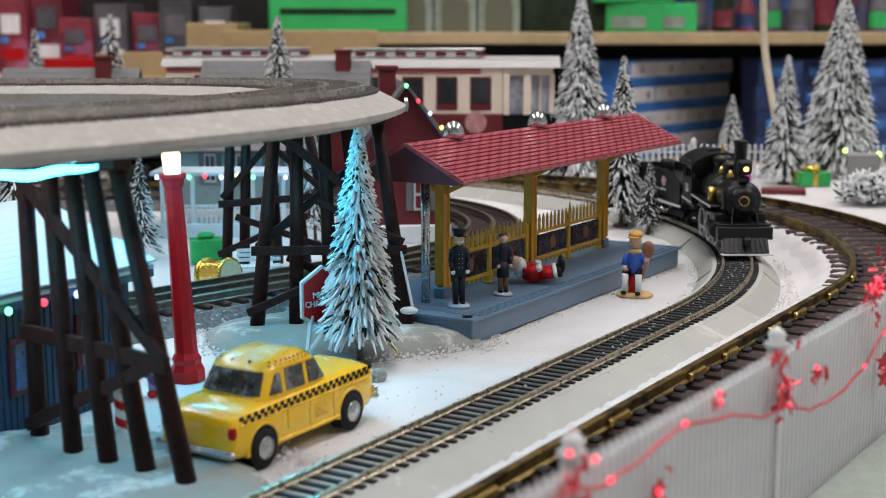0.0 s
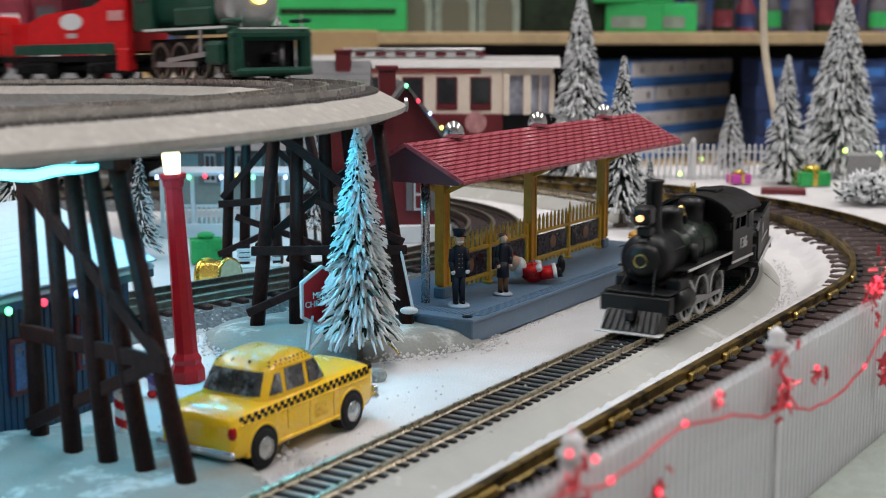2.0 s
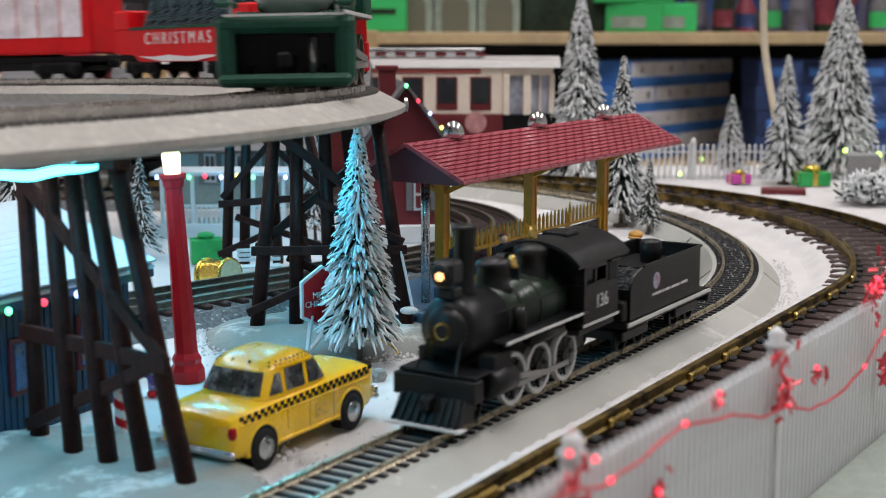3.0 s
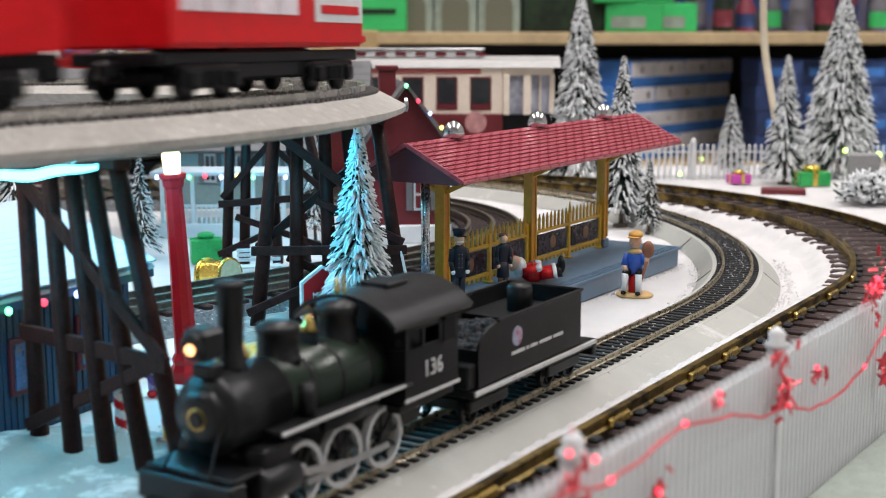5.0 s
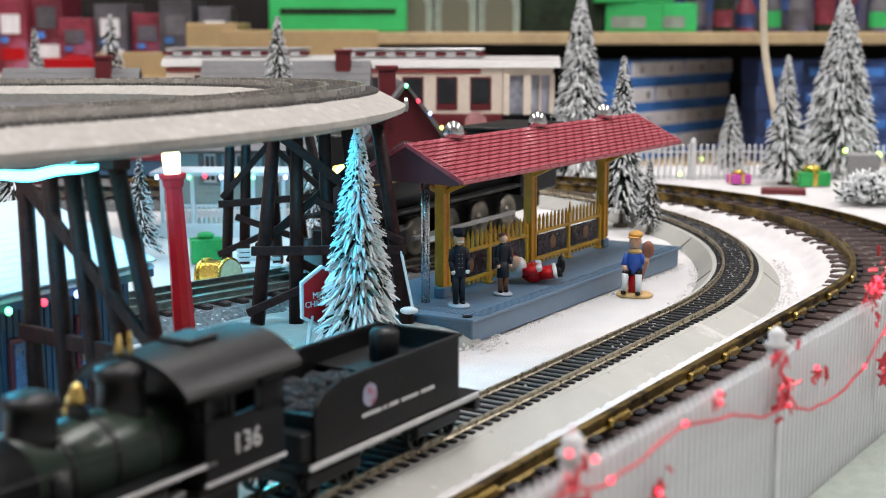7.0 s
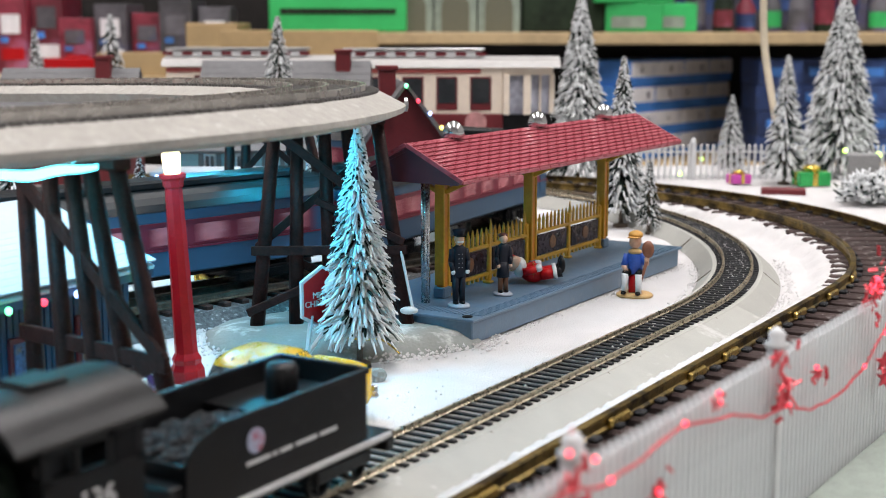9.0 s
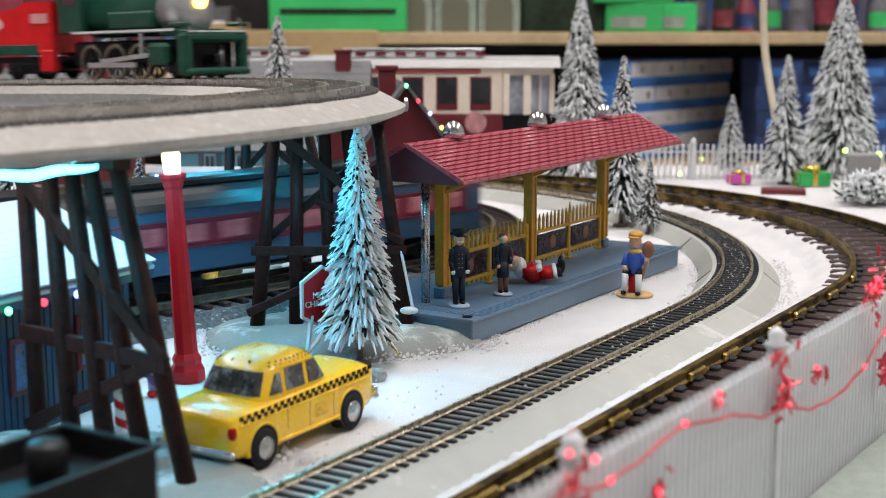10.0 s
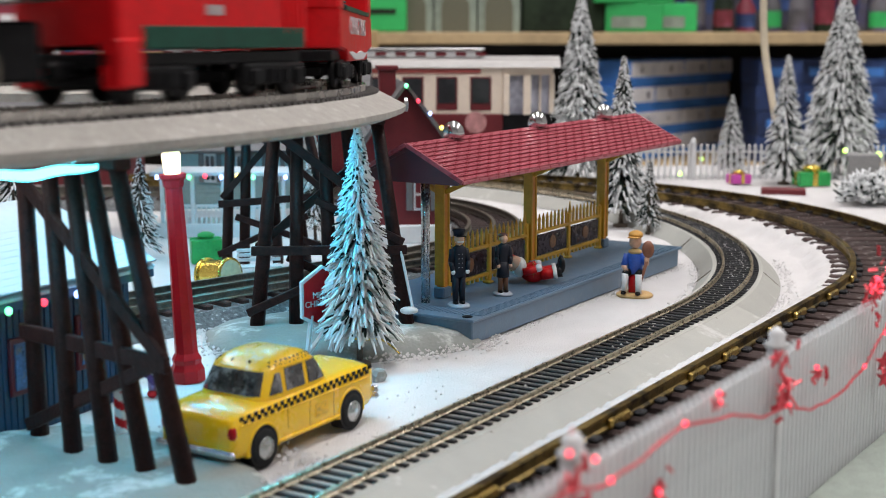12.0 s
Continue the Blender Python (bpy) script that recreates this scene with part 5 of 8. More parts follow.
def narrow_loco():
    t = thing("black_locomotive", "black and dark green narrow-gauge steam locomotive with brass fittings", "locomotive")
    R = 0.0112
    zb = 0.0300
    part("boiler", lathe(bmesh.new(), [(0.0098, -0.004), (0.0106, 0.006), (0.0104, 0.0465)], 28, pose(-0.010, 0, zb, 0, 90, 0)), BOILER, t, "dark green boiler barrel", smooth=True)
    part("smokebox", lathe(bmesh.new(), [(0.0109, 0.044), (0.0110, 0.0640), (0.0102, 0.0660), (0.0040, 0.0675)], 28, pose(-0.010, 0, zb, 0, 90, 0)), SATIN_BLACK, t, "satin black smokebox", smooth=True)
    d = part("smokebox_door", lathe(bmesh.new(), [(0.0078, 0.0662), (0.0080, 0.0674), (0.0050, 0.0690), (0.0010, 0.0694)], 24, pose(-0.010, 0, zb, 0, 90, 0)), SATIN_BLACK, t, smooth=True)
    part("number_plate", lathe(bmesh.new(), [(0.0030, 0.0686), (0.0030, 0.0696), (0.0022, 0.0694), (0.0018, 0.0698)], 18, pose(-0.010, 0, zb, 0, 90, 0)), BRASS, d, "round brass number plate")
    part("plate_face", lathe(bmesh.new(), [(0.0022, 0.0690), (0.0022, 0.0700), (0.0012, 0.0701)], 18, pose(-0.010, 0, zb, 0, 90, 0)), SATIN_BLACK, d, "black plate face")
    for k in range(10):
        a = 2 * math.pi * k / 10
        part("door_dog", box(bmesh.new(), (0.0568, 0.0072 * math.sin(a), zb + 0.0072 * math.cos(a)), (0.0008, 0.0011, 0.0011)), SATIN_BLACK, d)
    for x in (0.006, 0.020, 0.033):
        part("boiler_band", lathe(bmesh.new(), [(0.0108, x), (0.0110, x + 0.0002), (0.0110, x + 0.0010), (0.0108, x + 0.0012)], 28, pose(-0.010, 0, zb, 0, 90, 0)), SATIN_BLACK, t, smooth=True)
    s = part("smokestack", lathe(bmesh.new(), [(0.0052, 0.0385), (0.0036, 0.0420), (0.0033, 0.0450), (0.0036, 0.0615), (0.0041, 0.0618), (0.0041, 0.0630), (0.0028, 0.0632)], 18, pose(0.0455, 0, 0)), SATIN_BLACK, t, "tall black straight stack", smooth=True)
    h = part("headlight", box(bmesh.new(), (0.0560, 0, 0.0490), (0.0085, 0.0076, 0.0082), bevel=0.0012), SATIN_BLACK, t, "black box headlight with orange lens")
    part("headlight_bracket", box(bmesh.new(), (0.0545, 0, 0.0420), (0.0060, 0.0060, 0.0034), bevel=0.0005), SATIN_BLACK, h)
    part("lens", lathe(bmesh.new(), [(0.0025, 0), (0.0025, 0.0005), (0.0014, 0.0008), (0.0004, 0.0009)], 18, pose(0.0598, 0, 0.0490, 0, 90, 0)), ORANGE_GLOW, h, "dull orange headlight lens", smooth=True)
    part("headlight_rim", lathe(bmesh.new(), [(0.0027, 0), (0.0034, 0.0002), (0.0034, 0.0016), (0.0027, 0.0018)], 18, pose(0.0592, 0, 0.0490, 0, 90, 0)), SATIN_BLACK, h, smooth=True)
    part("headlight_bulb", ball(bmesh.new(), (0.0608, 0.0, 0.0482), 0.0015, (0.5, 1.2, 1), 10, 8), AMBER_GLOW, h, "glowing amber bulb", smooth=True)
    for x, top in ((0.0265, 0.0495), (-0.0005, 0.0505)):
        part("dome", lathe(bmesh.new(), [(0.0072, 0.0375), (0.0058, 0.0400), (0.0056, 0.0460), (0.0062, 0.0466), (0.0060, top - 0.0012), (0.0030, top), (0.0005, top + 0.0002)], 20, pose(x, 0, 0)), SATIN_BLACK, t, "black sand dome", smooth=True)
    part("bell", lathe(bmesh.new(), [(0.0005, 0.0485), (0.0014, 0.0478), (0.0018, 0.0455), (0.0026, 0.0440)], 14, pose(0.0130, 0, 0)), BRASS, t, "brass bell", smooth=True)
    part("bell_frame", beam(bmesh.new(), (0.0130, -0.003, 0.0405), (0.0130, 0.003, 0.0405), 0.0012, 0.0060), SATIN_BLACK, t)
    for x, z, r in ((0.0370, 0.0425, 0.0016), (-0.0005, 0.0540, 0.0008), (0.0120, 0.0420, 0.0014)):
        part("brass_valve", lathe(bmesh.new(), [(r, -0.0020), (r * 1.3, -0.0006), (r * 0.8, 0.0008), (r * 0.5, 0.0028)], 10, pose(x, -0.0035 if z < 0.05 else 0, z)), BRASS, t, "small brass valve", smooth=True)
    part("brass_valve", lathe(bmesh.new(), [(0.0004, 0.0505), (0.0006, 0.0520), (0.0004, 0.0570)], 8, pose(-0.0040, 0, 0)), BRASS, t)
    for y in (-1, 1):
        part("handrail", rod(bmesh.new(), (-0.008, y * 0.0112, 0.0345), (0.0540, y * 0.0116, 0.0345), 0.00022, n=6), SATIN_BLACK, t)
        b = part("running_board", box(bmesh.new(), (0.0155, y * 0.0125, 0.0250), (0.0600, 0.0075, 0.0010), bevel=0.0002), SATIN_BLACK, t)
        part("pale_edge", box(bmesh.new(), (0.0155, y * 0.0163, 0.0250), (0.0600, 0.0004, 0.0010)), WHITE_TRIM, b, "pale painted edge line")
        c = part("cylinder", lathe(bmesh.new(), [(0.0046, 0.0380), (0.0050, 0.0384), (0.0050, 0.0520), (0.0044, 0.0526), (0.0018, 0.0532)], 18, pose(0, y * 0.0125, 0.0125, 0, 90, 0)), SATIN_BLACK, t, "black steam cylinder", smooth=True)
        part("valve_chest", box(bmesh.new(), (0.0452, y * 0.0115, 0.0195), (0.0120, 0.0066, 0.0050), bevel=0.0006), SATIN_BLACK, t)
        part("air_tank", rod(bmesh.new(), (0.000, y * 0.0120, 0.0215), (0.022, y * 0.0120, 0.0215), 0.0026, n=14), SATIN_BLACK, t, smooth=True)
        part("pump", rod(bmesh.new(), (0.0300, y * 0.0125, 0.0262), (0.0300, y * 0.0125, 0.0345), 0.0022, n=12), BRASS if y < 0 else SATIN_BLACK, t, smooth=True)
    # cab
    cab = part("cab", box(bmesh.new(), (-0.0110, 0, 0.0255), (0.0018, 0.0320, 0.0010)), SATIN_BLACK, t, "black cab with arched roof")
    bm = bmesh.new()
    for y in (-1, 1):
        yy = y * 0.0160
        for c, sz in (((-0.0255, yy, 0.0275), (0.0290, 0.0010, 0.0150)), ((-0.0255, yy, 0.0420), (0.0290, 0.0010, 0.0036)), ((-0.0120, yy, 0.0372), (0.0022, 0.0010, 0.0080)), ((-0.0205, yy, 0.0372), (0.0014, 0.0010, 0.0080)), ((-0.0300, yy, 0.0372), (0.0020, 0.0010, 0.0080)), ((-0.0390, yy, 0.0372), (0.0020, 0.0010, 0.0080))):
            box(bm, c, sz)
    box(bm, (-0.0116, 0, 0.0270), (0.0010, 0.0320, 0.0160))
    box(bm, (-0.0116, 0, 0.0410), (0.0010, 0.0320, 0.0056))
    part("cab_shell", bm, SATIN_BLACK, cab)
    arc = [(0.0185 * math.sin(math.radians(a)) / math.sin(math.radians(62)), 0.0435 + 0.0078 * (math.cos(math.radians(a)) - math.cos(math.radians(62))) / (1 - math.cos(math.radians(62)))) for a in range(-62, 63, 4)]
    arc_in = [(q * 0.97, z - 0.0012) for q, z in arc[::-1]]
    part("cab_roof", prism(bmesh.new(), arc + arc_in, 0.0030, 0.0455, pose(0, 0, 0, 0, 0, 90)), SATIN_BLACK, cab, "arched satin black roof", smooth=False)
    part("backhead", box(bmesh.new(), (-0.0190, 0, 0.0330), (0.0130, 0.0280, 0.0220), bevel=0.0020), SATIN_BLACK, cab)
    part("cab_rear", box(bmesh.new(), (-0.0385, 0, 0.0290), (0.0010, 0.0300, 0.0180)), SATIN_BLACK, cab)
    part("roof_hatch", box(bmesh.new(), (-0.0240, 0, 0.0517), (0.0110, 0.0100, 0.0014), bevel=0.0003), SATIN_BLACK, cab)
    bm = prism(bmesh.new(), [(q * 0.86, z - 0.0012) for q, z in arc] + [(0.0158, 0.042), (-0.0158, 0.042)], 0.0112, 0.0120, pose(0, 0, 0, 0, 0, 90))
    part("front_spectacle", bm, SATIN_BLACK, cab)
    for y in (-1, 1):
        part("pale_edge", box(bmesh.new(), (-0.0255, y * 0.0166, 0.0202), (0.0300, 0.0006, 0.0010)), WHITE_TRIM, cab, "pale painted edge line")
        part("window_frame", box(bmesh.new(), (-0.0345, y * 0.0166, 0.0372), (0.0068, 0.0005, 0.0068), bevel=0.0002), BLACK, cab)
        part("arm_rest", box(bmesh.new(), (-0.0345, y * 0.0172, 0.0416), (0.0090, 0.0020, 0.0008)), SATIN_BLACK, cab)
        letters("cab_number", "136", 0.0072, WHITE_TRIM, cab, pose(-0.0255, y * 0.0167, 0.0275, 90, 0, 0 if y < 0 else 180), label="pale painted number")
    part("firebox", box(bmesh.new(), (-0.0040, 0, 0.0240), (0.0180, 0.0150, 0.0160), bevel=0.0010), SATIN_BLACK, t)
    part("chassis", box(bmesh.new(), (0.006, 0, 0.0130), (0.0850, 0.0090, 0.0130), bevel=0.0006), SATIN_BLACK, t)
    part("cab_floor", box(bmesh.new(), (-0.0250, 0, 0.0175), (0.0300, 0.0300, 0.0022), bevel=0.0003), SATIN_BLACK, t)
    # pilot and beam
    part("pilot_beam", box(bmesh.new(), (0.0620, 0, 0.0125), (0.0060, 0.0310, 0.0072), bevel=0.0004), SATIN_BLACK, t, "black front beam")
    part("pilot_deck", box(bmesh.new(), (0.0540, 0, 0.0170), (0.0180, 0.0290, 0.0010), bevel=0.0002), SATIN_BLACK, t)
    pl = part("pilot", prism(bmesh.new(), [(0.0600, 0.0100), (0.0650, 0.0100), (0.0705, 0.0022), (0.0600, 0.0022)], -0.0125, 0.0125), SATIN_BLACK, t, "slatted black pilot")
    for k in range(9):
        y = -0.0118 + 0.00295 * k
        part("slat", beam(bmesh.new(), (0.0655, y * 0.9, 0.0100), (0.0712, y, 0.0022), 0.0008, 0.0008), SATIN_BLACK, pl)
    part("foot_board", box(bmesh.new(), (0.0700, 0, 0.0014), (0.0050, 0.0290, 0.0007), bevel=0.0002), WHITE_TRIM, t, "pale edged foot board")
    part("coupler", box(bmesh.new(), (0.0680, 0, 0.0085), (0.0070, 0.0040, 0.0046), bevel=0.0008), SATIN_BLACK, t)
    for y in (-0.0035, 0.0035):
        part("smokebox_brace", rod(bmesh.new(), (0.0560, y * 1.6, 0.0300), (0.0640, y * 2.2, 0.0165), 0.0004, n=6), SATIN_BLACK, t)
    for x in (-0.0090, 0.0115, 0.0300):
        for y in (-1, 1):
            WHEELS["narrow"].append((wheel(t, x, y * 0.0092, 0.0092, (WHITE_TRIM, SATIN_BLACK)), 0.0092))
    for y in (-1, 1):
        WHEELS["narrow"].append((wheel(t, 0.0560, y * 0.0088, 0.0052, (SATIN_BLACK, SATIN_BLACK), 6, name="leading_wheel"), 0.0052))
        part("side_rod", beam(bmesh.new(), (-0.0090, y * 0.0116, 0.0072), (0.0300, y * 0.0116, 0.0072), 0.0008, 0.0018), GREY_METAL, t, "bare steel side rod")
        part("main_rod", beam(bmesh.new(), (0.0115, y * 0.0128, 0.0080), (0.0430, y * 0.0128, 0.0125), 0.0008, 0.0020), GREY_METAL, t, "bare steel main rod")
        part("crosshead", box(bmesh.new(), (0.0350, y * 0.0128, 0.0120), (0.0040, 0.0026, 0.0034), bevel=0.0004), GREY_METAL, t)
    return t


def narrow_tender():
    t = thing("black_tender", "black coal tender with pale lining and a round emblem", "tender")
    body = part("tank", box(bmesh.new(), (0.006, 0, 0.0180), (0.0780, 0.0290, 0.0080), bevel=0.0006), SATIN_BLACK, t)
    bm = bmesh.new()
    out = [(-0.0330, 0.0140), (0.0400, 0.0140), (0.0400, 0.0256), (0.0390, 0.0285), (0.0366, 0.0308), (0.0330, 0.0323), (0.0280, 0.0335), (-0.0330, 0.0335)]
    for y in (-1, 1):
        prism(bm, out, y * 0.0149 - 0.0005, y * 0.0149 + 0.0005)
    box(bm, (-0.0330, 0, 0.0238), (0.0010, 0.0300, 0.0200))
    box(bm, (0.0395, 0, 0.0200), (0.0010, 0.0300, 0.0120))
    part("tank_sides", bm, SATIN_BLACK, t, "flat black side sheets with flared rim")
    for y in (-1, 1):
        part("rim", beam(bmesh.new(), (-0.0335, y * 0.0154, 0.0337), (0.0280, y * 0.0154, 0.0337), 0.0014, 0.0009), SATIN_BLACK, t)
        em = part("emblem", lathe(bmesh.new(), [(0.0033, 0), (0.0033, 0.0003), (0.0018, 0.0004)], 18, pose(0.0150, y * 0.0154, 0.0262, 90 if y < 0 else -90)), mat("emblem_paint", (0.33, 0.36, 0.48), 0.5, 0, 0.2, 600, 0, stain=(0.35, 0.10, 0.14), amount=0.5), t, "small round red and blue emblem")
        for k, w in enumerate((0.0092, 0.0016, 0.0050, 0.0088, 0.0074)):
            x = (0.0140, 0.0075, 0.0030, -0.0055, -0.0150)[k]
            part("lettering_bar", box(bmesh.new(), (x, y * 0.01545, 0.0208), (w, 0.0002, 0.0011)), WHITE_TRIM, t)
        fr = part("frame_edge", box(bmesh.new(), (0.0, y * 0.0163, 0.0128), (0.0870, 0.0008, 0.0014)), WHITE_TRIM, t, "pale painted frame edge")
    part("rim", box(bmesh.new(), (-0.0336, 0, 0.0337), (0.0014, 0.0312, 0.0009)), SATIN_BLACK, t)
    part("frame", box(bmesh.new(), (0.0, 0, 0.0122), (0.0870, 0.0320, 0.0026), bevel=0.0003), SATIN_BLACK, t)
    part("rear_beam", box(bmesh.new(), (-0.0438, 0, 0.0105), (0.0034, 0.0320, 0.0060), bevel=0.0004), SATIN_BLACK, t)
    part("coupler", box(bmesh.new(), (-0.0490, 0, 0.0070), (0.0090, 0.0034, 0.0040), bevel=0.0008), SATIN_BLACK, t)
    part("rear_ladder", beam(bmesh.new(), (-0.0446, -0.0140, 0.0120), (-0.0446, -0.0140, 0.0240), 0.0006, 0.0006), GREY_METAL, t)
    part("tool_box", box(bmesh.new(), (-0.0372, -0.0060, 0.0175), (0.0070, 0.0120, 0.0080), bevel=0.0005), SATIN_BLACK, t)
    part("water_hatch", lathe(bmesh.new(), [(0.0046, 0.0215), (0.0046, 0.0362), (0.0038, 0.0374), (0.0010, 0.0378)], 16, pose(-0.0150, 0, 0)), SATIN_BLACK, t, "black round water hatch", smooth=True)
    part("tank_top", box(bmesh.new(), (-0.0160, 0, 0.0275), (0.0330, 0.0290, 0.0010)), SATIN_BLACK, t)
    bm = bmesh.new()
    rnd = random.Random(4)
    for k in range(300):
        x, y = rnd.uniform(0.001, 0.038), rnd.uniform(-0.0135, 0.0135)
        z = 0.0235 + 0.0050 * (1 - abs(y) / 0.02) * (1 - abs(x - 0.018) / 0.035) + rnd.uniform(0, 0.001)
        ball(bm, (x, y, z), rnd.uniform(0.0011, 0.0020), (1, rnd.uniform(0.6, 1), rnd.uniform(0.6, 1)), 5, 4)
    tagged(part("coal", bm, COAL, t, "heap of glossy black coal"), kind="stuff")
    for xt in (-0.0270, 0.0270):
        tr = part("truck", box(bmesh.new(), (xt, 0, 0.0068), (0.0230, 0.0180, 0.0040), bevel=0.0004), SATIN_BLACK, t)
        for y in (-1, 1):
            part("side_frame", box(bmesh.new(), (xt, y * 0.0112, 0.0068), (0.0250, 0.0020, 0.0042), bevel=0.0005), SATIN_BLACK, tr)
            for dx in (-0.0085, 0.0085):
                WHEELS["narrow"].append((wheel(t, xt + dx, y * 0.0086, 0.0054, (SATIN_BLACK, SATIN_BLACK), 6, name="wheel"), 0.0054))
    return t


LOCO, TENDER = narrow_loco(), narrow_tender()

# ---- trains of the elevated loop (x forwards, z = 0 at the rail top) ----


def bogie(t, x, w=0.013, r=0.0060, length=0.036):
    b = part("truck", box(bmesh.new(), (x, 0, 0.0068), (length, w * 1.5, 0.0036), bevel=0.0005), BLACK, t, "black truck with small wheels")
    for y in (-1, 1):
        part("side_frame", box(bmesh.new(), (x, y * (w + 0.0030), 0.0072), (length, 0.0022, 0.0072), bevel=0.0012), BLACK, b)
        for dx in (-length * 0.12, 0.0, length * 0.12):
            part("spring", rod(bmesh.new(), (x + dx, y * (w + 0.0044), 0.0042), (x + dx, y * (w + 0.0044), 0.0086), 0.0013, n=8), BLACK, b)
        for dx in (-length * 0.36, length * 0.36):
            part("axle_box", box(bmesh.new(), (x + dx, y * (w + 0.0044), 0.0062), (0.0050, 0.0026, 0.0056), bevel=0.0008), BLACK, b)
        for dx in (-length * 0.32, length * 0.32):
            part("wheel", lathe(bmesh.new(), [(r, -0.0012), (r, 0.0012), (r * 0.5, 0.0014)], 16, pose(x + dx, y * w, r, -90 * y)), BLACK, b, smooth=True)


def green_loco():
    t = thing("green_locomotive", "dark green toy steam locomotive with a silver smokebox front", "locomotive")
    zb = 0.0400
    part("boiler", lathe(bmesh.new(), [(0.0150, -0.045), (0.0150, 0.030), (0.0140, 0.032)], 24, pose(0, 0, zb, 0, 90, 0)), GREEN_LOCO, t, "dark green boiler", smooth=True)
    part("smokebox", lathe(bmesh.new(), [(0.0152, 0.028), (0.0152, 0.044), (0.0130, 0.0465), (0.0060, 0.0480), (0.0010, 0.0485)], 24, pose(0, 0, zb, 0, 90, 0)), GREY_METAL, t, "dull silver smokebox", smooth=True)
    part("headlight", lathe(bmesh.new(), [(0.0036, 0.044), (0.0040, 0.0505), (0.0030, 0.0508)], 14, pose(0, 0, zb + 0.004, 0, 90, 0)), YELLOW_GLOW, t, "small glowing headlight", smooth=True)
    part("smokestack", lathe(bmesh.new(), [(0.0055, 0.052), (0.0048, 0.058), (0.0056, 0.066)], 14, pose(0.034, 0, 0)), BLACK, t, smooth=True)
    for x in (0.010, -0.018):
        part("dome", lathe(bmesh.new(), [(0.0070, 0.050), (0.0066, 0.058), (0.0020, 0.0612)], 16, pose(x, 0, 0)), GREEN_LOCO, t, smooth=True)
    cab = part("cab", box(bmesh.new(), (-0.052, 0, 0.0440), (0.0240, 0.0360, 0.0320), bevel=0.0010), GREEN_LOCO, t, "dark green cab")
    part("cab_roof", box(bmesh.new(), (-0.053, 0, 0.0615), (0.0320, 0.0400, 0.0026), bevel=0.0010), BLACK, cab)
    for y in (-1, 1):
        part("cab_window", box(bmesh.new(), (-0.052, y * 0.0182, 0.0500), (0.0120, 0.0006, 0.0100), bevel=0.0003), GLASS_DARK, cab)
        rb = part("running_board", box(bmesh.new(), (0.0000, y * 0.0155, 0.0278), (0.0960, 0.0080, 0.0016), bevel=0.0003), GREEN_LOCO, t)
        part("pale_edge", box(bmesh.new(), (0.0000, y * 0.0197, 0.0282), (0.0960, 0.0005, 0.0014)), WHITE_TRIM, rb, "pale painted edge")
        part("side_tank", box(bmesh.new(), (0.004, y * 0.0135, 0.0345), (0.0420, 0.0060, 0.0110), bevel=0.0014), GREEN_LOCO, t)
        part("cylinder", box(bmesh.new(), (0.0335, y * 0.0175, 0.0145), (0.0180, 0.0080, 0.0130), bevel=0.0022), GREEN_LOCO, t, "green steam cylinder")
        part("main_rod", beam(bmesh.new(), (-0.0200, y * 0.0200, 0.0105), (0.0300, y * 0.0200, 0.0145), 0.0012, 0.0026), GREY_METAL, t, "bare steel rod")
        part("side_rod", beam(bmesh.new(), (-0.0340, y * 0.0188, 0.0085), (0.0120, y * 0.0188, 0.0085), 0.0012, 0.0030), GREY_METAL, t, "bare steel rod")
        part("valve_gear", beam(bmesh.new(), (0.0180, y * 0.0195, 0.0120), (0.0190, y * 0.0195, 0.0270), 0.0014, 0.0024), GREY_METAL, t)
        for x in (-0.0340, -0.0110, 0.0120):
            WHEELS["loop"].append((wheel(t, x, y * 0.0150, 0.0105, (RAIL_DARK, BLACK), 10, 0.003), 0.0105))
    part("frame", box(bmesh.new(), (-0.006, 0, 0.0150), (0.1100, 0.0180, 0.0160), bevel=0.0010), BLACK, t)
    part("steam_chest_deck", box(bmesh.new(), (0.0440, 0, 0.0262), (0.0260, 0.0340, 0.0030), bevel=0.0006), GREEN_LOCO, t)
    # front: an open box beam
    f = part("front_beam", box(bmesh.new(), (0.0590, 0, 0.0235), (0.0090, 0.0500, 0.0060), bevel=0.0020), GREEN_LOCO, t, "dark green open box front")
    part("front_beam_edge", box(bmesh.new(), (0.0632, 0, 0.0270), (0.0010, 0.0430, 0.0008)), WHITE_TRIM, f)
    for y in (-1, 1):
        part("front_cheek", box(bmesh.new(), (0.0590, y * 0.0214, 0.0135), (0.0090, 0.0068, 0.0210), bevel=0.0020), GREEN_LOCO, f)
    part("front_sill", box(bmesh.new(), (0.0600, 0, 0.0040), (0.0110, 0.0480, 0.0046), bevel=0.0016), GREEN_LOCO, f)
    part("front_plate", box(bmesh.new(), (0.0530, 0, 0.0125), (0.0030, 0.0370, 0.0180)), BLACK, f)
    part("coupler", box(bmesh.new(), (0.0600, 0, 0.0110), (0.0080, 0.0050, 0.0060), bevel=0.0010), BLACK, f)
    for y in (-1, 1):
        part("front_step", box(bmesh.new(), (0.0560, y * 0.0215, 0.0310), (0.0140, 0.0060, 0.0024), bevel=0.0008), GREEN_LOCO, f)
        part("flag_post", rod(bmesh.new(), (0.0610, y * 0.0190, 0.0265), (0.0610, y * 0.0190, 0.0345), 0.0006, n=8), GREY_METAL, f)
    part("steam_pipe", rod(bmesh.new(), (0.0550, 0.0090, 0.0050), (0.0550, 0.0090, 0.0190), 0.0016, n=10), GREY_METAL, f, smooth=True)
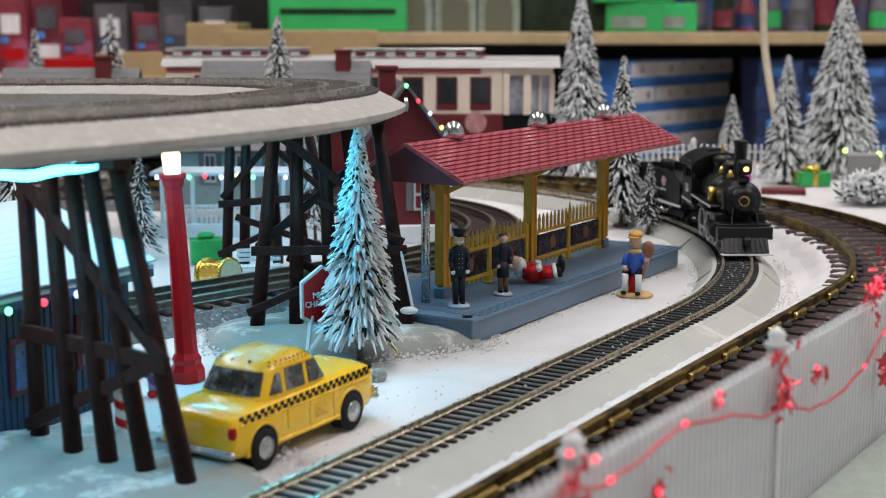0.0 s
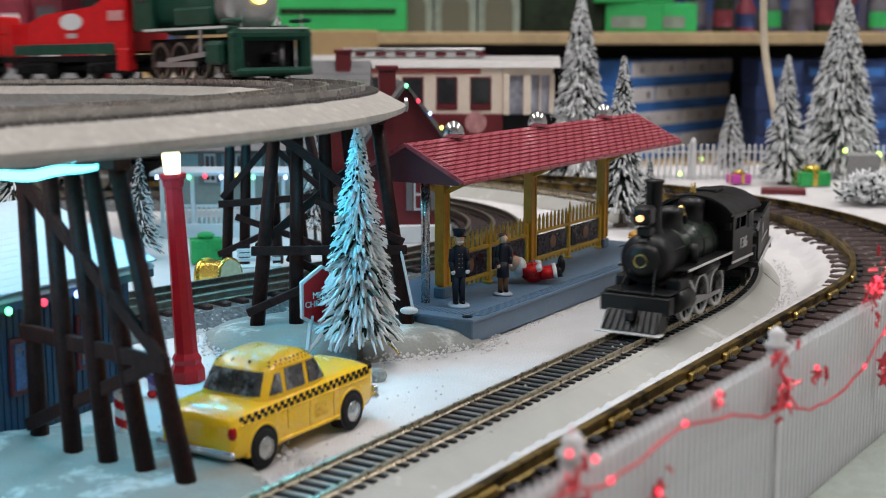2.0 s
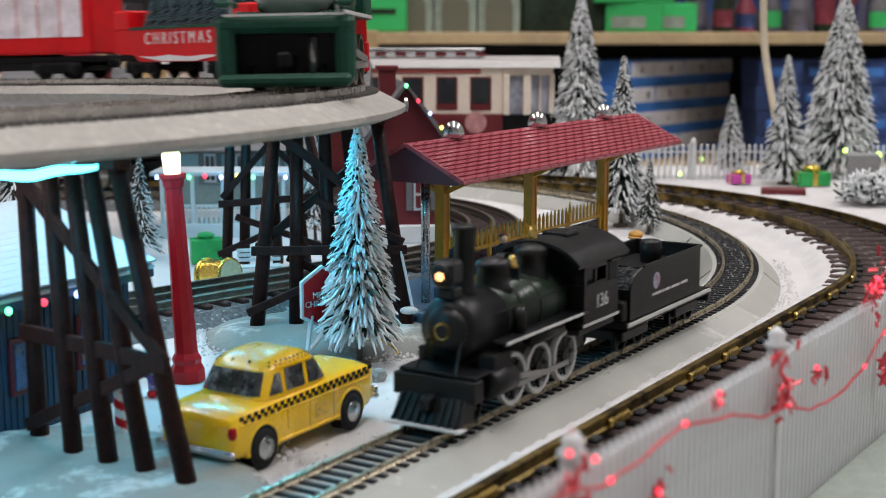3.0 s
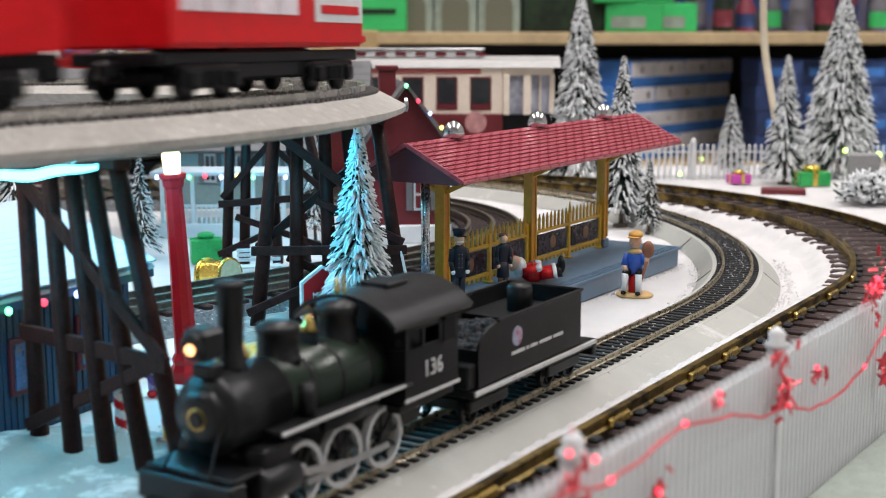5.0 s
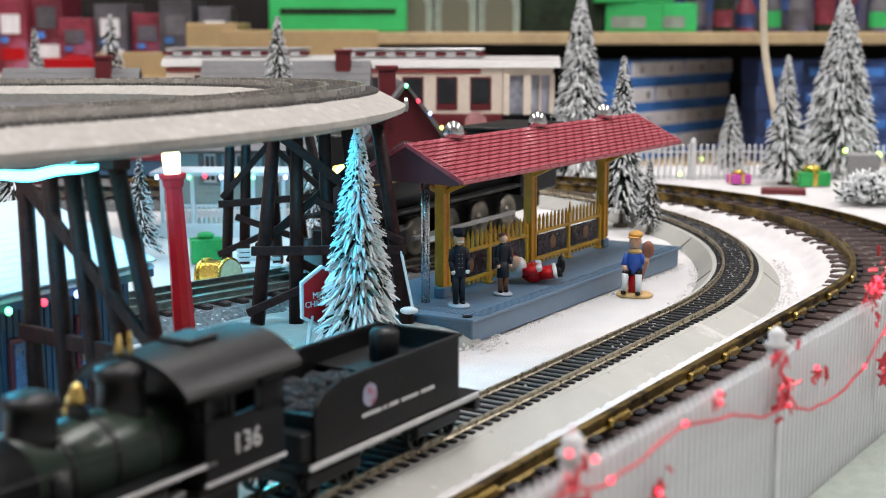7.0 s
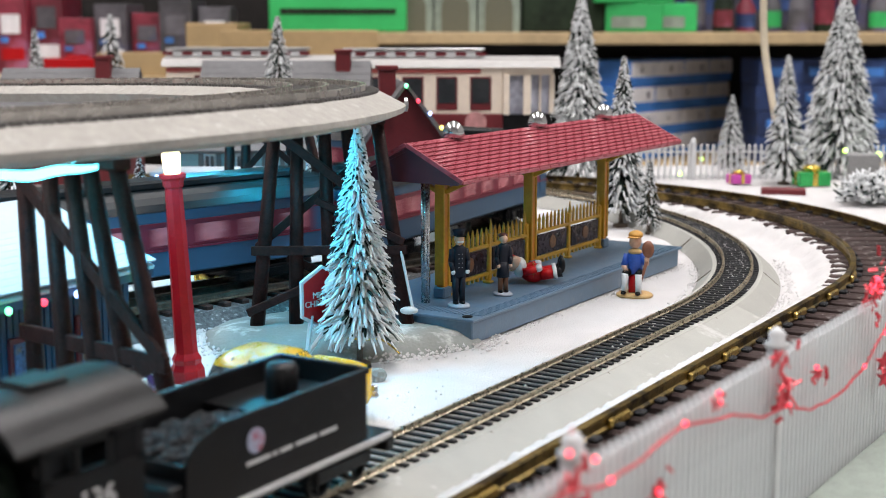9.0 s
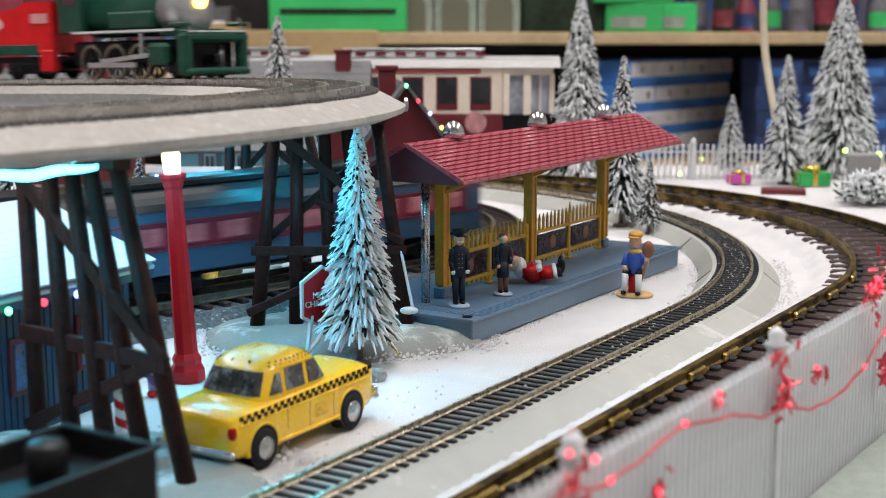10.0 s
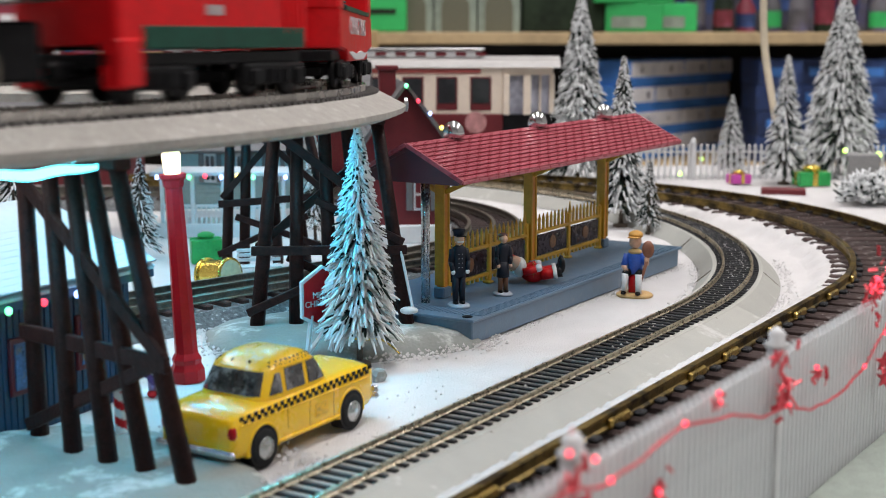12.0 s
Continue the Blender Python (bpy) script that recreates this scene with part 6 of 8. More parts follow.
    for x in (0.046,):
        bogie(t, x, 0.0125, 0.0056, 0.014)
    return t


def red_body(name, label, L, H, wall=0.0016):
    t = thing(name, label, "toy railway car")
    part("frame", box(bmesh.new(), (0, 0, 0.0125), (L, 0.0300, 0.0040), bevel=0.0005), BLACK, t)
    for x in (-L * 0.31, L * 0.31):
        bogie(t, x)
    for x in (-L / 2 - 0.003, L / 2 + 0.003):
        part("coupler", box(bmesh.new(), (x, 0, 0.0095), (0.0080, 0.0050, 0.0056), bevel=0.0012), BLACK, t)
    return t


def red_tender():
    L = 0.100
    t = red_body("red_tender", "bright red toy tender with a white oval print and green sill", L, 0.05)
    out = [(-L / 2, 0.0165), (L / 2, 0.0165), (L / 2, 0.0480), (L * 0.30, 0.0480), (L * 0.22, 0.0440), (-L * 0.20, 0.0400), (-L * 0.34, 0.0350), (-L / 2, 0.0350)]
    b = part("body", prism(bmesh.new(), out, -0.0180, 0.0180, bevel=0.0008), RED_CAR, t)
    part("sill", box(bmesh.new(), (-0.004, 0, 0.0185), (L * 0.86, 0.0372, 0.0066), bevel=0.0004), GREEN_LOCO, t, "dark green sill")
    for y in (-1, 1):
        part("oval_print", lathe(bmesh.new(), [(0.0092, 0), (0.0092, 0.0004), (0.0080, 0.0005)], 24, pose(0.004, y * 0.0180, 0.0350, 90 if y < 0 else -90) @ Matrix.Diagonal((1, 0.56, 1, 1))), WHITE, b, "white oval print")
        part("print_bar", box(bmesh.new(), (0.004, y * 0.0181, 0.0266), (0.0090, 0.0004, 0.0030)), mat("grey_print", (0.35, 0.30, 0.30), 0.5), b)
        part("end_step", box(bmesh.new(), (L / 2 - 0.005, y * 0.0150, 0.0115), (0.0100, 0.0080, 0.0140), bevel=0.0010), RED_CAR, t)
        part("tail_panel", box(bmesh.new(), (L / 2 - 0.009, y * 0.0186, 0.0380), (0.0120, 0.0008, 0.0060)), mat("pale_print", (0.55, 0.25, 0.25), 0.5), b)
        for k in range(5):
            part("rivet_strip", box(bmesh.new(), (-L / 2 + 0.003 + k * 0.0030, y * 0.0183, 0.0270), (0.0006, 0.0006, 0.0140)), RED_CAR, b)
    return t


def red_gondola():
    L = 0.150
    t = red_body("red_gondola", "bright red toy gondola loaded with small dark trees", L, 0.03)
    out = [(-L / 2, 0.0150), (-L * 0.34, 0.0140), (-L * 0.30, 0.0100), (L * 0.30, 0.0100), (L * 0.34, 0.0140), (L / 2, 0.0150), (L / 2, 0.0290), (-L / 2, 0.0290)]
    b = part("body", prism(bmesh.new(), out, -0.0180, 0.0180, bevel=0.0006), RED_CAR, t)
    for x in (-L / 2 + 0.009, L / 2 - 0.009):
        part("end_wall", box(bmesh.new(), (x, 0, 0.0345), (0.0180, 0.0360, 0.0120), bevel=0.0010), RED_CAR, t)
    for y in (-1, 1):
        letters("side_lettering", "C H R I S T M A S", 0.0098, WHITE, b, pose(0.0, y * 0.0182, 0.0232, 90, 0, 0 if y < 0 else 180), label="white spaced capital print")
        part("snow_print", prism(bmesh.new(), [(-0.045, 0.0135), (-0.020, 0.0105), (0.020, 0.0105), (0.045, 0.0135), (0.030, 0.0138), (0.012, 0.0128), (-0.010, 0.0140), (-0.028, 0.0130)], y * 0.0183 - 0.0002, y * 0.0183 + 0.0002), WHITE, b, "white drift print")
        part("sill_line", box(bmesh.new(), (0, y * 0.0182, 0.0296), (L * 0.72, 0.0010, 0.0016)), GREEN_LOCO, b)
    rnd = random.Random(6)
    for k in range(9):
        x = -L * 0.34 + L * 0.68 * k / 8
        bm = bmesh.new()
        for q in range(110):
            f = q / 110
            a = q * 2.4
            rr = 0.0085 * (1 - f) + 0.001
            c = Vector((x, 0, 0.0300 + 0.028 * f))
            rod(bm, c, c + Vector((math.cos(a) * rr, math.sin(a) * rr * 1.3, -0.003)), 0.0007, 0.0004, 4)
        part("load_tree", bm, mat("blue_green_bristle", (0.030, 0.075, 0.090), 0.7, 0, 0.4, 300, 0.2), t, "small dark blue-green bristle tree")
    return t


def red_caboose():
    L = 0.145
    t = red_body("red_caboose", "bright red toy car with white side panels", L, 0.06)
    out = [(-L / 2, 0.0155), (L / 2, 0.0155), (L / 2, 0.0580), (-L / 2, 0.0580)]
    b = part("body", prism(bmesh.new(), out, -0.0180, 0.0180, bevel=0.0010), RED_CAR, t)
    part("roof", box(bmesh.new(), (0, 0, 0.0595), (L + 0.006, 0.0400, 0.0040), bevel=0.0012), RED_CAR, t)
    for y in (-1, 1):
        part("rear_panel", box(bmesh.new(), (-L / 2 + 0.0235, y * 0.0183, 0.0390), (0.0430, 0.0006, 0.0300), bevel=0.0002), WHITE, b, "white printed panel by the car's end")
        part("print_bar", box(bmesh.new(), (-L / 2 + 0.0235, y * 0.0187, 0.0285), (0.0340, 0.0006, 0.0030)), RED_CAR, b)
        part("under_truss", box(bmesh.new(), (0, y * 0.0120, 0.0105), (L * 0.42, 0.0040, 0.0100), bevel=0.0008), BLACK, t)
        for k in range(5):
            part("white_panel", box(bmesh.new(), (-0.006 + k * 0.0160, y * 0.0183, 0.0405), (0.0150, 0.0006, 0.0290), bevel=0.0002), mat("white_panel_print", (0.68, 0.62, 0.66), 0.45, 0, 0.2, 60, 0, stain=(0.55, 0.30, 0.36), amount=0.15), b, "white printed side panel")
        part("sill_line", box(bmesh.new(), (0, y * 0.0184, 0.0182), (L, 0.0008, 0.0024)), RED_CAR, b)
    ep = part("end_panel", box(bmesh.new(), (-L / 2 - 0.0004, 0, 0.0350), (0.0008, 0.0290, 0.0290), bevel=0.0002), mat("white_end_print", (0.72, 0.70, 0.72), 0.4), b, "white printed end panel")
    part("print_bar", box(bmesh.new(), (-L / 2 - 0.0010, 0, 0.0262), (0.0006, 0.0180, 0.0034)), RED_CAR, ep)
    return t


GREEN = green_loco()
LOOP_TRAIN = [(GREEN, 0.0, 0.045), (red_tender(), 0.124, 0.030), (red_gondola(), 0.266, 0.046), (red_caboose(), 0.440, 0.045)]

# ---- passenger train of the middle track ----


def dark_loco(L, name, label):
    t = thing(name, label, "locomotive")
    part("boiler", lathe(bmesh.new(), [(0.0160, -L * 0.28), (0.0160, L * 0.36), (0.0145, L * 0.38), (0.0040, L * 0.39)], 24, pose(0, 0, 0.038, 0, 90, 0)), SATIN_BLACK, t, "black boiler", smooth=True)
    cab = part("cab", box(bmesh.new(), (-L * 0.36, 0, 0.0400), (L * 0.20, 0.0400, 0.0400), bevel=0.0010), SATIN_BLACK, t)
    part("cab_roof", box(bmesh.new(), (-L * 0.37, 0, 0.0612), (L * 0.25, 0.0430, 0.0030), bevel=0.0010), SATIN_BLACK, cab)
    for y in (-1, 1):
        part("cab_window", box(bmesh.new(), (-L * 0.36, y * 0.0202, 0.0480), (L * 0.10, 0.0006, 0.0110)), GLASS_DARK, cab)
        part("running_board", box(bmesh.new(), (0.02, y * 0.0165, 0.0270), (L * 0.66, 0.0080, 0.0018), bevel=0.0003), SATIN_BLACK, t)
        part("handrail", rod(bmesh.new(), (-L * 0.24, y * 0.0165, 0.0440), (L * 0.36, y * 0.0165, 0.0440), 0.0005, n=6), BRASS, t)
        part("rod", beam(bmesh.new(), (-L * 0.22, y * 0.0200, 0.0110), (L * 0.24, y * 0.0200, 0.0120), 0.0012, 0.0026), GREY_METAL, t, "bare steel rod")
        part("cylinder", box(bmesh.new(), (L * 0.30, y * 0.0175, 0.0140), (0.0200, 0.0080, 0.0130), bevel=0.0022), SATIN_BLACK, t)
        for x in (-L * 0.22, -L * 0.08, L * 0.06, L * 0.20):
            part("driving_wheel", lathe(bmesh.new(), [(0.0112, -0.0014), (0.0112, 0.0014), (0.0095, 0.0015), (0.0090, 0.0008), (0.0030, 0.0008), (0.0030, 0.0016)], 20, pose(x, y * 0.0145, 0.0112, -90 * y)), RAIL_DARK, t, smooth=True)
    part("frame", box(bmesh.new(), (0, 0, 0.0150), (L * 0.9, 0.0180, 0.0160), bevel=0.0010), BLACK, t)
    part("smokestack", lathe(bmesh.new(), [(0.0060, 0.052), (0.0052, 0.058), (0.0060, 0.064)], 14, pose(L * 0.30, 0, 0)), BLACK, t, smooth=True)
    for x in (L * 0.14, -L * 0.04):
        part("dome", lathe(bmesh.new(), [(0.0075, 0.051), (0.0070, 0.058), (0.0020, 0.0615)], 16, pose(x, 0, 0)), SATIN_BLACK, t, smooth=True)
    part("pilot", prism(bmesh.new(), [(L * 0.40, 0.0160), (L * 0.42, 0.0160), (L * 0.49, 0.0022), (L * 0.40, 0.0022)], -0.0170, 0.0170), SATIN_BLACK, t, "slatted pilot")
    part("headlight", lathe(bmesh.new(), [(0.0044, 0), (0.0046, 0.006), (0.0036, 0.0064)], 14, pose(L * 0.37, 0, 0.050, 0, 90, 0)), YELLOW_GLOW, t, smooth=True)
    return t


def dark_tender(L):
    t = thing("dark_tender", "black coal tender behind the passenger locomotive", "tender")
    part("tank", box(bmesh.new(), (0, 0, 0.0300), (L * 0.94, 0.0380, 0.0300), bevel=0.0012), SATIN_BLACK, t)
    part("coal", ball(bmesh.new(), (L * 0.1, 0, 0.0440), 0.016, (L * 18, 1.0, 0.45), 16, 8), COAL, t)
    part("frame", box(bmesh.new(), (0, 0, 0.0128), (L, 0.0320, 0.0040), bevel=0.0005), BLACK, t)
    for x in (-L * 0.30, L * 0.30):
        bogie(t, x, 0.0135, 0.0055, 0.034)
    return t


def coach(L, group):
    t = thing("passenger_coach", "blue toy passenger coach with a maroon window band and dark roof", "toy railway car", group=group)
    part("lower_side", box(bmesh.new(), (0, 0, 0.0185), (L, 0.0400, 0.0120), bevel=0.0008), COACH_BLUE, t, "blue lower side with lining")
    part("window_band", box(bmesh.new(), (0, 0, 0.0306), (L - 0.002, 0.0396, 0.0124), bevel=0.0004), COACH_RED, t, "maroon window band")
    part("letter_board", box(bmesh.new(), (0, 0, 0.0398), (L, 0.0404, 0.0062), bevel=0.0008), COACH_BLUE, t, "blue letter board")
    arc = [(0.0215 * math.sin(math.radians(a)) / math.sin(math.radians(70)), 0.0426 + 0.0092 * (math.cos(math.radians(a)) - math.cos(math.radians(70))) / (1 - math.cos(math.radians(70)))) for a in range(-70, 71, 14)]
    part("roof", prism(bmesh.new(), arc, -L / 2, L / 2, pose(0, 0, 0, 0, 0, 90)), COACH_ROOF, t, "glossy dark roof")
    part("clerestory", box(bmesh.new(), (0, 0, 0.0528), (L * 0.92, 0.0170, 0.0044), bevel=0.0012), COACH_ROOF, t)
    for y in (-1, 1):
        n = 9
        for k in range(n):
            x = -L * 0.40 + L * 0.80 * k / (n - 1)
            w = part("window", box(bmesh.new(), (x, y * 0.0199, 0.0308), (L * 0.062, 0.0006, 0.0082), bevel=0.0002), PINK_PANE, t, "pale lit window")
            part("sill", box(bmesh.new(), (x, y * 0.0203, 0.0262), (L * 0.070, 0.0008, 0.0008)), COACH_RED, w)
        for z in (0.0244, 0.0369):
            part("lining", box(bmesh.new(), (0, y * 0.0203, z), (L, 0.0006, 0.0008)), COACH_RED, t)
        for x in (-L * 0.47, L * 0.47):
            part("vestibule_door", box(bmesh.new(), (x, y * 0.0201, 0.0290), (L * 0.04, 0.0006, 0.0260)), COACH_BLUE, t)
    part("under_frame", box(bmesh.new(), (0, 0, 0.0112), (L * 0.96, 0.0280, 0.0030), bevel=0.0004), BLACK, t)
    part("battery_box", box(bmesh.new(), (0, -0.0120, 0.0068), (L * 0.18, 0.0060, 0.0066), bevel=0.0006), GREY_METAL, t)
    for x in (-L * 0.34, L * 0.34):
        bogie(t, x, 0.0135, 0.0052, 0.040)
    return t


COACH_L = 0.244
DARK = dark_loco(0.276, "passenger_locomotive", "black toy steam locomotive hauling blue coaches")
FIRST = coach(COACH_L, "passenger coaches")
# each with the distance of its middle behind the locomotive's nose
MID_TRAIN = [(DARK, 0.140, 0.075), (dark_tender(0.200), 0.388, 0.060), (FIRST, 0.642, 0.083), (copy_thing(FIRST, Matrix()), 0.894, 0.083), (copy_thing(FIRST, Matrix()), 1.146, 0.083)]

# ---- houses of the village ----


def house(name, label, at, rz, L, D, wall_h, roof_h, wall_mat, roof_mat, windows=(), over=0.006, chimney=None, lights=(), base_mat=None, shingles=0, eave_lights=0):
    """A gabled house: ridge along its x axis, front towards -y. windows: (face, along, up, w, h) with face f(ront) or e(nd)."""
    t = thing(name, label, "toy house", pose(*at, 0, 0, rz))
    w = part("wall", prism(bmesh.new(), [(-D / 2, -0.001), (D / 2, -0.001), (D / 2, wall_h), (0, wall_h + roof_h * 0.96), (-D / 2, wall_h)], -L / 2, L / 2, pose(0, 0, 0, 0, 0, 90) @ Matrix.Diagonal((1, 1, 1, 1))), wall_mat, t, "clapboard wall")
    n = int(wall_h / 0.0032)
    for k in range(n):
        for face in (-1, 1):
            part("clapboard", box(bmesh.new(), (0, face * (D / 2 + 0.0002), 0.0032 * (k + 0.5)), (L, 0.0006, 0.0027), bevel=0.0001), wall_mat, w)
    if base_mat:
        part("foundation", box(bmesh.new(), (0, 0, 0.005), (L + 0.006, D + 0.006, 0.012), bevel=0.0008), base_mat, t)
    slope = math.hypot(D / 2 + over, roof_h * (1 + over / (D / 2)))
    ang = math.degrees(math.atan2(roof_h, D / 2))
    for side in (-1, 1):
        m = pose(0, side * (D / 4 + over / 2), wall_h + roof_h / 2 - roof_h * over / D + 0.0012, -side * ang)
        r = part("roof", box(bmesh.new(), (0, 0, 0), (L + over * 2, slope, 0.0018), m, 0.0003), roof_mat, t, "roof slope")
        if shingles:
            for k in range(shingles):
                part("shingle_course", box(bmesh.new(), (0, side * (slope / 2 - slope * (k + 0.5) / shingles), 0.0013), (L + over * 2, slope / shingles * 0.94, 0.0008), m @ pose(0, 0, 0, side * 1.6)), roof_mat, r)
    if chimney:
        c = part("chimney", box(bmesh.new(), (chimney[0], chimney[1], wall_h + roof_h * 0.8 + 0.006), (0.013, 0.011, 0.022), bevel=0.0006), RED_DARK, t, "red brick chimney")
        part("chimney_cap", box(bmesh.new(), (chimney[0], chimney[1], wall_h + roof_h * 0.8 + 0.018), (0.016, 0.014, 0.003), bevel=0.0005), RED_DARK, c)
    for face, a, z, ww, hh, trim, glow in windows:
        win = bmesh.new()
        rot, off = (0, (a, -D / 2 - 0.0012)) if face == "f" else ((90, (L / 2 + 0.0012, a)) if face == "e" else (-90, (-L / 2 - 0.0012, a)))
        m = pose(off[0], off[1], z, 0, 0, rot)
        box(win, (0, 0, 0), (ww, 0.0016, hh), m, 0.0002)
        o = part("window", win, trim, t, "framed window")
        for sx in (-1, 1):
            for sz in (-1, 1):
                part("pane", box(bmesh.new(), (sx * ww * 0.22, -0.0008, sz * hh * 0.23), (ww * 0.34, 0.0008, hh * 0.38), m), glow, o)
            part("shutter", box(bmesh.new(), (sx * (ww * 0.5 + ww * 0.28), -0.0002, 0), (ww * 0.42, 0.0012, hh), m, 0.0002), SLATE, o)
    for (x, y, z, g) in lights:
        bulb((x, y, z), g, parent=t, r=0.0012)
    if eave_lights:
        cols = [GREEN_GLOW, RED_GLOW, BLUE_GLOW, YELLOW_GLOW]
        for k in range(eave_lights):
            bulb((-L / 2 + L * (k + 0.5) / eave_lights, -D / 2 - over - 0.001, wall_h - roof_h * over / (D / 2) - 0.001), cols[k % 4], parent=t, r=0.0014)
    return t


def blue_cottage():
    """A lean-to cottage: its eave towards the track, its long roof rising away."""
    t = thing("blue_cottage", "deep blue cottage with a long pale icy roof and coloured lights", "toy house", pose(-0.1350, 0.4580, 0, 0, 0, 62))
    L, D, z0, z1 = 0.096, 0.050, 0.0480, 0.0700
    w = part("wall", prism(bmesh.new(), [(0.004, -0.001), (D, -0.001), (D, z1 - 0.0008), (0.004, z0 + 0.0004)], -L / 2 + 0.004, L / 2 - 0.004, pose(0, 0, 0, 0, 0, 90)), WALL_BLUE, t, "deep blue wall")
    for k in range(30):
        part("wall_plank", box(bmesh.new(), (-L / 2 + 0.0055 + k * 0.0029, 0.0036, 0.0230), (0.0024, 0.0008, 0.046), bevel=0.0002), WALL_BLUE, w)
    ang = math.degrees(math.atan2(z1 - z0, D + 0.004))
    m = pose(0, (D - 0.002) / 2, (z0 + z1) / 2 + 0.001, ang)
    slope = math.hypot(D + 0.006, z1 - z0)
    r = part("roof", box(bmesh.new(), (0, 0, 0), (L + 0.004, slope, 0.0018), m, 0.0003), ROOF_ICE, t, "pale icy roof slope")
    for k in range(14):
        part("shingle_course", box(bmesh.new(), (0, slope / 2 - slope * (k + 0.5) / 14, 0.0012), (L + 0.004, slope / 14 * 0.95, 0.0007), m @ pose(0, 0, 0, -3)), ROOF_ICE, r)
    part("fascia", box(bmesh.new(), (0, -0.0030, z0 - 0.0012), (L + 0.004, 0.0012, 0.0036), bevel=0.0003), WALL_BLUE, t)
    for x, z, mm in ((0.020, 0.026, BLUE_GLOW), (-0.012, 0.024, GREEN_GLOW)):
        o = part("window", box(bmesh.new(), (x, 0.0026, z), (0.012, 0.0016, 0.020), bevel=0.0002), RED_DARK, t, "dark framed window")
        part("pane", box(bmesh.new(), (x, 0.0016, z), (0.009, 0.0008, 0.016)), mat("dim_window_picture", (0.05, 0.09, 0.20), 0.3, 0, 0.6, 200, 0, stain=(0.20, 0.12, 0.03), amount=0.3), o, "dim coloured window picture")
    cols = [BLUE_GLOW, YELLOW_GLOW, GREEN_GLOW, RED_GLOW]
    for k in range(6):
        bulb((-L / 2 + 0.008 + 0.0160 * k, -0.0045, z0 - 0.0024), cols[(k + 1) % 4], parent=t, r=0.0012)


blue_cottage()
house("red_house", "barn red house with grey roof, white windows and coloured lights", (-0.0280, 0.905, 0), 96, 0.080, 0.052, 0.0640, 0.036, RED_DARK, SLATE,
      windows=(("w", -0.0100, 0.031, 0.0100, 0.021, WHITE, RED_DARK),), chimney=(-0.012, 0.010), base_mat=WHITE, shingles=10,
      lights=((-0.047, 0.0, 0.1005, GREEN_GLOW), (-0.047, -0.0075, 0.0910, RED_GLOW), (-0.047, -0.0150, 0.0830, BLUE_GLOW), (-0.047, -0.0225, 0.0740, YELLOW_GLOW), (-0.047, -0.0310, 0.0660, GREEN_GLOW), (-0.047, 0.0090, 0.0850, YELLOW_GLOW), (-0.047, 0.020, 0.070, RED_GLOW)))
house("long_house", "long dark red house with a grey roof behind the deck", (-0.1370, 1.200, 0), 0, 0.136, 0.070, 0.0660, 0.0400, RED_DARK, SLATE,
      windows=(("f", -0.030, 0.034, 0.012, 0.018, WHITE, GLASS_DARK), ("f", 0.010, 0.034, 0.012, 0.018, WHITE, GLASS_DARK)), chimney=(0.050, -0.004), shingles=8, eave_lights=5)
house("teal_house", "pale teal house with white trim in cyan light", (-0.1450, 0.965, 0), 2, 0.090, 0.045, 0.056, 0.024, WALL_TEAL, SLATE,
      windows=(("f", -0.018, 0.040, 0.008, 0.020, WHITE, GLASS_DARK), ("f", 0.004, 0.040, 0.008, 0.020, WHITE, GLASS_DARK), ("f", 0.026, 0.040, 0.008, 0.020, WHITE, GLASS_DARK)), shingles=6, base_mat=WHITE)
house("far_house", "red house with a grey roof at the back of the layout", (-0.3300, 1.215, 0), 0, 0.110, 0.060, 0.0660, 0.0330, RED_DARK, SLATE,
      windows=(("f", -0.03, 0.034, 0.012, 0.018, WHITE, GLASS_DARK), ("f", 0.03, 0.034, 0.012, 0.018, WHITE, GLASS_DARK)), chimney=(0.030, -0.006), shingles=8, eave_lights=5)


def porch():
    """White porch with posts, rail and lights before the teal house."""
    t = thing("white_porch", "white porch with balusters and coloured lights before the teal house", "porch", pose(-0.145, 0.900, 0))
    part("porch_floor", box(bmesh.new(), (0, 0, 0.004), (0.088, 0.030, 0.010), bevel=0.0006), WHITE, t)
    part("porch_roof", box(bmesh.new(), (0, 0, 0.0420), (0.094, 0.036, 0.0026), pose(0, 0, 0, 0), 0.0004), ROOF_ICE, t)
    for k in range(5):
        part("porch_post", box(bmesh.new(), (-0.040 + 0.020 * k, -0.013, 0.025), (0.0026, 0.0026, 0.034), bevel=0.0003), WHITE, t)
    part("hand_rail", box(bmesh.new(), (0, -0.013, 0.0205), (0.082, 0.0016, 0.0016)), WHITE, t)
    for k in range(26):
        part("baluster", box(bmesh.new(), (-0.040 + 0.0032 * k, -0.013, 0.0145), (0.0010, 0.0010, 0.0120)), WHITE, t)
    for k in range(9):
        bulb((-0.042 + 0.0105 * k, -0.0185, 0.0400 + 0.0008 * (k % 2)), (BLUE_GLOW, YELLOW_GLOW, GREEN_GLOW, RED_GLOW)[k % 4], parent=t, r=0.0014)


porch()


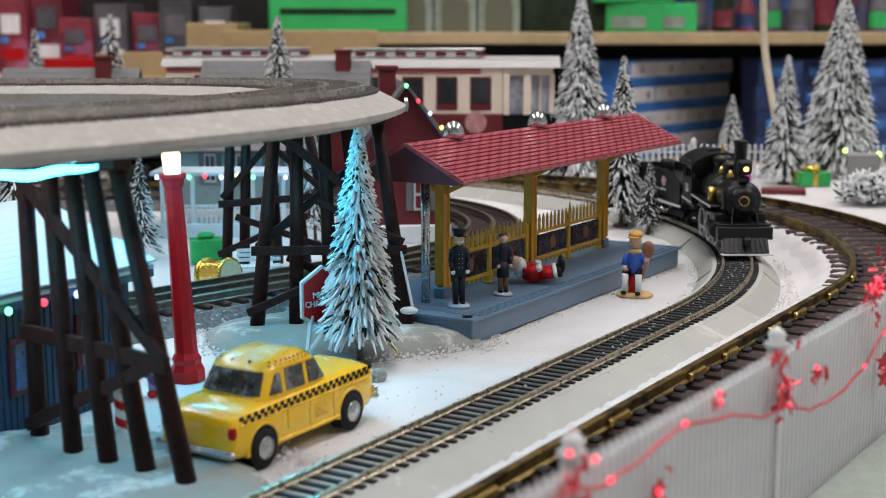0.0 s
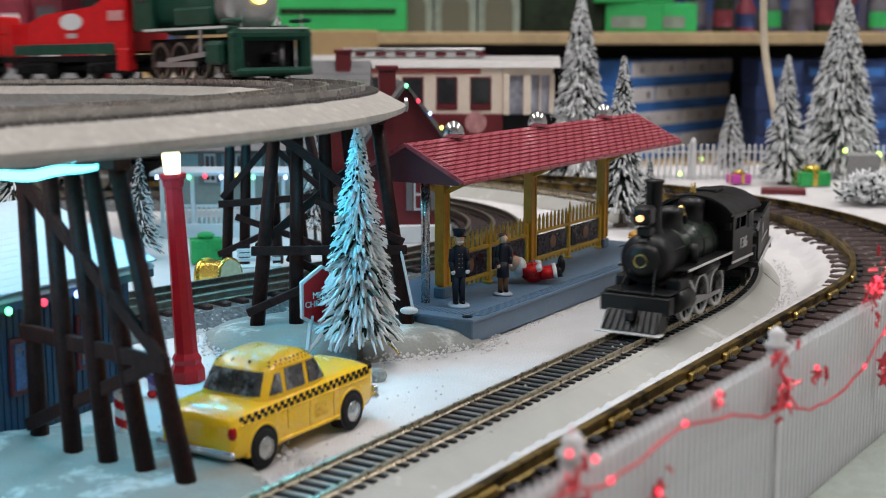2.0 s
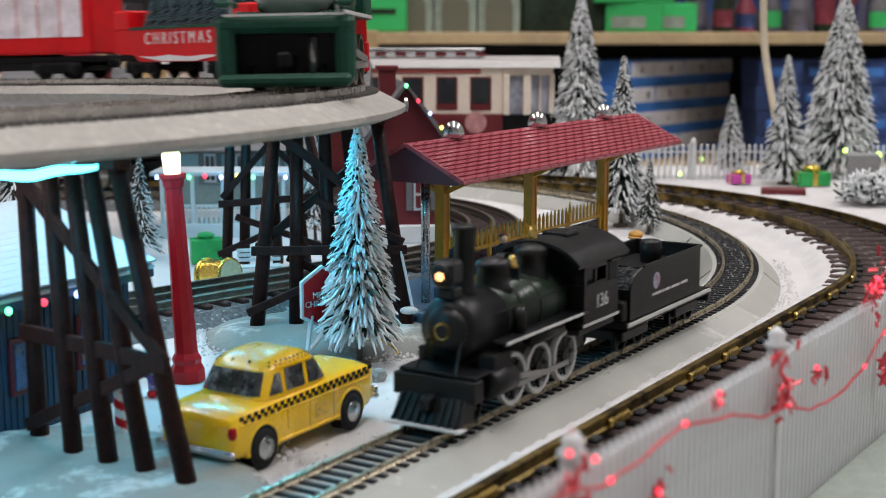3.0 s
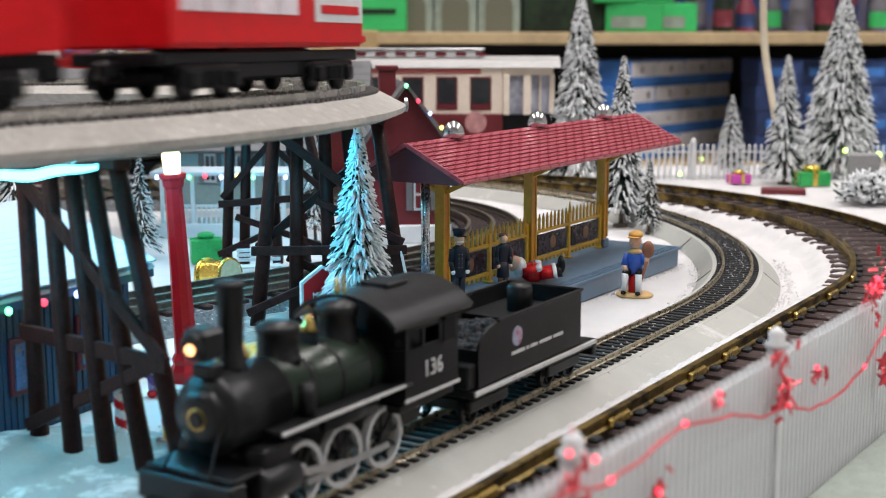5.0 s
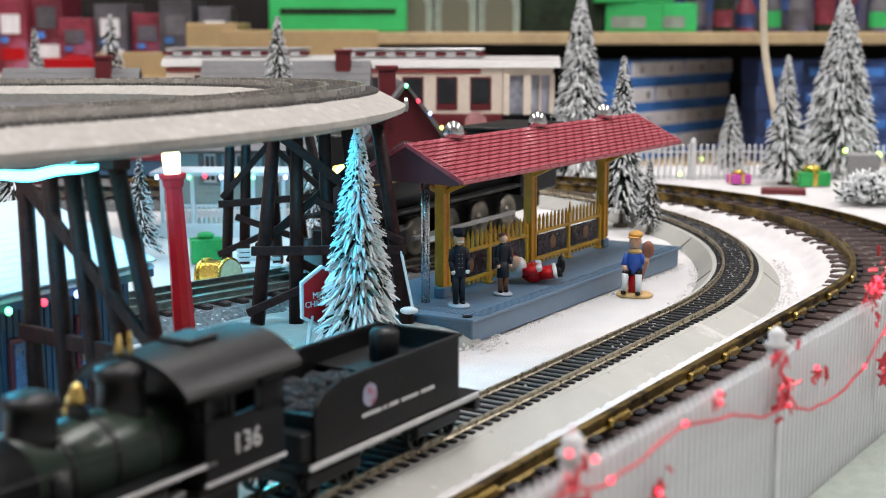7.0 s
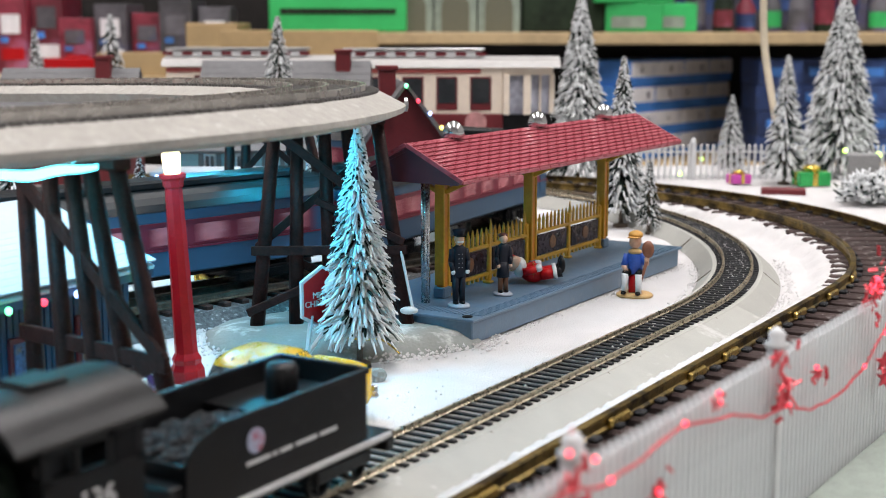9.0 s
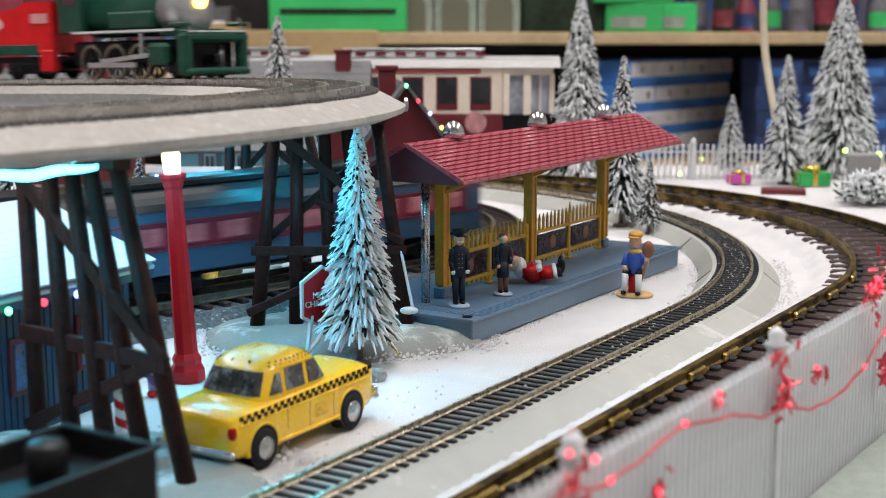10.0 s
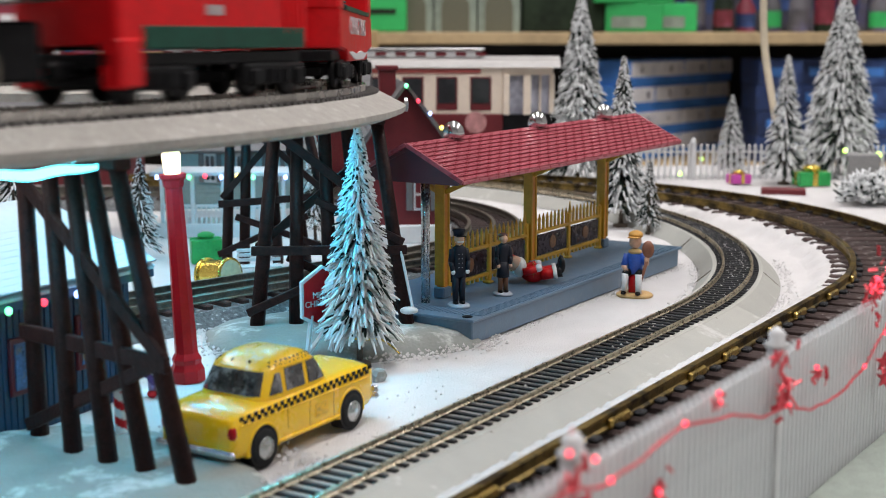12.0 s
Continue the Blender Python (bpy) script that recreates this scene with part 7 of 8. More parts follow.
def streetcar():
    t = thing("cream_streetcar", "cream and red streetcar with a pale clerestory roof", "toy railway car", pose(-0.019, 1.275, 0, 0, 0, -2))
    L, W = 0.150, 0.056
    part("lower_side", box(bmesh.new(), (0, 0, 0.0475), (L, W, 0.021), bevel=0.001), RED_DARK, t, "dark red lower side")
    part("upper_side", box(bmesh.new(), (0, 0, 0.0788), (L, W - 0.002, 0.0430), bevel=0.001), CREAM, t, "cream upper side")
    part("letter_strip", box(bmesh.new(), (-0.01, -W / 2 + 0.0004, 0.0970), (L * 0.86, 0.0008, 0.0042)), mat("red_strip_print", (0.36, 0.08, 0.07), 0.5), t)
    part("roof", prism(bmesh.new(), [(-W / 2 - 0.002, 0.1000), (-W / 2 + 0.004, 0.1060), (0, 0.1100), (W / 2 - 0.004, 0.1060), (W / 2 + 0.002, 0.1000)], -L / 2 - 0.052, L / 2 + 0.004, pose(0, 0, 0, 0, 0, 90)), mat("pale_grey_roof", (0.40, 0.39, 0.38), 0.5, 0, 0.08, 60, 0.1), t, "pale grey roof")
    part("clerestory", box(bmesh.new(), (-0.008, 0, 0.1120), (L * 0.84, 0.026, 0.0070), bevel=0.001), WHITE, t)
    part("clerestory_roof", box(bmesh.new(), (-0.008, 0, 0.1162), (L * 0.88, 0.030, 0.0020), bevel=0.0006), GREY_METAL, t)
    for k in range(8):
        part("clerestory_light", box(bmesh.new(), (-0.075 + 0.0185 * k, -0.0133, 0.1120), (0.0095, 0.0008, 0.0034)), RED_DARK, t)
    for k in range(4):
        x = -0.0385 + 0.0310 * k
        w = part("window", box(bmesh.new(), (x, -W / 2 + 0.0006, 0.0765), (0.0195, 0.0010, 0.0305), bevel=0.0003), RED_DARK, t, "red framed dark window")
        part("pane", box(bmesh.new(), (x, -W / 2 - 0.0002, 0.0790), (0.0162, 0.0008, 0.0225)), GLASS_DARK, w)
    for y in (-0.014, 0.014):
        w = part("end_window", box(bmesh.new(), (L / 2 + 0.0002, y, 0.0820), (0.0010, 0.0150, 0.0230)), RED_DARK, t)
        part("pane", box(bmesh.new(), (L / 2 + 0.0009, y, 0.0825), (0.0008, 0.0120, 0.0190)), GLASS_DARK, w)
    part("scroll_print", lathe(bmesh.new(), [(0.0100, 0), (0.0100, 0.0005), (0.0075, 0.0006)], 20, pose(0.050, -W / 2, 0.0500, 90)), mat("pale_scroll", (0.46, 0.22, 0.22), 0.5, 0, 0.3, 150, 0), t, "pale scroll print")
    # tapered vestibule at the end: dark apron, cream posts and tall panes between them
    def plan(bm, k, z0, z1):
        pts = [(L / 2, -W / 2 * k), (L / 2 + 0.024, -W * 0.40 * k), (L / 2 + 0.046, -W * 0.22 * k), (L / 2 + 0.046, W * 0.22 * k), (L / 2 + 0.024, W * 0.40 * k), (L / 2, W / 2 * k)]
        lo, up = [bm.verts.new((x, y, z0)) for x, y in pts], [bm.verts.new((x, y, z1)) for x, y in pts]
        bm.faces.new(lo[::-1])
        bm.faces.new(up)
        for i in range(6):
            bm.faces.new((lo[i], lo[(i + 1) % 6], up[(i + 1) % 6], up[i]))
        return bm
    vest = part("vestibule", plan(bmesh.new(), 0.98, 0.0370, 0.0575), BLACK, t, "dark tapered vestibule apron")
    part("vestibule_header", plan(bmesh.new(), 0.98, 0.0930, 0.1000), CREAM, vest)
    # pale mottled colour stands in for reflections on the vestibule panes
    part("vestibule_glass", plan(bmesh.new(), 0.86, 0.0575, 0.0930), mat("painted_reflection_glass", (0.34, 0.35, 0.42), 0.15, 0, 0.35, 50, 0.02), vest, "vestibule glass with pale reflections painted in")
    for x, y, w in ((0.003, -0.490, 0.0055), (0.022, -0.405, 0.0070), (0.034, -0.310, 0.0020), (0.045, -0.215, 0.0050), (0.045, 0.215, 0.0050)):
        part("vestibule_post", box(bmesh.new(), (L / 2 + x, W * y, 0.0752), (w, w, 0.0360), bevel=0.0004), CREAM, vest)
    part("under_frame", box(bmesh.new(), (0, 0, 0.033), (L * 1.04, W * 0.8, 0.010), bevel=0.001), BLACK, t)
    for x in (-0.055, 0.055):
        b = part("truck", box(bmesh.new(), (x, 0, 0.021), (0.046, W * 0.74, 0.016), bevel=0.001), BLACK, t)
        for y in (-1, 1):
            for dx in (-0.014, 0.014):
                part("wheel", lathe(bmesh.new(), [(0.0140, -0.002), (0.0140, 0.002), (0.006, 0.0022)], 18, pose(x + dx, y * 0.018, 0.0135, -90 * y)), RAIL_DARK, b)
    return t


copy_thing(streetcar(), pose(-0.186, 1.312, 0, 0, 0, 1))


def snow_banks():
    """Loose snow swept against the ties of the large track, and a felt strip outside the near fence."""
    for label, s0, s1, a0, a1, hgt, seed in (("ragged bank of snow over the tie ends of the large track", -0.74, 0.02, -0.0360, -0.0268, 0.0088, 1),):
        bm = bmesh.new()
        rows = []
        n = int((s1 - s0) / 0.0018)
        for k in range(n + 1):
            s = s0 + (s1 - s0) * k / n
            w = noise.noise((s * 160, seed, 0.0)) * 0.6 + noise.noise((s * 520, seed, 3.0)) * 0.4
            edge = a1 + 0.0030 * w
            zz = hgt + 0.0016 * noise.noise((s * 210, 5, seed))
            row = []
            for f, q in ((0, -0.001), (0.10, 0.70 * zz), (0.22, 0.97 * zz), (0.85, zz), (1.0, 0.80 * zz), (1.0, 0.2 * zz)):
                p = garden.point(s, a0 + (edge - a0) * f)
                row.append(bm.verts.new((p.x, p.y, q + 0.0004 * noise.noise((s * 800, f * 9, seed)))))
            rows.append(row)
        for a, b in zip(rows, rows[1:]):
            for i in range(5):
                bm.faces.new((a[i], b[i], b[i + 1], a[i + 1]))
        solo("snow_bank", bm, SNOW, label, "snow", kind="structure", smooth=True)
    bm = bmesh.new()
    rows = []
    for k in range(301):
        s = 0.0 + 0.66 * k / 300
        row = []
        for f in range(13):
            off = -0.056 + 0.0032 * f
            rise = min(1.0, max(0.0, (off + 0.050 + 0.004 * noise.noise((s * 60, 2.0, 1.0))) / 0.016))
            z = -0.0012 + 0.0076 * (rise * rise * (3 - 2 * rise)) + 0.0022 * noise.noise((s * 130, off * 200, 7.0)) * rise
            if off > -0.026:
                z -= 0.004
            p = garden.point(s, off)
            row.append(bm.verts.new((p.x, p.y, z)))
        rows.append(row)
    for a, b in zip(rows, rows[1:]):
        for i in range(12):
            bm.faces.new((a[i], b[i], b[i + 1], a[i + 1]))
    solo("snow_bank", bm, SNOW, "snow packed between the tie ends in the curve", "snow", kind="structure", smooth=True)
    bm = box(bmesh.new(), (0.24, -0.0445, 0.0), (0.60, 0.087, 0.0030), bevel=0.0006)
    solo("felt_strip", bm, mat("grey_green_felt", (0.30, 0.34, 0.30), 0.9, 0, 0.1, 200, 0.4), "grey-green felt strip outside the fence", "felt", pose(NEAR_A.x, NEAR_A.y, 0.0006, 0, 0, math.degrees(math.atan2(FENCE_DIR.y, FENCE_DIR.x))))


snow_banks()


def snow_crumbs():
    """Loose crumbs of snow along the roadbed, the platform and the mounds."""
    rnd = random.Random(21)
    verts, faces = [], []

    def crumb(x, y, z, r):
        k = len(verts)
        for dx, dy, dz in ((1, 0, 0), (-0.5, 0.87, 0), (-0.5, -0.87, 0), (0.1, 0.1, 0.9), (0.0, 0.1, -0.6)):
            verts.append((x + dx * r * rnd.uniform(0.7, 1.3), y + dy * r * rnd.uniform(0.7, 1.3), z + dz * r))
        for a, b in ((0, 1), (1, 2), (2, 0)):
            faces.append((k + a, k + b, k + 3))
            faces.append((k + b, k + a, k + 4))

    for k in range(1500):
        p = narrow.point(rnd.uniform(-0.45, 0.2), rnd.gauss(0.027, 0.002) if rnd.random() < 0.65 else rnd.gauss(-0.0225, 0.002))
        crumb(p.x, p.y, 0.0004, rnd.uniform(0.0002, 0.0008))
    for k in range(220):
        q = PLAT @ Vector((rnd.uniform(-0.004, 0.24), rnd.gauss(-0.001, 0.0016), 0.0005))
        crumb(q.x, q.y, q.z - 0.0003, rnd.uniform(0.0002, 0.0007))
    for k in range(500):
        x, y = rnd.uniform(-0.19, 0.01), rnd.uniform(0.36, 0.60)
        crumb(x, y, 0.0002, rnd.uniform(0.0002, 0.0006))
    for cx, cy, rx, ry in ((-0.046, 0.592, 0.066, 0.044), (-0.106, 0.405, 0.064, 0.042)):
        for k in range(900):
            a, q = rnd.uniform(0, 6.283), rnd.gauss(1.0, 0.07)
            crumb(cx + rx * q * math.cos(a), cy + ry * q * math.sin(a), 0.0006 + max(0, (1 - q)) * 0.012, rnd.uniform(0.0004, 0.0012))
    for k in range(160):
        p = garden.point(rnd.uniform(-0.45, 0.4), rnd.gauss(0.0, 0.020))
        crumb(p.x, p.y, 0.0074, rnd.uniform(0.0002, 0.0005))
    for k in range(2200):
        s = rnd.uniform(-0.16, 0.42)
        if rnd.random() < 0.25 + 1.6 * (s + 0.05):
            p = narrow.point(s, rnd.uniform(-0.0062, 0.0062) if rnd.random() < 0.8 else rnd.uniform(-0.011, 0.011))
            crumb(p.x, p.y, 0.0078, rnd.uniform(0.0003, 0.0009))
    me = bpy.data.meshes.new("snow_crumbs")
    me.from_pydata(verts, [], faces)
    me.materials.append(SNOW)
    tagged(new("snow_crumbs", me), "loose crumbs of snow scattered over the layout", "snow", kind="stuff")


snow_crumbs()


def tinsel():
    cu = bpy.data.curves.new("gold_tinsel", "CURVE")
    cu.dimensions, cu.bevel_depth = "3D", 0.0004
    sp = cu.splines.new("NURBS")
    pts = ((-0.0440, 0.5600, 0.0070), (-0.0400, 0.5560, 0.0085), (-0.0330, 0.5570, 0.0070), (-0.0270, 0.5560, 0.0085), (-0.0220, 0.5530, 0.0062), (-0.0180, 0.5500, 0.0030))
    sp.points.add(len(pts) - 1)
    for q, p in zip(sp.points, pts):
        q.co = (*p, 1)
    sp.order_u, sp.use_endpoint_u = 3, True
    cu.materials.append(GOLD)
    tagged(new("gold_tinsel", cu), "thin gold tinsel wire on the mound", "tinsel")


tinsel()

# ---- small things on the snow ----


def gift(name, label, at, s, material, ribbon, rz=0.0):
    t = thing(name, label, "gift", pose(*at, 0, 0, rz))
    part("parcel", box(bmesh.new(), (0, 0, s[2] / 2), s, bevel=0.0006), material, t)
    part("ribbon", box(bmesh.new(), (0, 0, s[2] / 2 + 0.0002), (s[0] * 0.16, s[1] * 1.02, s[2] * 1.02)), ribbon, t, "shiny ribbon")
    part("ribbon", box(bmesh.new(), (0, 0, s[2] / 2 + 0.0003), (s[0] * 1.02, s[1] * 0.16, s[2] * 1.021)), ribbon, t, "shiny ribbon")
    bm = bmesh.new()
    lathe(bm, [(s[0] * 0.06, s[2]), (s[0] * 0.28, s[2] + s[0] * 0.05), (s[0] * 0.30, s[2] + s[0] * 0.14), (s[0] * 0.12, s[2] + s[0] * 0.22)], 7)
    part("bow", bm, ribbon, t, "puffy bow", smooth=True)


gift("green_gift", "green wrapped gift with a gold bow by the far fence", (0.322, 1.180, 0), (0.028, 0.020, 0.012), GIFT_GREEN, GOLD, 8)
gift("pink_gift", "magenta wrapped gift with a gold bow by the far fence", (0.262, 1.195, 0), (0.018, 0.014, 0.008), mat("magenta_wrap", (0.50, 0.06, 0.36), 0.35), GOLD, 20)
gift("green_gift", "green wrapped gift standing behind the track in cyan light", (-0.1400, 0.790, 0), (0.018, 0.015, 0.014), GIFT_GREEN, GIFT_GREEN, 15)


def drum():
    t = thing("toy_drum", "gold toy drum lying on its side on snow", "drum", pose(-0.1180, 0.700, 0.0088, 0, 84, -34))
    part("shell", lathe(bmesh.new(), [(0.0080, -0.0085), (0.0080, 0.0085)], 24), GOLD, t, smooth=False)
    for z in (-0.0080, 0.0080):
        part("hoop", lathe(bmesh.new(), [(0.0086, z - 0.0012), (0.0092, z - 0.0008), (0.0092, z + 0.0008), (0.0086, z + 0.0012)], 24), GOLD, t, smooth=True)
    part("drumskin", lathe(bmesh.new(), [(0.0080, 0.0084), (0.0078, 0.0094)], 24), mat("pale_skin", (0.60, 0.58, 0.38), 0.5), t)


drum()


def bench(at, rz):
    t = thing("white_bench", "small white toy bench on the snow", "bench", pose(*at, 0, 0, rz))
    for k in range(3):
        part("seat_slat", box(bmesh.new(), (0, -0.003 + 0.003 * k, 0.0072), (0.024, 0.0024, 0.0010), bevel=0.0002), WHITE, t)
        part("back_slat", box(bmesh.new(), (0, 0.0058, 0.0100 + 0.0026 * k), (0.024, 0.0010, 0.0020), bevel=0.0002), WHITE, t)
    for x in (-0.010, 0.010):
        for y in (-0.0035, 0.0050):
            part("leg", box(bmesh.new(), (x, y, 0.0034), (0.0014, 0.0014, 0.0084)), WHITE, t)


bench((-0.1010, 0.735, 0), 12)
solo("wooden_plank", box(bmesh.new(), (0, 0, 0.0022), (0.036, 0.012, 0.0060), bevel=0.0008), RED_DARK, "dull red wooden block lying by the rails", "plank", pose(0.283, 1.120, -0.0005, 0, 0, -12))


def plug_box():
    t = thing("grey_power_box", "grey plastic power box with a dark dial by the fence", "power box", pose(0.358, 1.150, 0, 0, 0, -14))
    part("case", box(bmesh.new(), (0, 0, 0.0150), (0.026, 0.016, 0.031), bevel=0.001), mat("grey_case", (0.24, 0.24, 0.24), 0.5), t)
    part("dial", box(bmesh.new(), (0, -0.0085, 0.0080), (0.013, 0.002, 0.010), bevel=0.001), mat("green_black_dial", (0.03, 0.06, 0.04), 0.4), t)


plug_box()
for at in ((0.378, 1.175, 0.026), (0.352, 1.185, 0.0300), (0.222, 1.262, 0.0010), (0.2430, 1.272, 0.014)):
    bulb(at, LIME_GLOW, "small lime glowing bulb on the far fence", r=0.0030 if at[0] > 0.37 else 0.0018, name="fence_light")


def hanging_cable():
    cu = bpy.data.curves.new("hanging_cable", "CURVE")
    cu.dimensions, cu.bevel_depth, cu.bevel_resolution = "3D", 0.0036, 3
    sp = cu.splines.new("NURBS")
    pts = ((0.318, 1.36, 0.62), (0.316, 1.36, 0.20), (0.317, 1.36, 0.13), (0.322, 1.35, 0.085), (0.330, 1.33, 0.03), (0.332, 1.31, -0.001))
    sp.points.add(len(pts) - 1)
    for q, p in zip(sp.points, pts):
        q.co = (*p, 1)
    sp.order_u, sp.use_endpoint_u = 3, True
    cu.materials.append(CABLE)
    tagged(new("hanging_cable", cu), "cream power cable hanging down behind the trees", "cable")


hanging_cable()

# ---- shop shelving behind the layout ----


def shelving():
    for z, y0, name in ((0.1155, 2.40, "upper"), (-0.115, 2.40, "lower"), (-0.50, 2.40, "low"), (0.62, 2.40, "top")):
        t = tagged(new("shelf_board", finish(box(bmesh.new(), (0.55, y0 + 0.22, z), (1.50, 0.46, 0.021), bevel=0.002), "shelf_board", WOOD)), "light wooden shop shelf board", "shelf", group="shop shelves")
    for x in (-0.19, 0.56, 1.29):
        solo("shelf_upright", box(bmesh.new(), (x, 2.86, -0.10), (0.03, 0.02, 1.60), bevel=0.002), SHELF_DARK, "dark steel shelf upright", "shelf upright", group="shelf uprights")
    solo("shelf_back", box(bmesh.new(), (0.0, 2.90, 0.20), (2.9, 0.02, 2.2)), SHELF_DARK, "dark panel behind the shelves", "panel", kind="structure")
    for z in (0.040, -0.50):
        tagged(new("shelf_board", finish(box(bmesh.new(), (-0.85, 2.62, z), (1.28, 0.46, 0.020), bevel=0.002), "shelf_board", WOOD)), "light wooden shop shelf board", "shelf", group="shop shelves")


shelving()


def carton(name, label, at, s, material, rz=0.0, band=None, plates=(), group="shop stock"):
    """A box of stock whose lower edge is at at.z: lid seam, front label, coloured band."""
    t = thing(name, label, "box", pose(*at, 0, 0, rz), group=group)
    part("carton", box(bmesh.new(), (0, 0, s[2] / 2), s, bevel=min(s) * 0.03), material, t)
    if band:
        part("band", box(bmesh.new(), (0, -s[1] / 2 - 0.0006, s[2] * band[1]), (s[0] * 0.99, 0.0012, s[2] * band[2])), band[0], t)
    for m, x, z, w, h in plates:
        part("printed_label", box(bmesh.new(), (x * s[0], -s[1] / 2 - 0.0012, z * s[2]), (w * s[0], 0.0014, h * s[2])), m, t)
    return t


def stock():
    rnd = random.Random(11)
    # stacked blue and white boxes below the shelf
    for r in range(4):
        for k in range(4):
            q = 0.046 + 0.093 * k + 0.012 * (r % 2)
            carton("blue_white_box", "small blue and white product box in a stack", (0.281 + 0.643 * q, 2.459 + 0.766 * q, -0.1045 + 0.0452 * r), (0.091, 0.12, 0.0445), BOX_BLUE, 50 + rnd.uniform(-1.2, 1.2), None,
                   ((BOX_WHITE, 0, 0.64, 0.97, 0.60), (GREY_BOX, rnd.uniform(-0.25, 0.25), 0.62, 0.10, 0.26)))
    for r in range(4):
        for k in range(6):
            carton("navy_box", "dark blue product box on the shelf", (0.600 + 0.080 * k, 2.50 + 0.03 * (k % 2), -0.1045 + 0.046 * r), (0.078, 0.14, 0.0450), BOX_NAVY, rnd.uniform(-2, 2), None,
                   ((BOX_BLUE, rnd.uniform(-0.2, 0.2), 0.5, 0.5, 0.35),))
    for r in range(3):
        for k in range(4):
            carton("maroon_box", "red and pink product box on the shelf", (-0.10 + 0.075 * k, 2.50, -0.1045 + 0.05 * r), (0.073, 0.14, 0.0490), GREY_BOX, rnd.uniform(-2, 2), None, ((MAROON_BOX, 0, 0.5, 0.6, 0.5),))
    # green goods on the upper shelf
    carton("green_carton", "large bright green carton with a dark jagged print", (-0.190, 2.50, 0.1262), (0.240, 0.20, 0.120), GREEN_BOX, 4, None, ((DARK_GREEN, 0.0, 0.30, 0.84, 0.08),))
    for k in range(3):
        t = thing("arched_moulding", "grey-green arched moulding on the shelf", "moulding", pose(-0.055 + 0.077 * k, 2.46, 0.1262, 0, 0, 0), group="arched mouldings")
        out = [(-0.037, 0.0)] + [(0.037 * -math.cos(math.radians(a)), 0.055 + 0.030 * math.sin(math.radians(a))) for a in range(0, 181, 15)] + [(0.037, 0.0)]
        part("shell", prism(bmesh.new(), out, -0.03, 0.08, bevel=0.001), GREY_GREEN, t)
        part("recess", prism(bmesh.new(), [(x * 0.66, z * 0.80) for x, z in out], -0.032, -0.028), mat("olive_recess", (0.13, 0.13, 0.09), 0.7), t)
    for k in range(2):
        carton("green_carton", "bright green rounded carton on the shelf", (0.345 + 0.075 * k, 2.50, 0.1262), (0.10 - 0.03 * k, 0.16, 0.050), GREEN_BOX, -6, None, ((GREY_GREEN, -0.1, 0.35, 0.6, 0.4),))
    carton("green_carton", "bright green carton on the shelf", (0.330, 2.50, 0.1775), (0.14, 0.16, 0.060), GREEN_BOX, 5, None, ((DARK_GREEN, 0.2, 0.3, 0.4, 0.3),))
    carton("dark_carton", "dark green printed carton on the shelf", (0.215, 2.52, 0.1262), (0.15, 0.16, 0.12), DARK_GREEN, 0)
    for k in range(14):
        x = 0.455 + 0.047 * k
        h = rnd.uniform(0.06, 0.12)
        bm = lathe(bmesh.new(), [(0.017, 0), (0.018, 0.002), (0.018, h * 0.65), (0.010, h * 0.85), (0.010, h)], 14)
        t = thing("bottle", "dark bottle of stock on the upper shelf", "bottle", pose(x, 2.46 + rnd.uniform(0, 0.06), 0.1262), group="bottles on the shelf")
        part("glass_body", bm, (GREY_BOX, DARK_GREEN, MAROON_BOX, GREY_BOX)[k % 4], t, smooth=True)
        part("printed_label", lathe(bmesh.new(), [(0.0184, h * 0.12), (0.0184, h * 0.5)], 14), (GREY_BOX, GREEN_BOX, BOX_NAVY, MAROON_BOX)[(k * 3) % 4], t)
    for k in range(6):
        carton("grey_box", "dark packaged goods on the upper shelf", (0.48 + 0.13 * k, 2.66, 0.1262), (0.125, 0.12, rnd.uniform(0.11, 0.2)), GREY_BOX, rnd.uniform(-3, 3), None, ((BOX_NAVY, 0, 0.5, 0.7, 0.4),))
    # cardboard and packaging at the other end
    carton("cardboard_box", "plain brown cardboard box", (-0.230, 2.20, 0.0842), (0.245, 0.14, 0.046), CARDBOARD, 6)
    carton("cardboard_box", "plain brown cardboard box under another", (-0.235, 2.20, 0.0502), (0.230, 0.13, 0.0338), CARDBOARD, 5)
    carton("cardboard_box", "plain brown cardboard box", (-0.400, 2.45, 0.0502), (0.090, 0.12, 0.092), CARDBOARD, -4, (CABLE, 0.5, 0.12))
    carton("cardboard_box", "long plain brown cardboard box", (-0.530, 2.455, 0.0502), (0.16, 0.10, 0.040), CARDBOARD, 2)
    for k in range(8):
        carton("maroon_package", "dark red and purple packaged goods", (-0.86 + 0.062 * k, 2.58 + 0.02 * (k % 3), 0.0502), (0.060, 0.12, rnd.uniform(0.10, 0.16)), (MAROON_BOX, GREY_BOX)[k in (4, 6, 7)], rnd.uniform(-4, 4), None,
               ((BOX_WHITE if k % 3 == 1 else GREY_BOX, 0, 0.66, 0.6, 0.26), (RED if k % 2 else BOX_WHITE, 0.05, 0.26, 0.7, 0.16), (BOX_BLUE, -0.2, 0.45, 0.25, 0.08)))
    carton("red_box", "bright red box on the shelf", (-0.66, 2.445, 0.0502), (0.09, 0.08, 0.030), RED, 2)
    tagged(new("trestle_table", finish(box(bmesh.new(), (-0.23, 2.2400, 0.0405), (0.30, 0.298, 0.019), bevel=0.002), "trestle_table", WOOD)), "light wooden shelf end", "shelf")


stock()

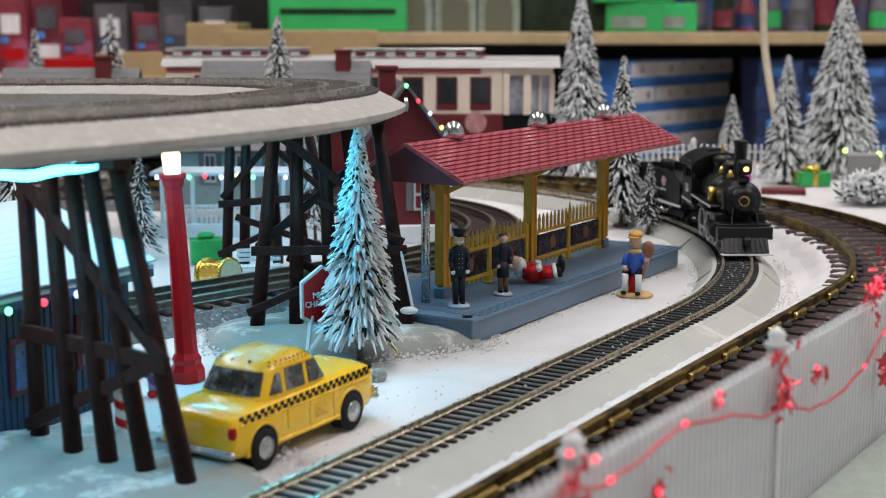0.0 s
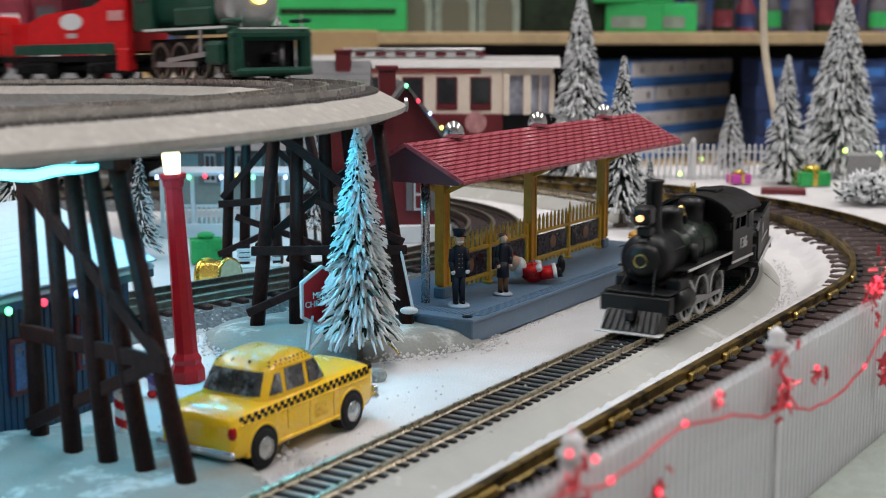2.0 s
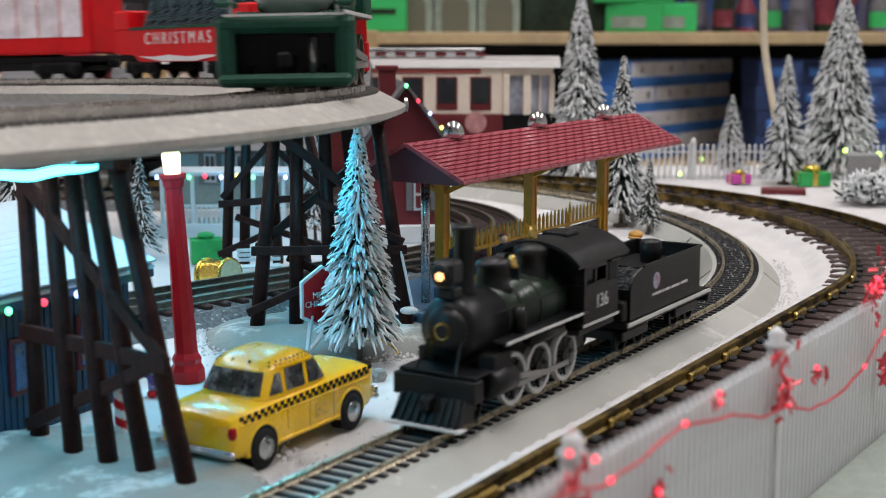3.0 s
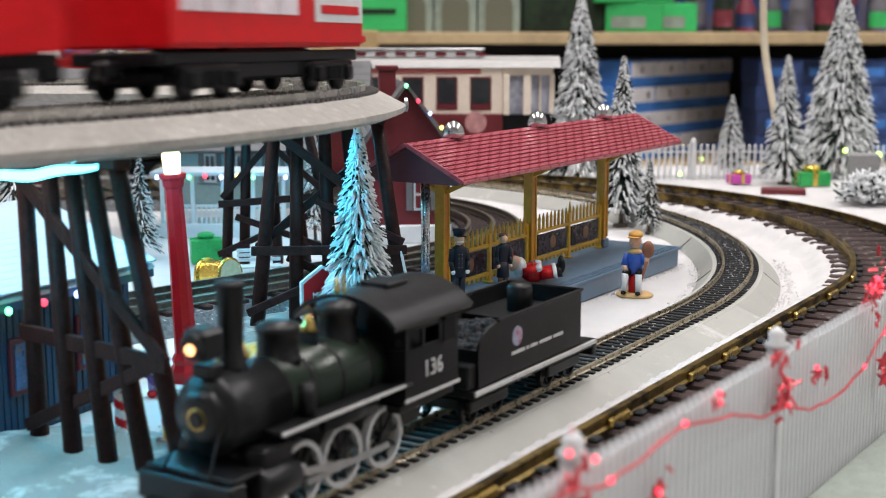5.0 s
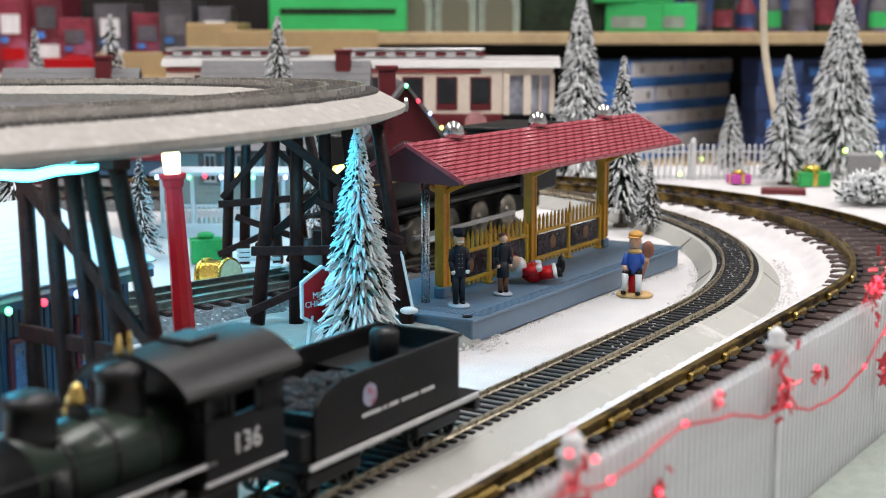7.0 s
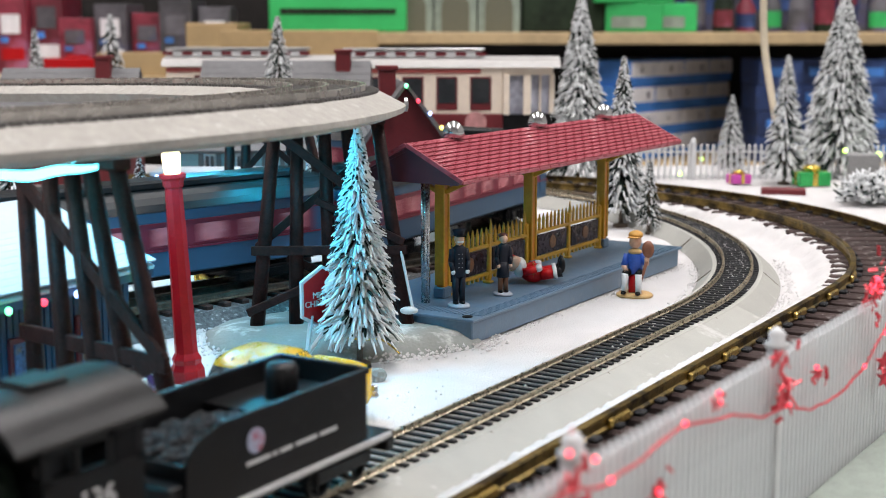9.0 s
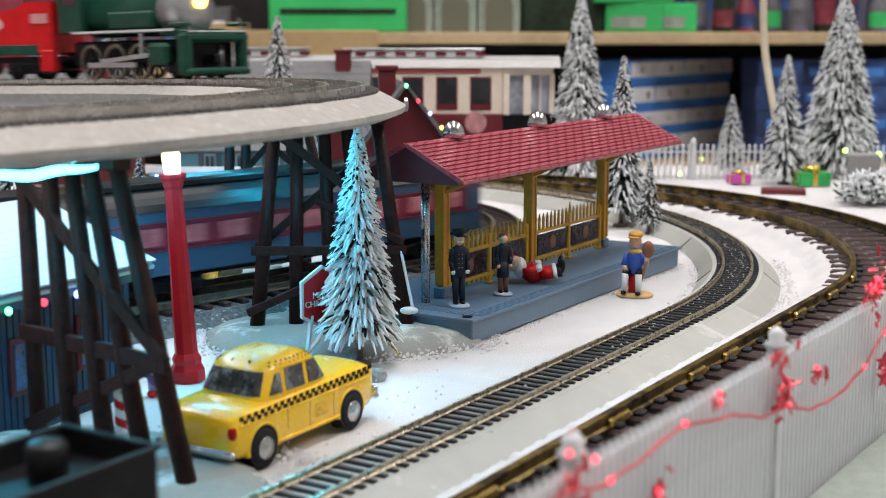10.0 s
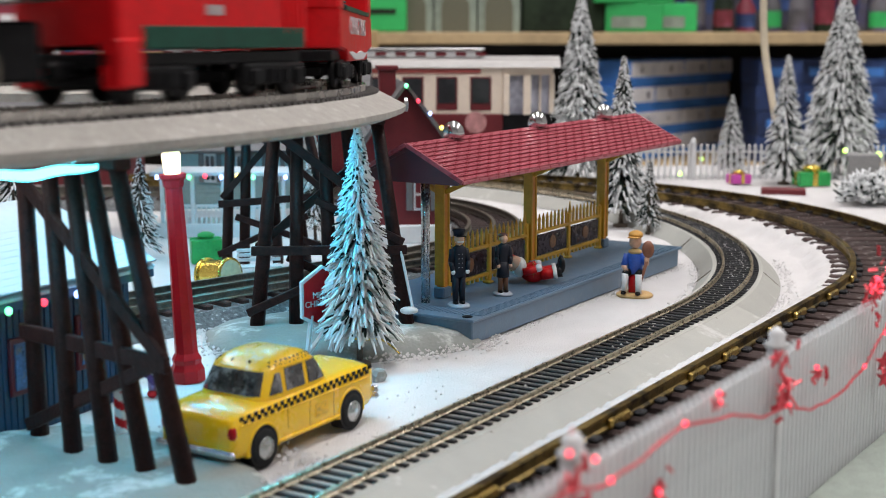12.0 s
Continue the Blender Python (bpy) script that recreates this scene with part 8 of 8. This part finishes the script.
for lx in (-1.5, 0.1, 1.7):
    for ly in (0.1, 1.7):
        t = thing("ceiling_light", "white fluorescent ceiling panel", "ceiling light", pose(lx, ly, 2.06), group="ceiling lights")
        part("housing", box(bmesh.new(), (0, 0, 0.018), (0.34, 1.26, 0.044), bevel=0.004), WHITE, t)
        part("diffuser", box(bmesh.new(), (0, 0, -0.0055), (0.30, 1.22, 0.003)), mat("lit_diffuser", (1.0, 1.0, 1.0), 0.5, 0, 0, 5, 0, glow=3.0), t, "glowing white diffuser")

# ---- what moves ----
# time and how far the narrow-gauge engine still has to go to its place beside the taxi
NARROW_RUN = ((0, 0.515), (0.5, 0.472), (1.0, 0.428), (1.5, 0.378), (2.0, 0.300), (2.5, 0.2110), (3.0, 0.1437), (3.5, 0.1020), (4.0, 0.0740), (4.5, 0.0500), (5.0, 0.0270), (5.5, 0.0), (6.0, -0.0246), (6.5, -0.0437), (7.0, -0.0582), (7.5, -0.0700), (8.0, -0.0815), (8.5, -0.0935), (9.0, -0.1075), (9.5, -0.1425), (10.0, -0.1900), (10.5, -0.245), (11.0, -0.30), (11.5, -0.35), (12.0, -0.39))
LOOP_RUN = ((0, 120), (1.2, 69), (1.5, 56.5), (2.0, 29.0), (2.5, 5.0), (2.8, -6.0), (3.0, -13.5), (3.2, -23.5), (4.0, -58.5), (4.8, -93), (5.5, -126.5), (6.5, -170), (7.5, -212), (8.5, -254), (9.4, -291), (10.0, -319.5), (10.5, -344.5), (11.0, -364.5), (11.3, -381), (11.6, -398), (12.0, -416))
MIDDLE_RUN = ((0, 0.45), (4.3, 0.44), (5.2, 0.33), (5.9, 0.17), (6.2, 0.095), (6.6, 0.005), (7.0, -0.090), (7.2, -0.152), (8.8, -0.760), (9.4, -0.990), (10.1, -1.270), (10.5, -1.430), (11.2, -1.57), (12.0, -1.60))


def smooth(rows, t):
    """A smooth value between the rows."""
    ts, vs = [r[0] for r in rows], [r[1] for r in rows]
    n = len(ts)
    slope = []
    for i in range(n):
        a, b = max(0, i - 1), min(n - 1, i + 1)
        slope.append((vs[b] - vs[a]) / (ts[b] - ts[a]))
    i = max(0, min(n - 2, sum(1 for q in ts if q <= t) - 1))
    h = ts[i + 1] - ts[i]
    f = (t - ts[i]) / h
    return (vs[i] * (2 * f ** 3 - 3 * f ** 2 + 1) + vs[i + 1] * (3 * f ** 2 - 2 * f ** 3) + slope[i] * h * (f ** 3 - 2 * f ** 2 + f) + slope[i + 1] * h * (f ** 3 - f ** 2))


def loop_pose(phi, half):
    """The pose on the elevated loop of a carriage whose middle is at the angle phi (degrees), running clockwise."""
    a = math.radians(phi)
    r = LOOP_R * math.cos(half / LOOP_R)
    return DECK @ pose(r * math.cos(a), r * math.sin(a), 0, 0, 0, phi - 90)


def motions():
    tenth = [k / 10 for k in range(121)]
    walk(LOCO, [(t, narrow.carriage(-0.297 + smooth(NARROW_RUN, t), 0.030)) for t in tenth])
    walk(TENDER, [(t, narrow.carriage(-0.2026 + smooth(NARROW_RUN, t), 0.027)) for t in tenth])
    deg = 180 / math.pi / LOOP_R
    for ob, back, half in LOOP_TRAIN:
        walk(ob, [(t, loop_pose(smooth(LOOP_RUN, t) + (0.063 + back) * deg, half)) for t in tenth])
    for ob, back, half in MID_TRAIN:
        walk(ob, [(t, middle.carriage(smooth(MIDDLE_RUN, t) + back, half)) for t in tenth])
    for ob, r in WHEELS["narrow"]:
        at = ob.location.copy()
        walk(ob, [(k / 15, pose(*at, 0, -math.degrees((smooth(NARROW_RUN, k / 15) - 0.515) / r), 0)) for k in range(181)])
    for ob, r in WHEELS["loop"]:
        at = ob.location.copy()
        walk(ob, [(k / 30, pose(*at, 0, -math.degrees(math.radians(smooth(LOOP_RUN, k / 30) - 120) * LOOP_R / r), 0)) for k in range(361)])


motions()
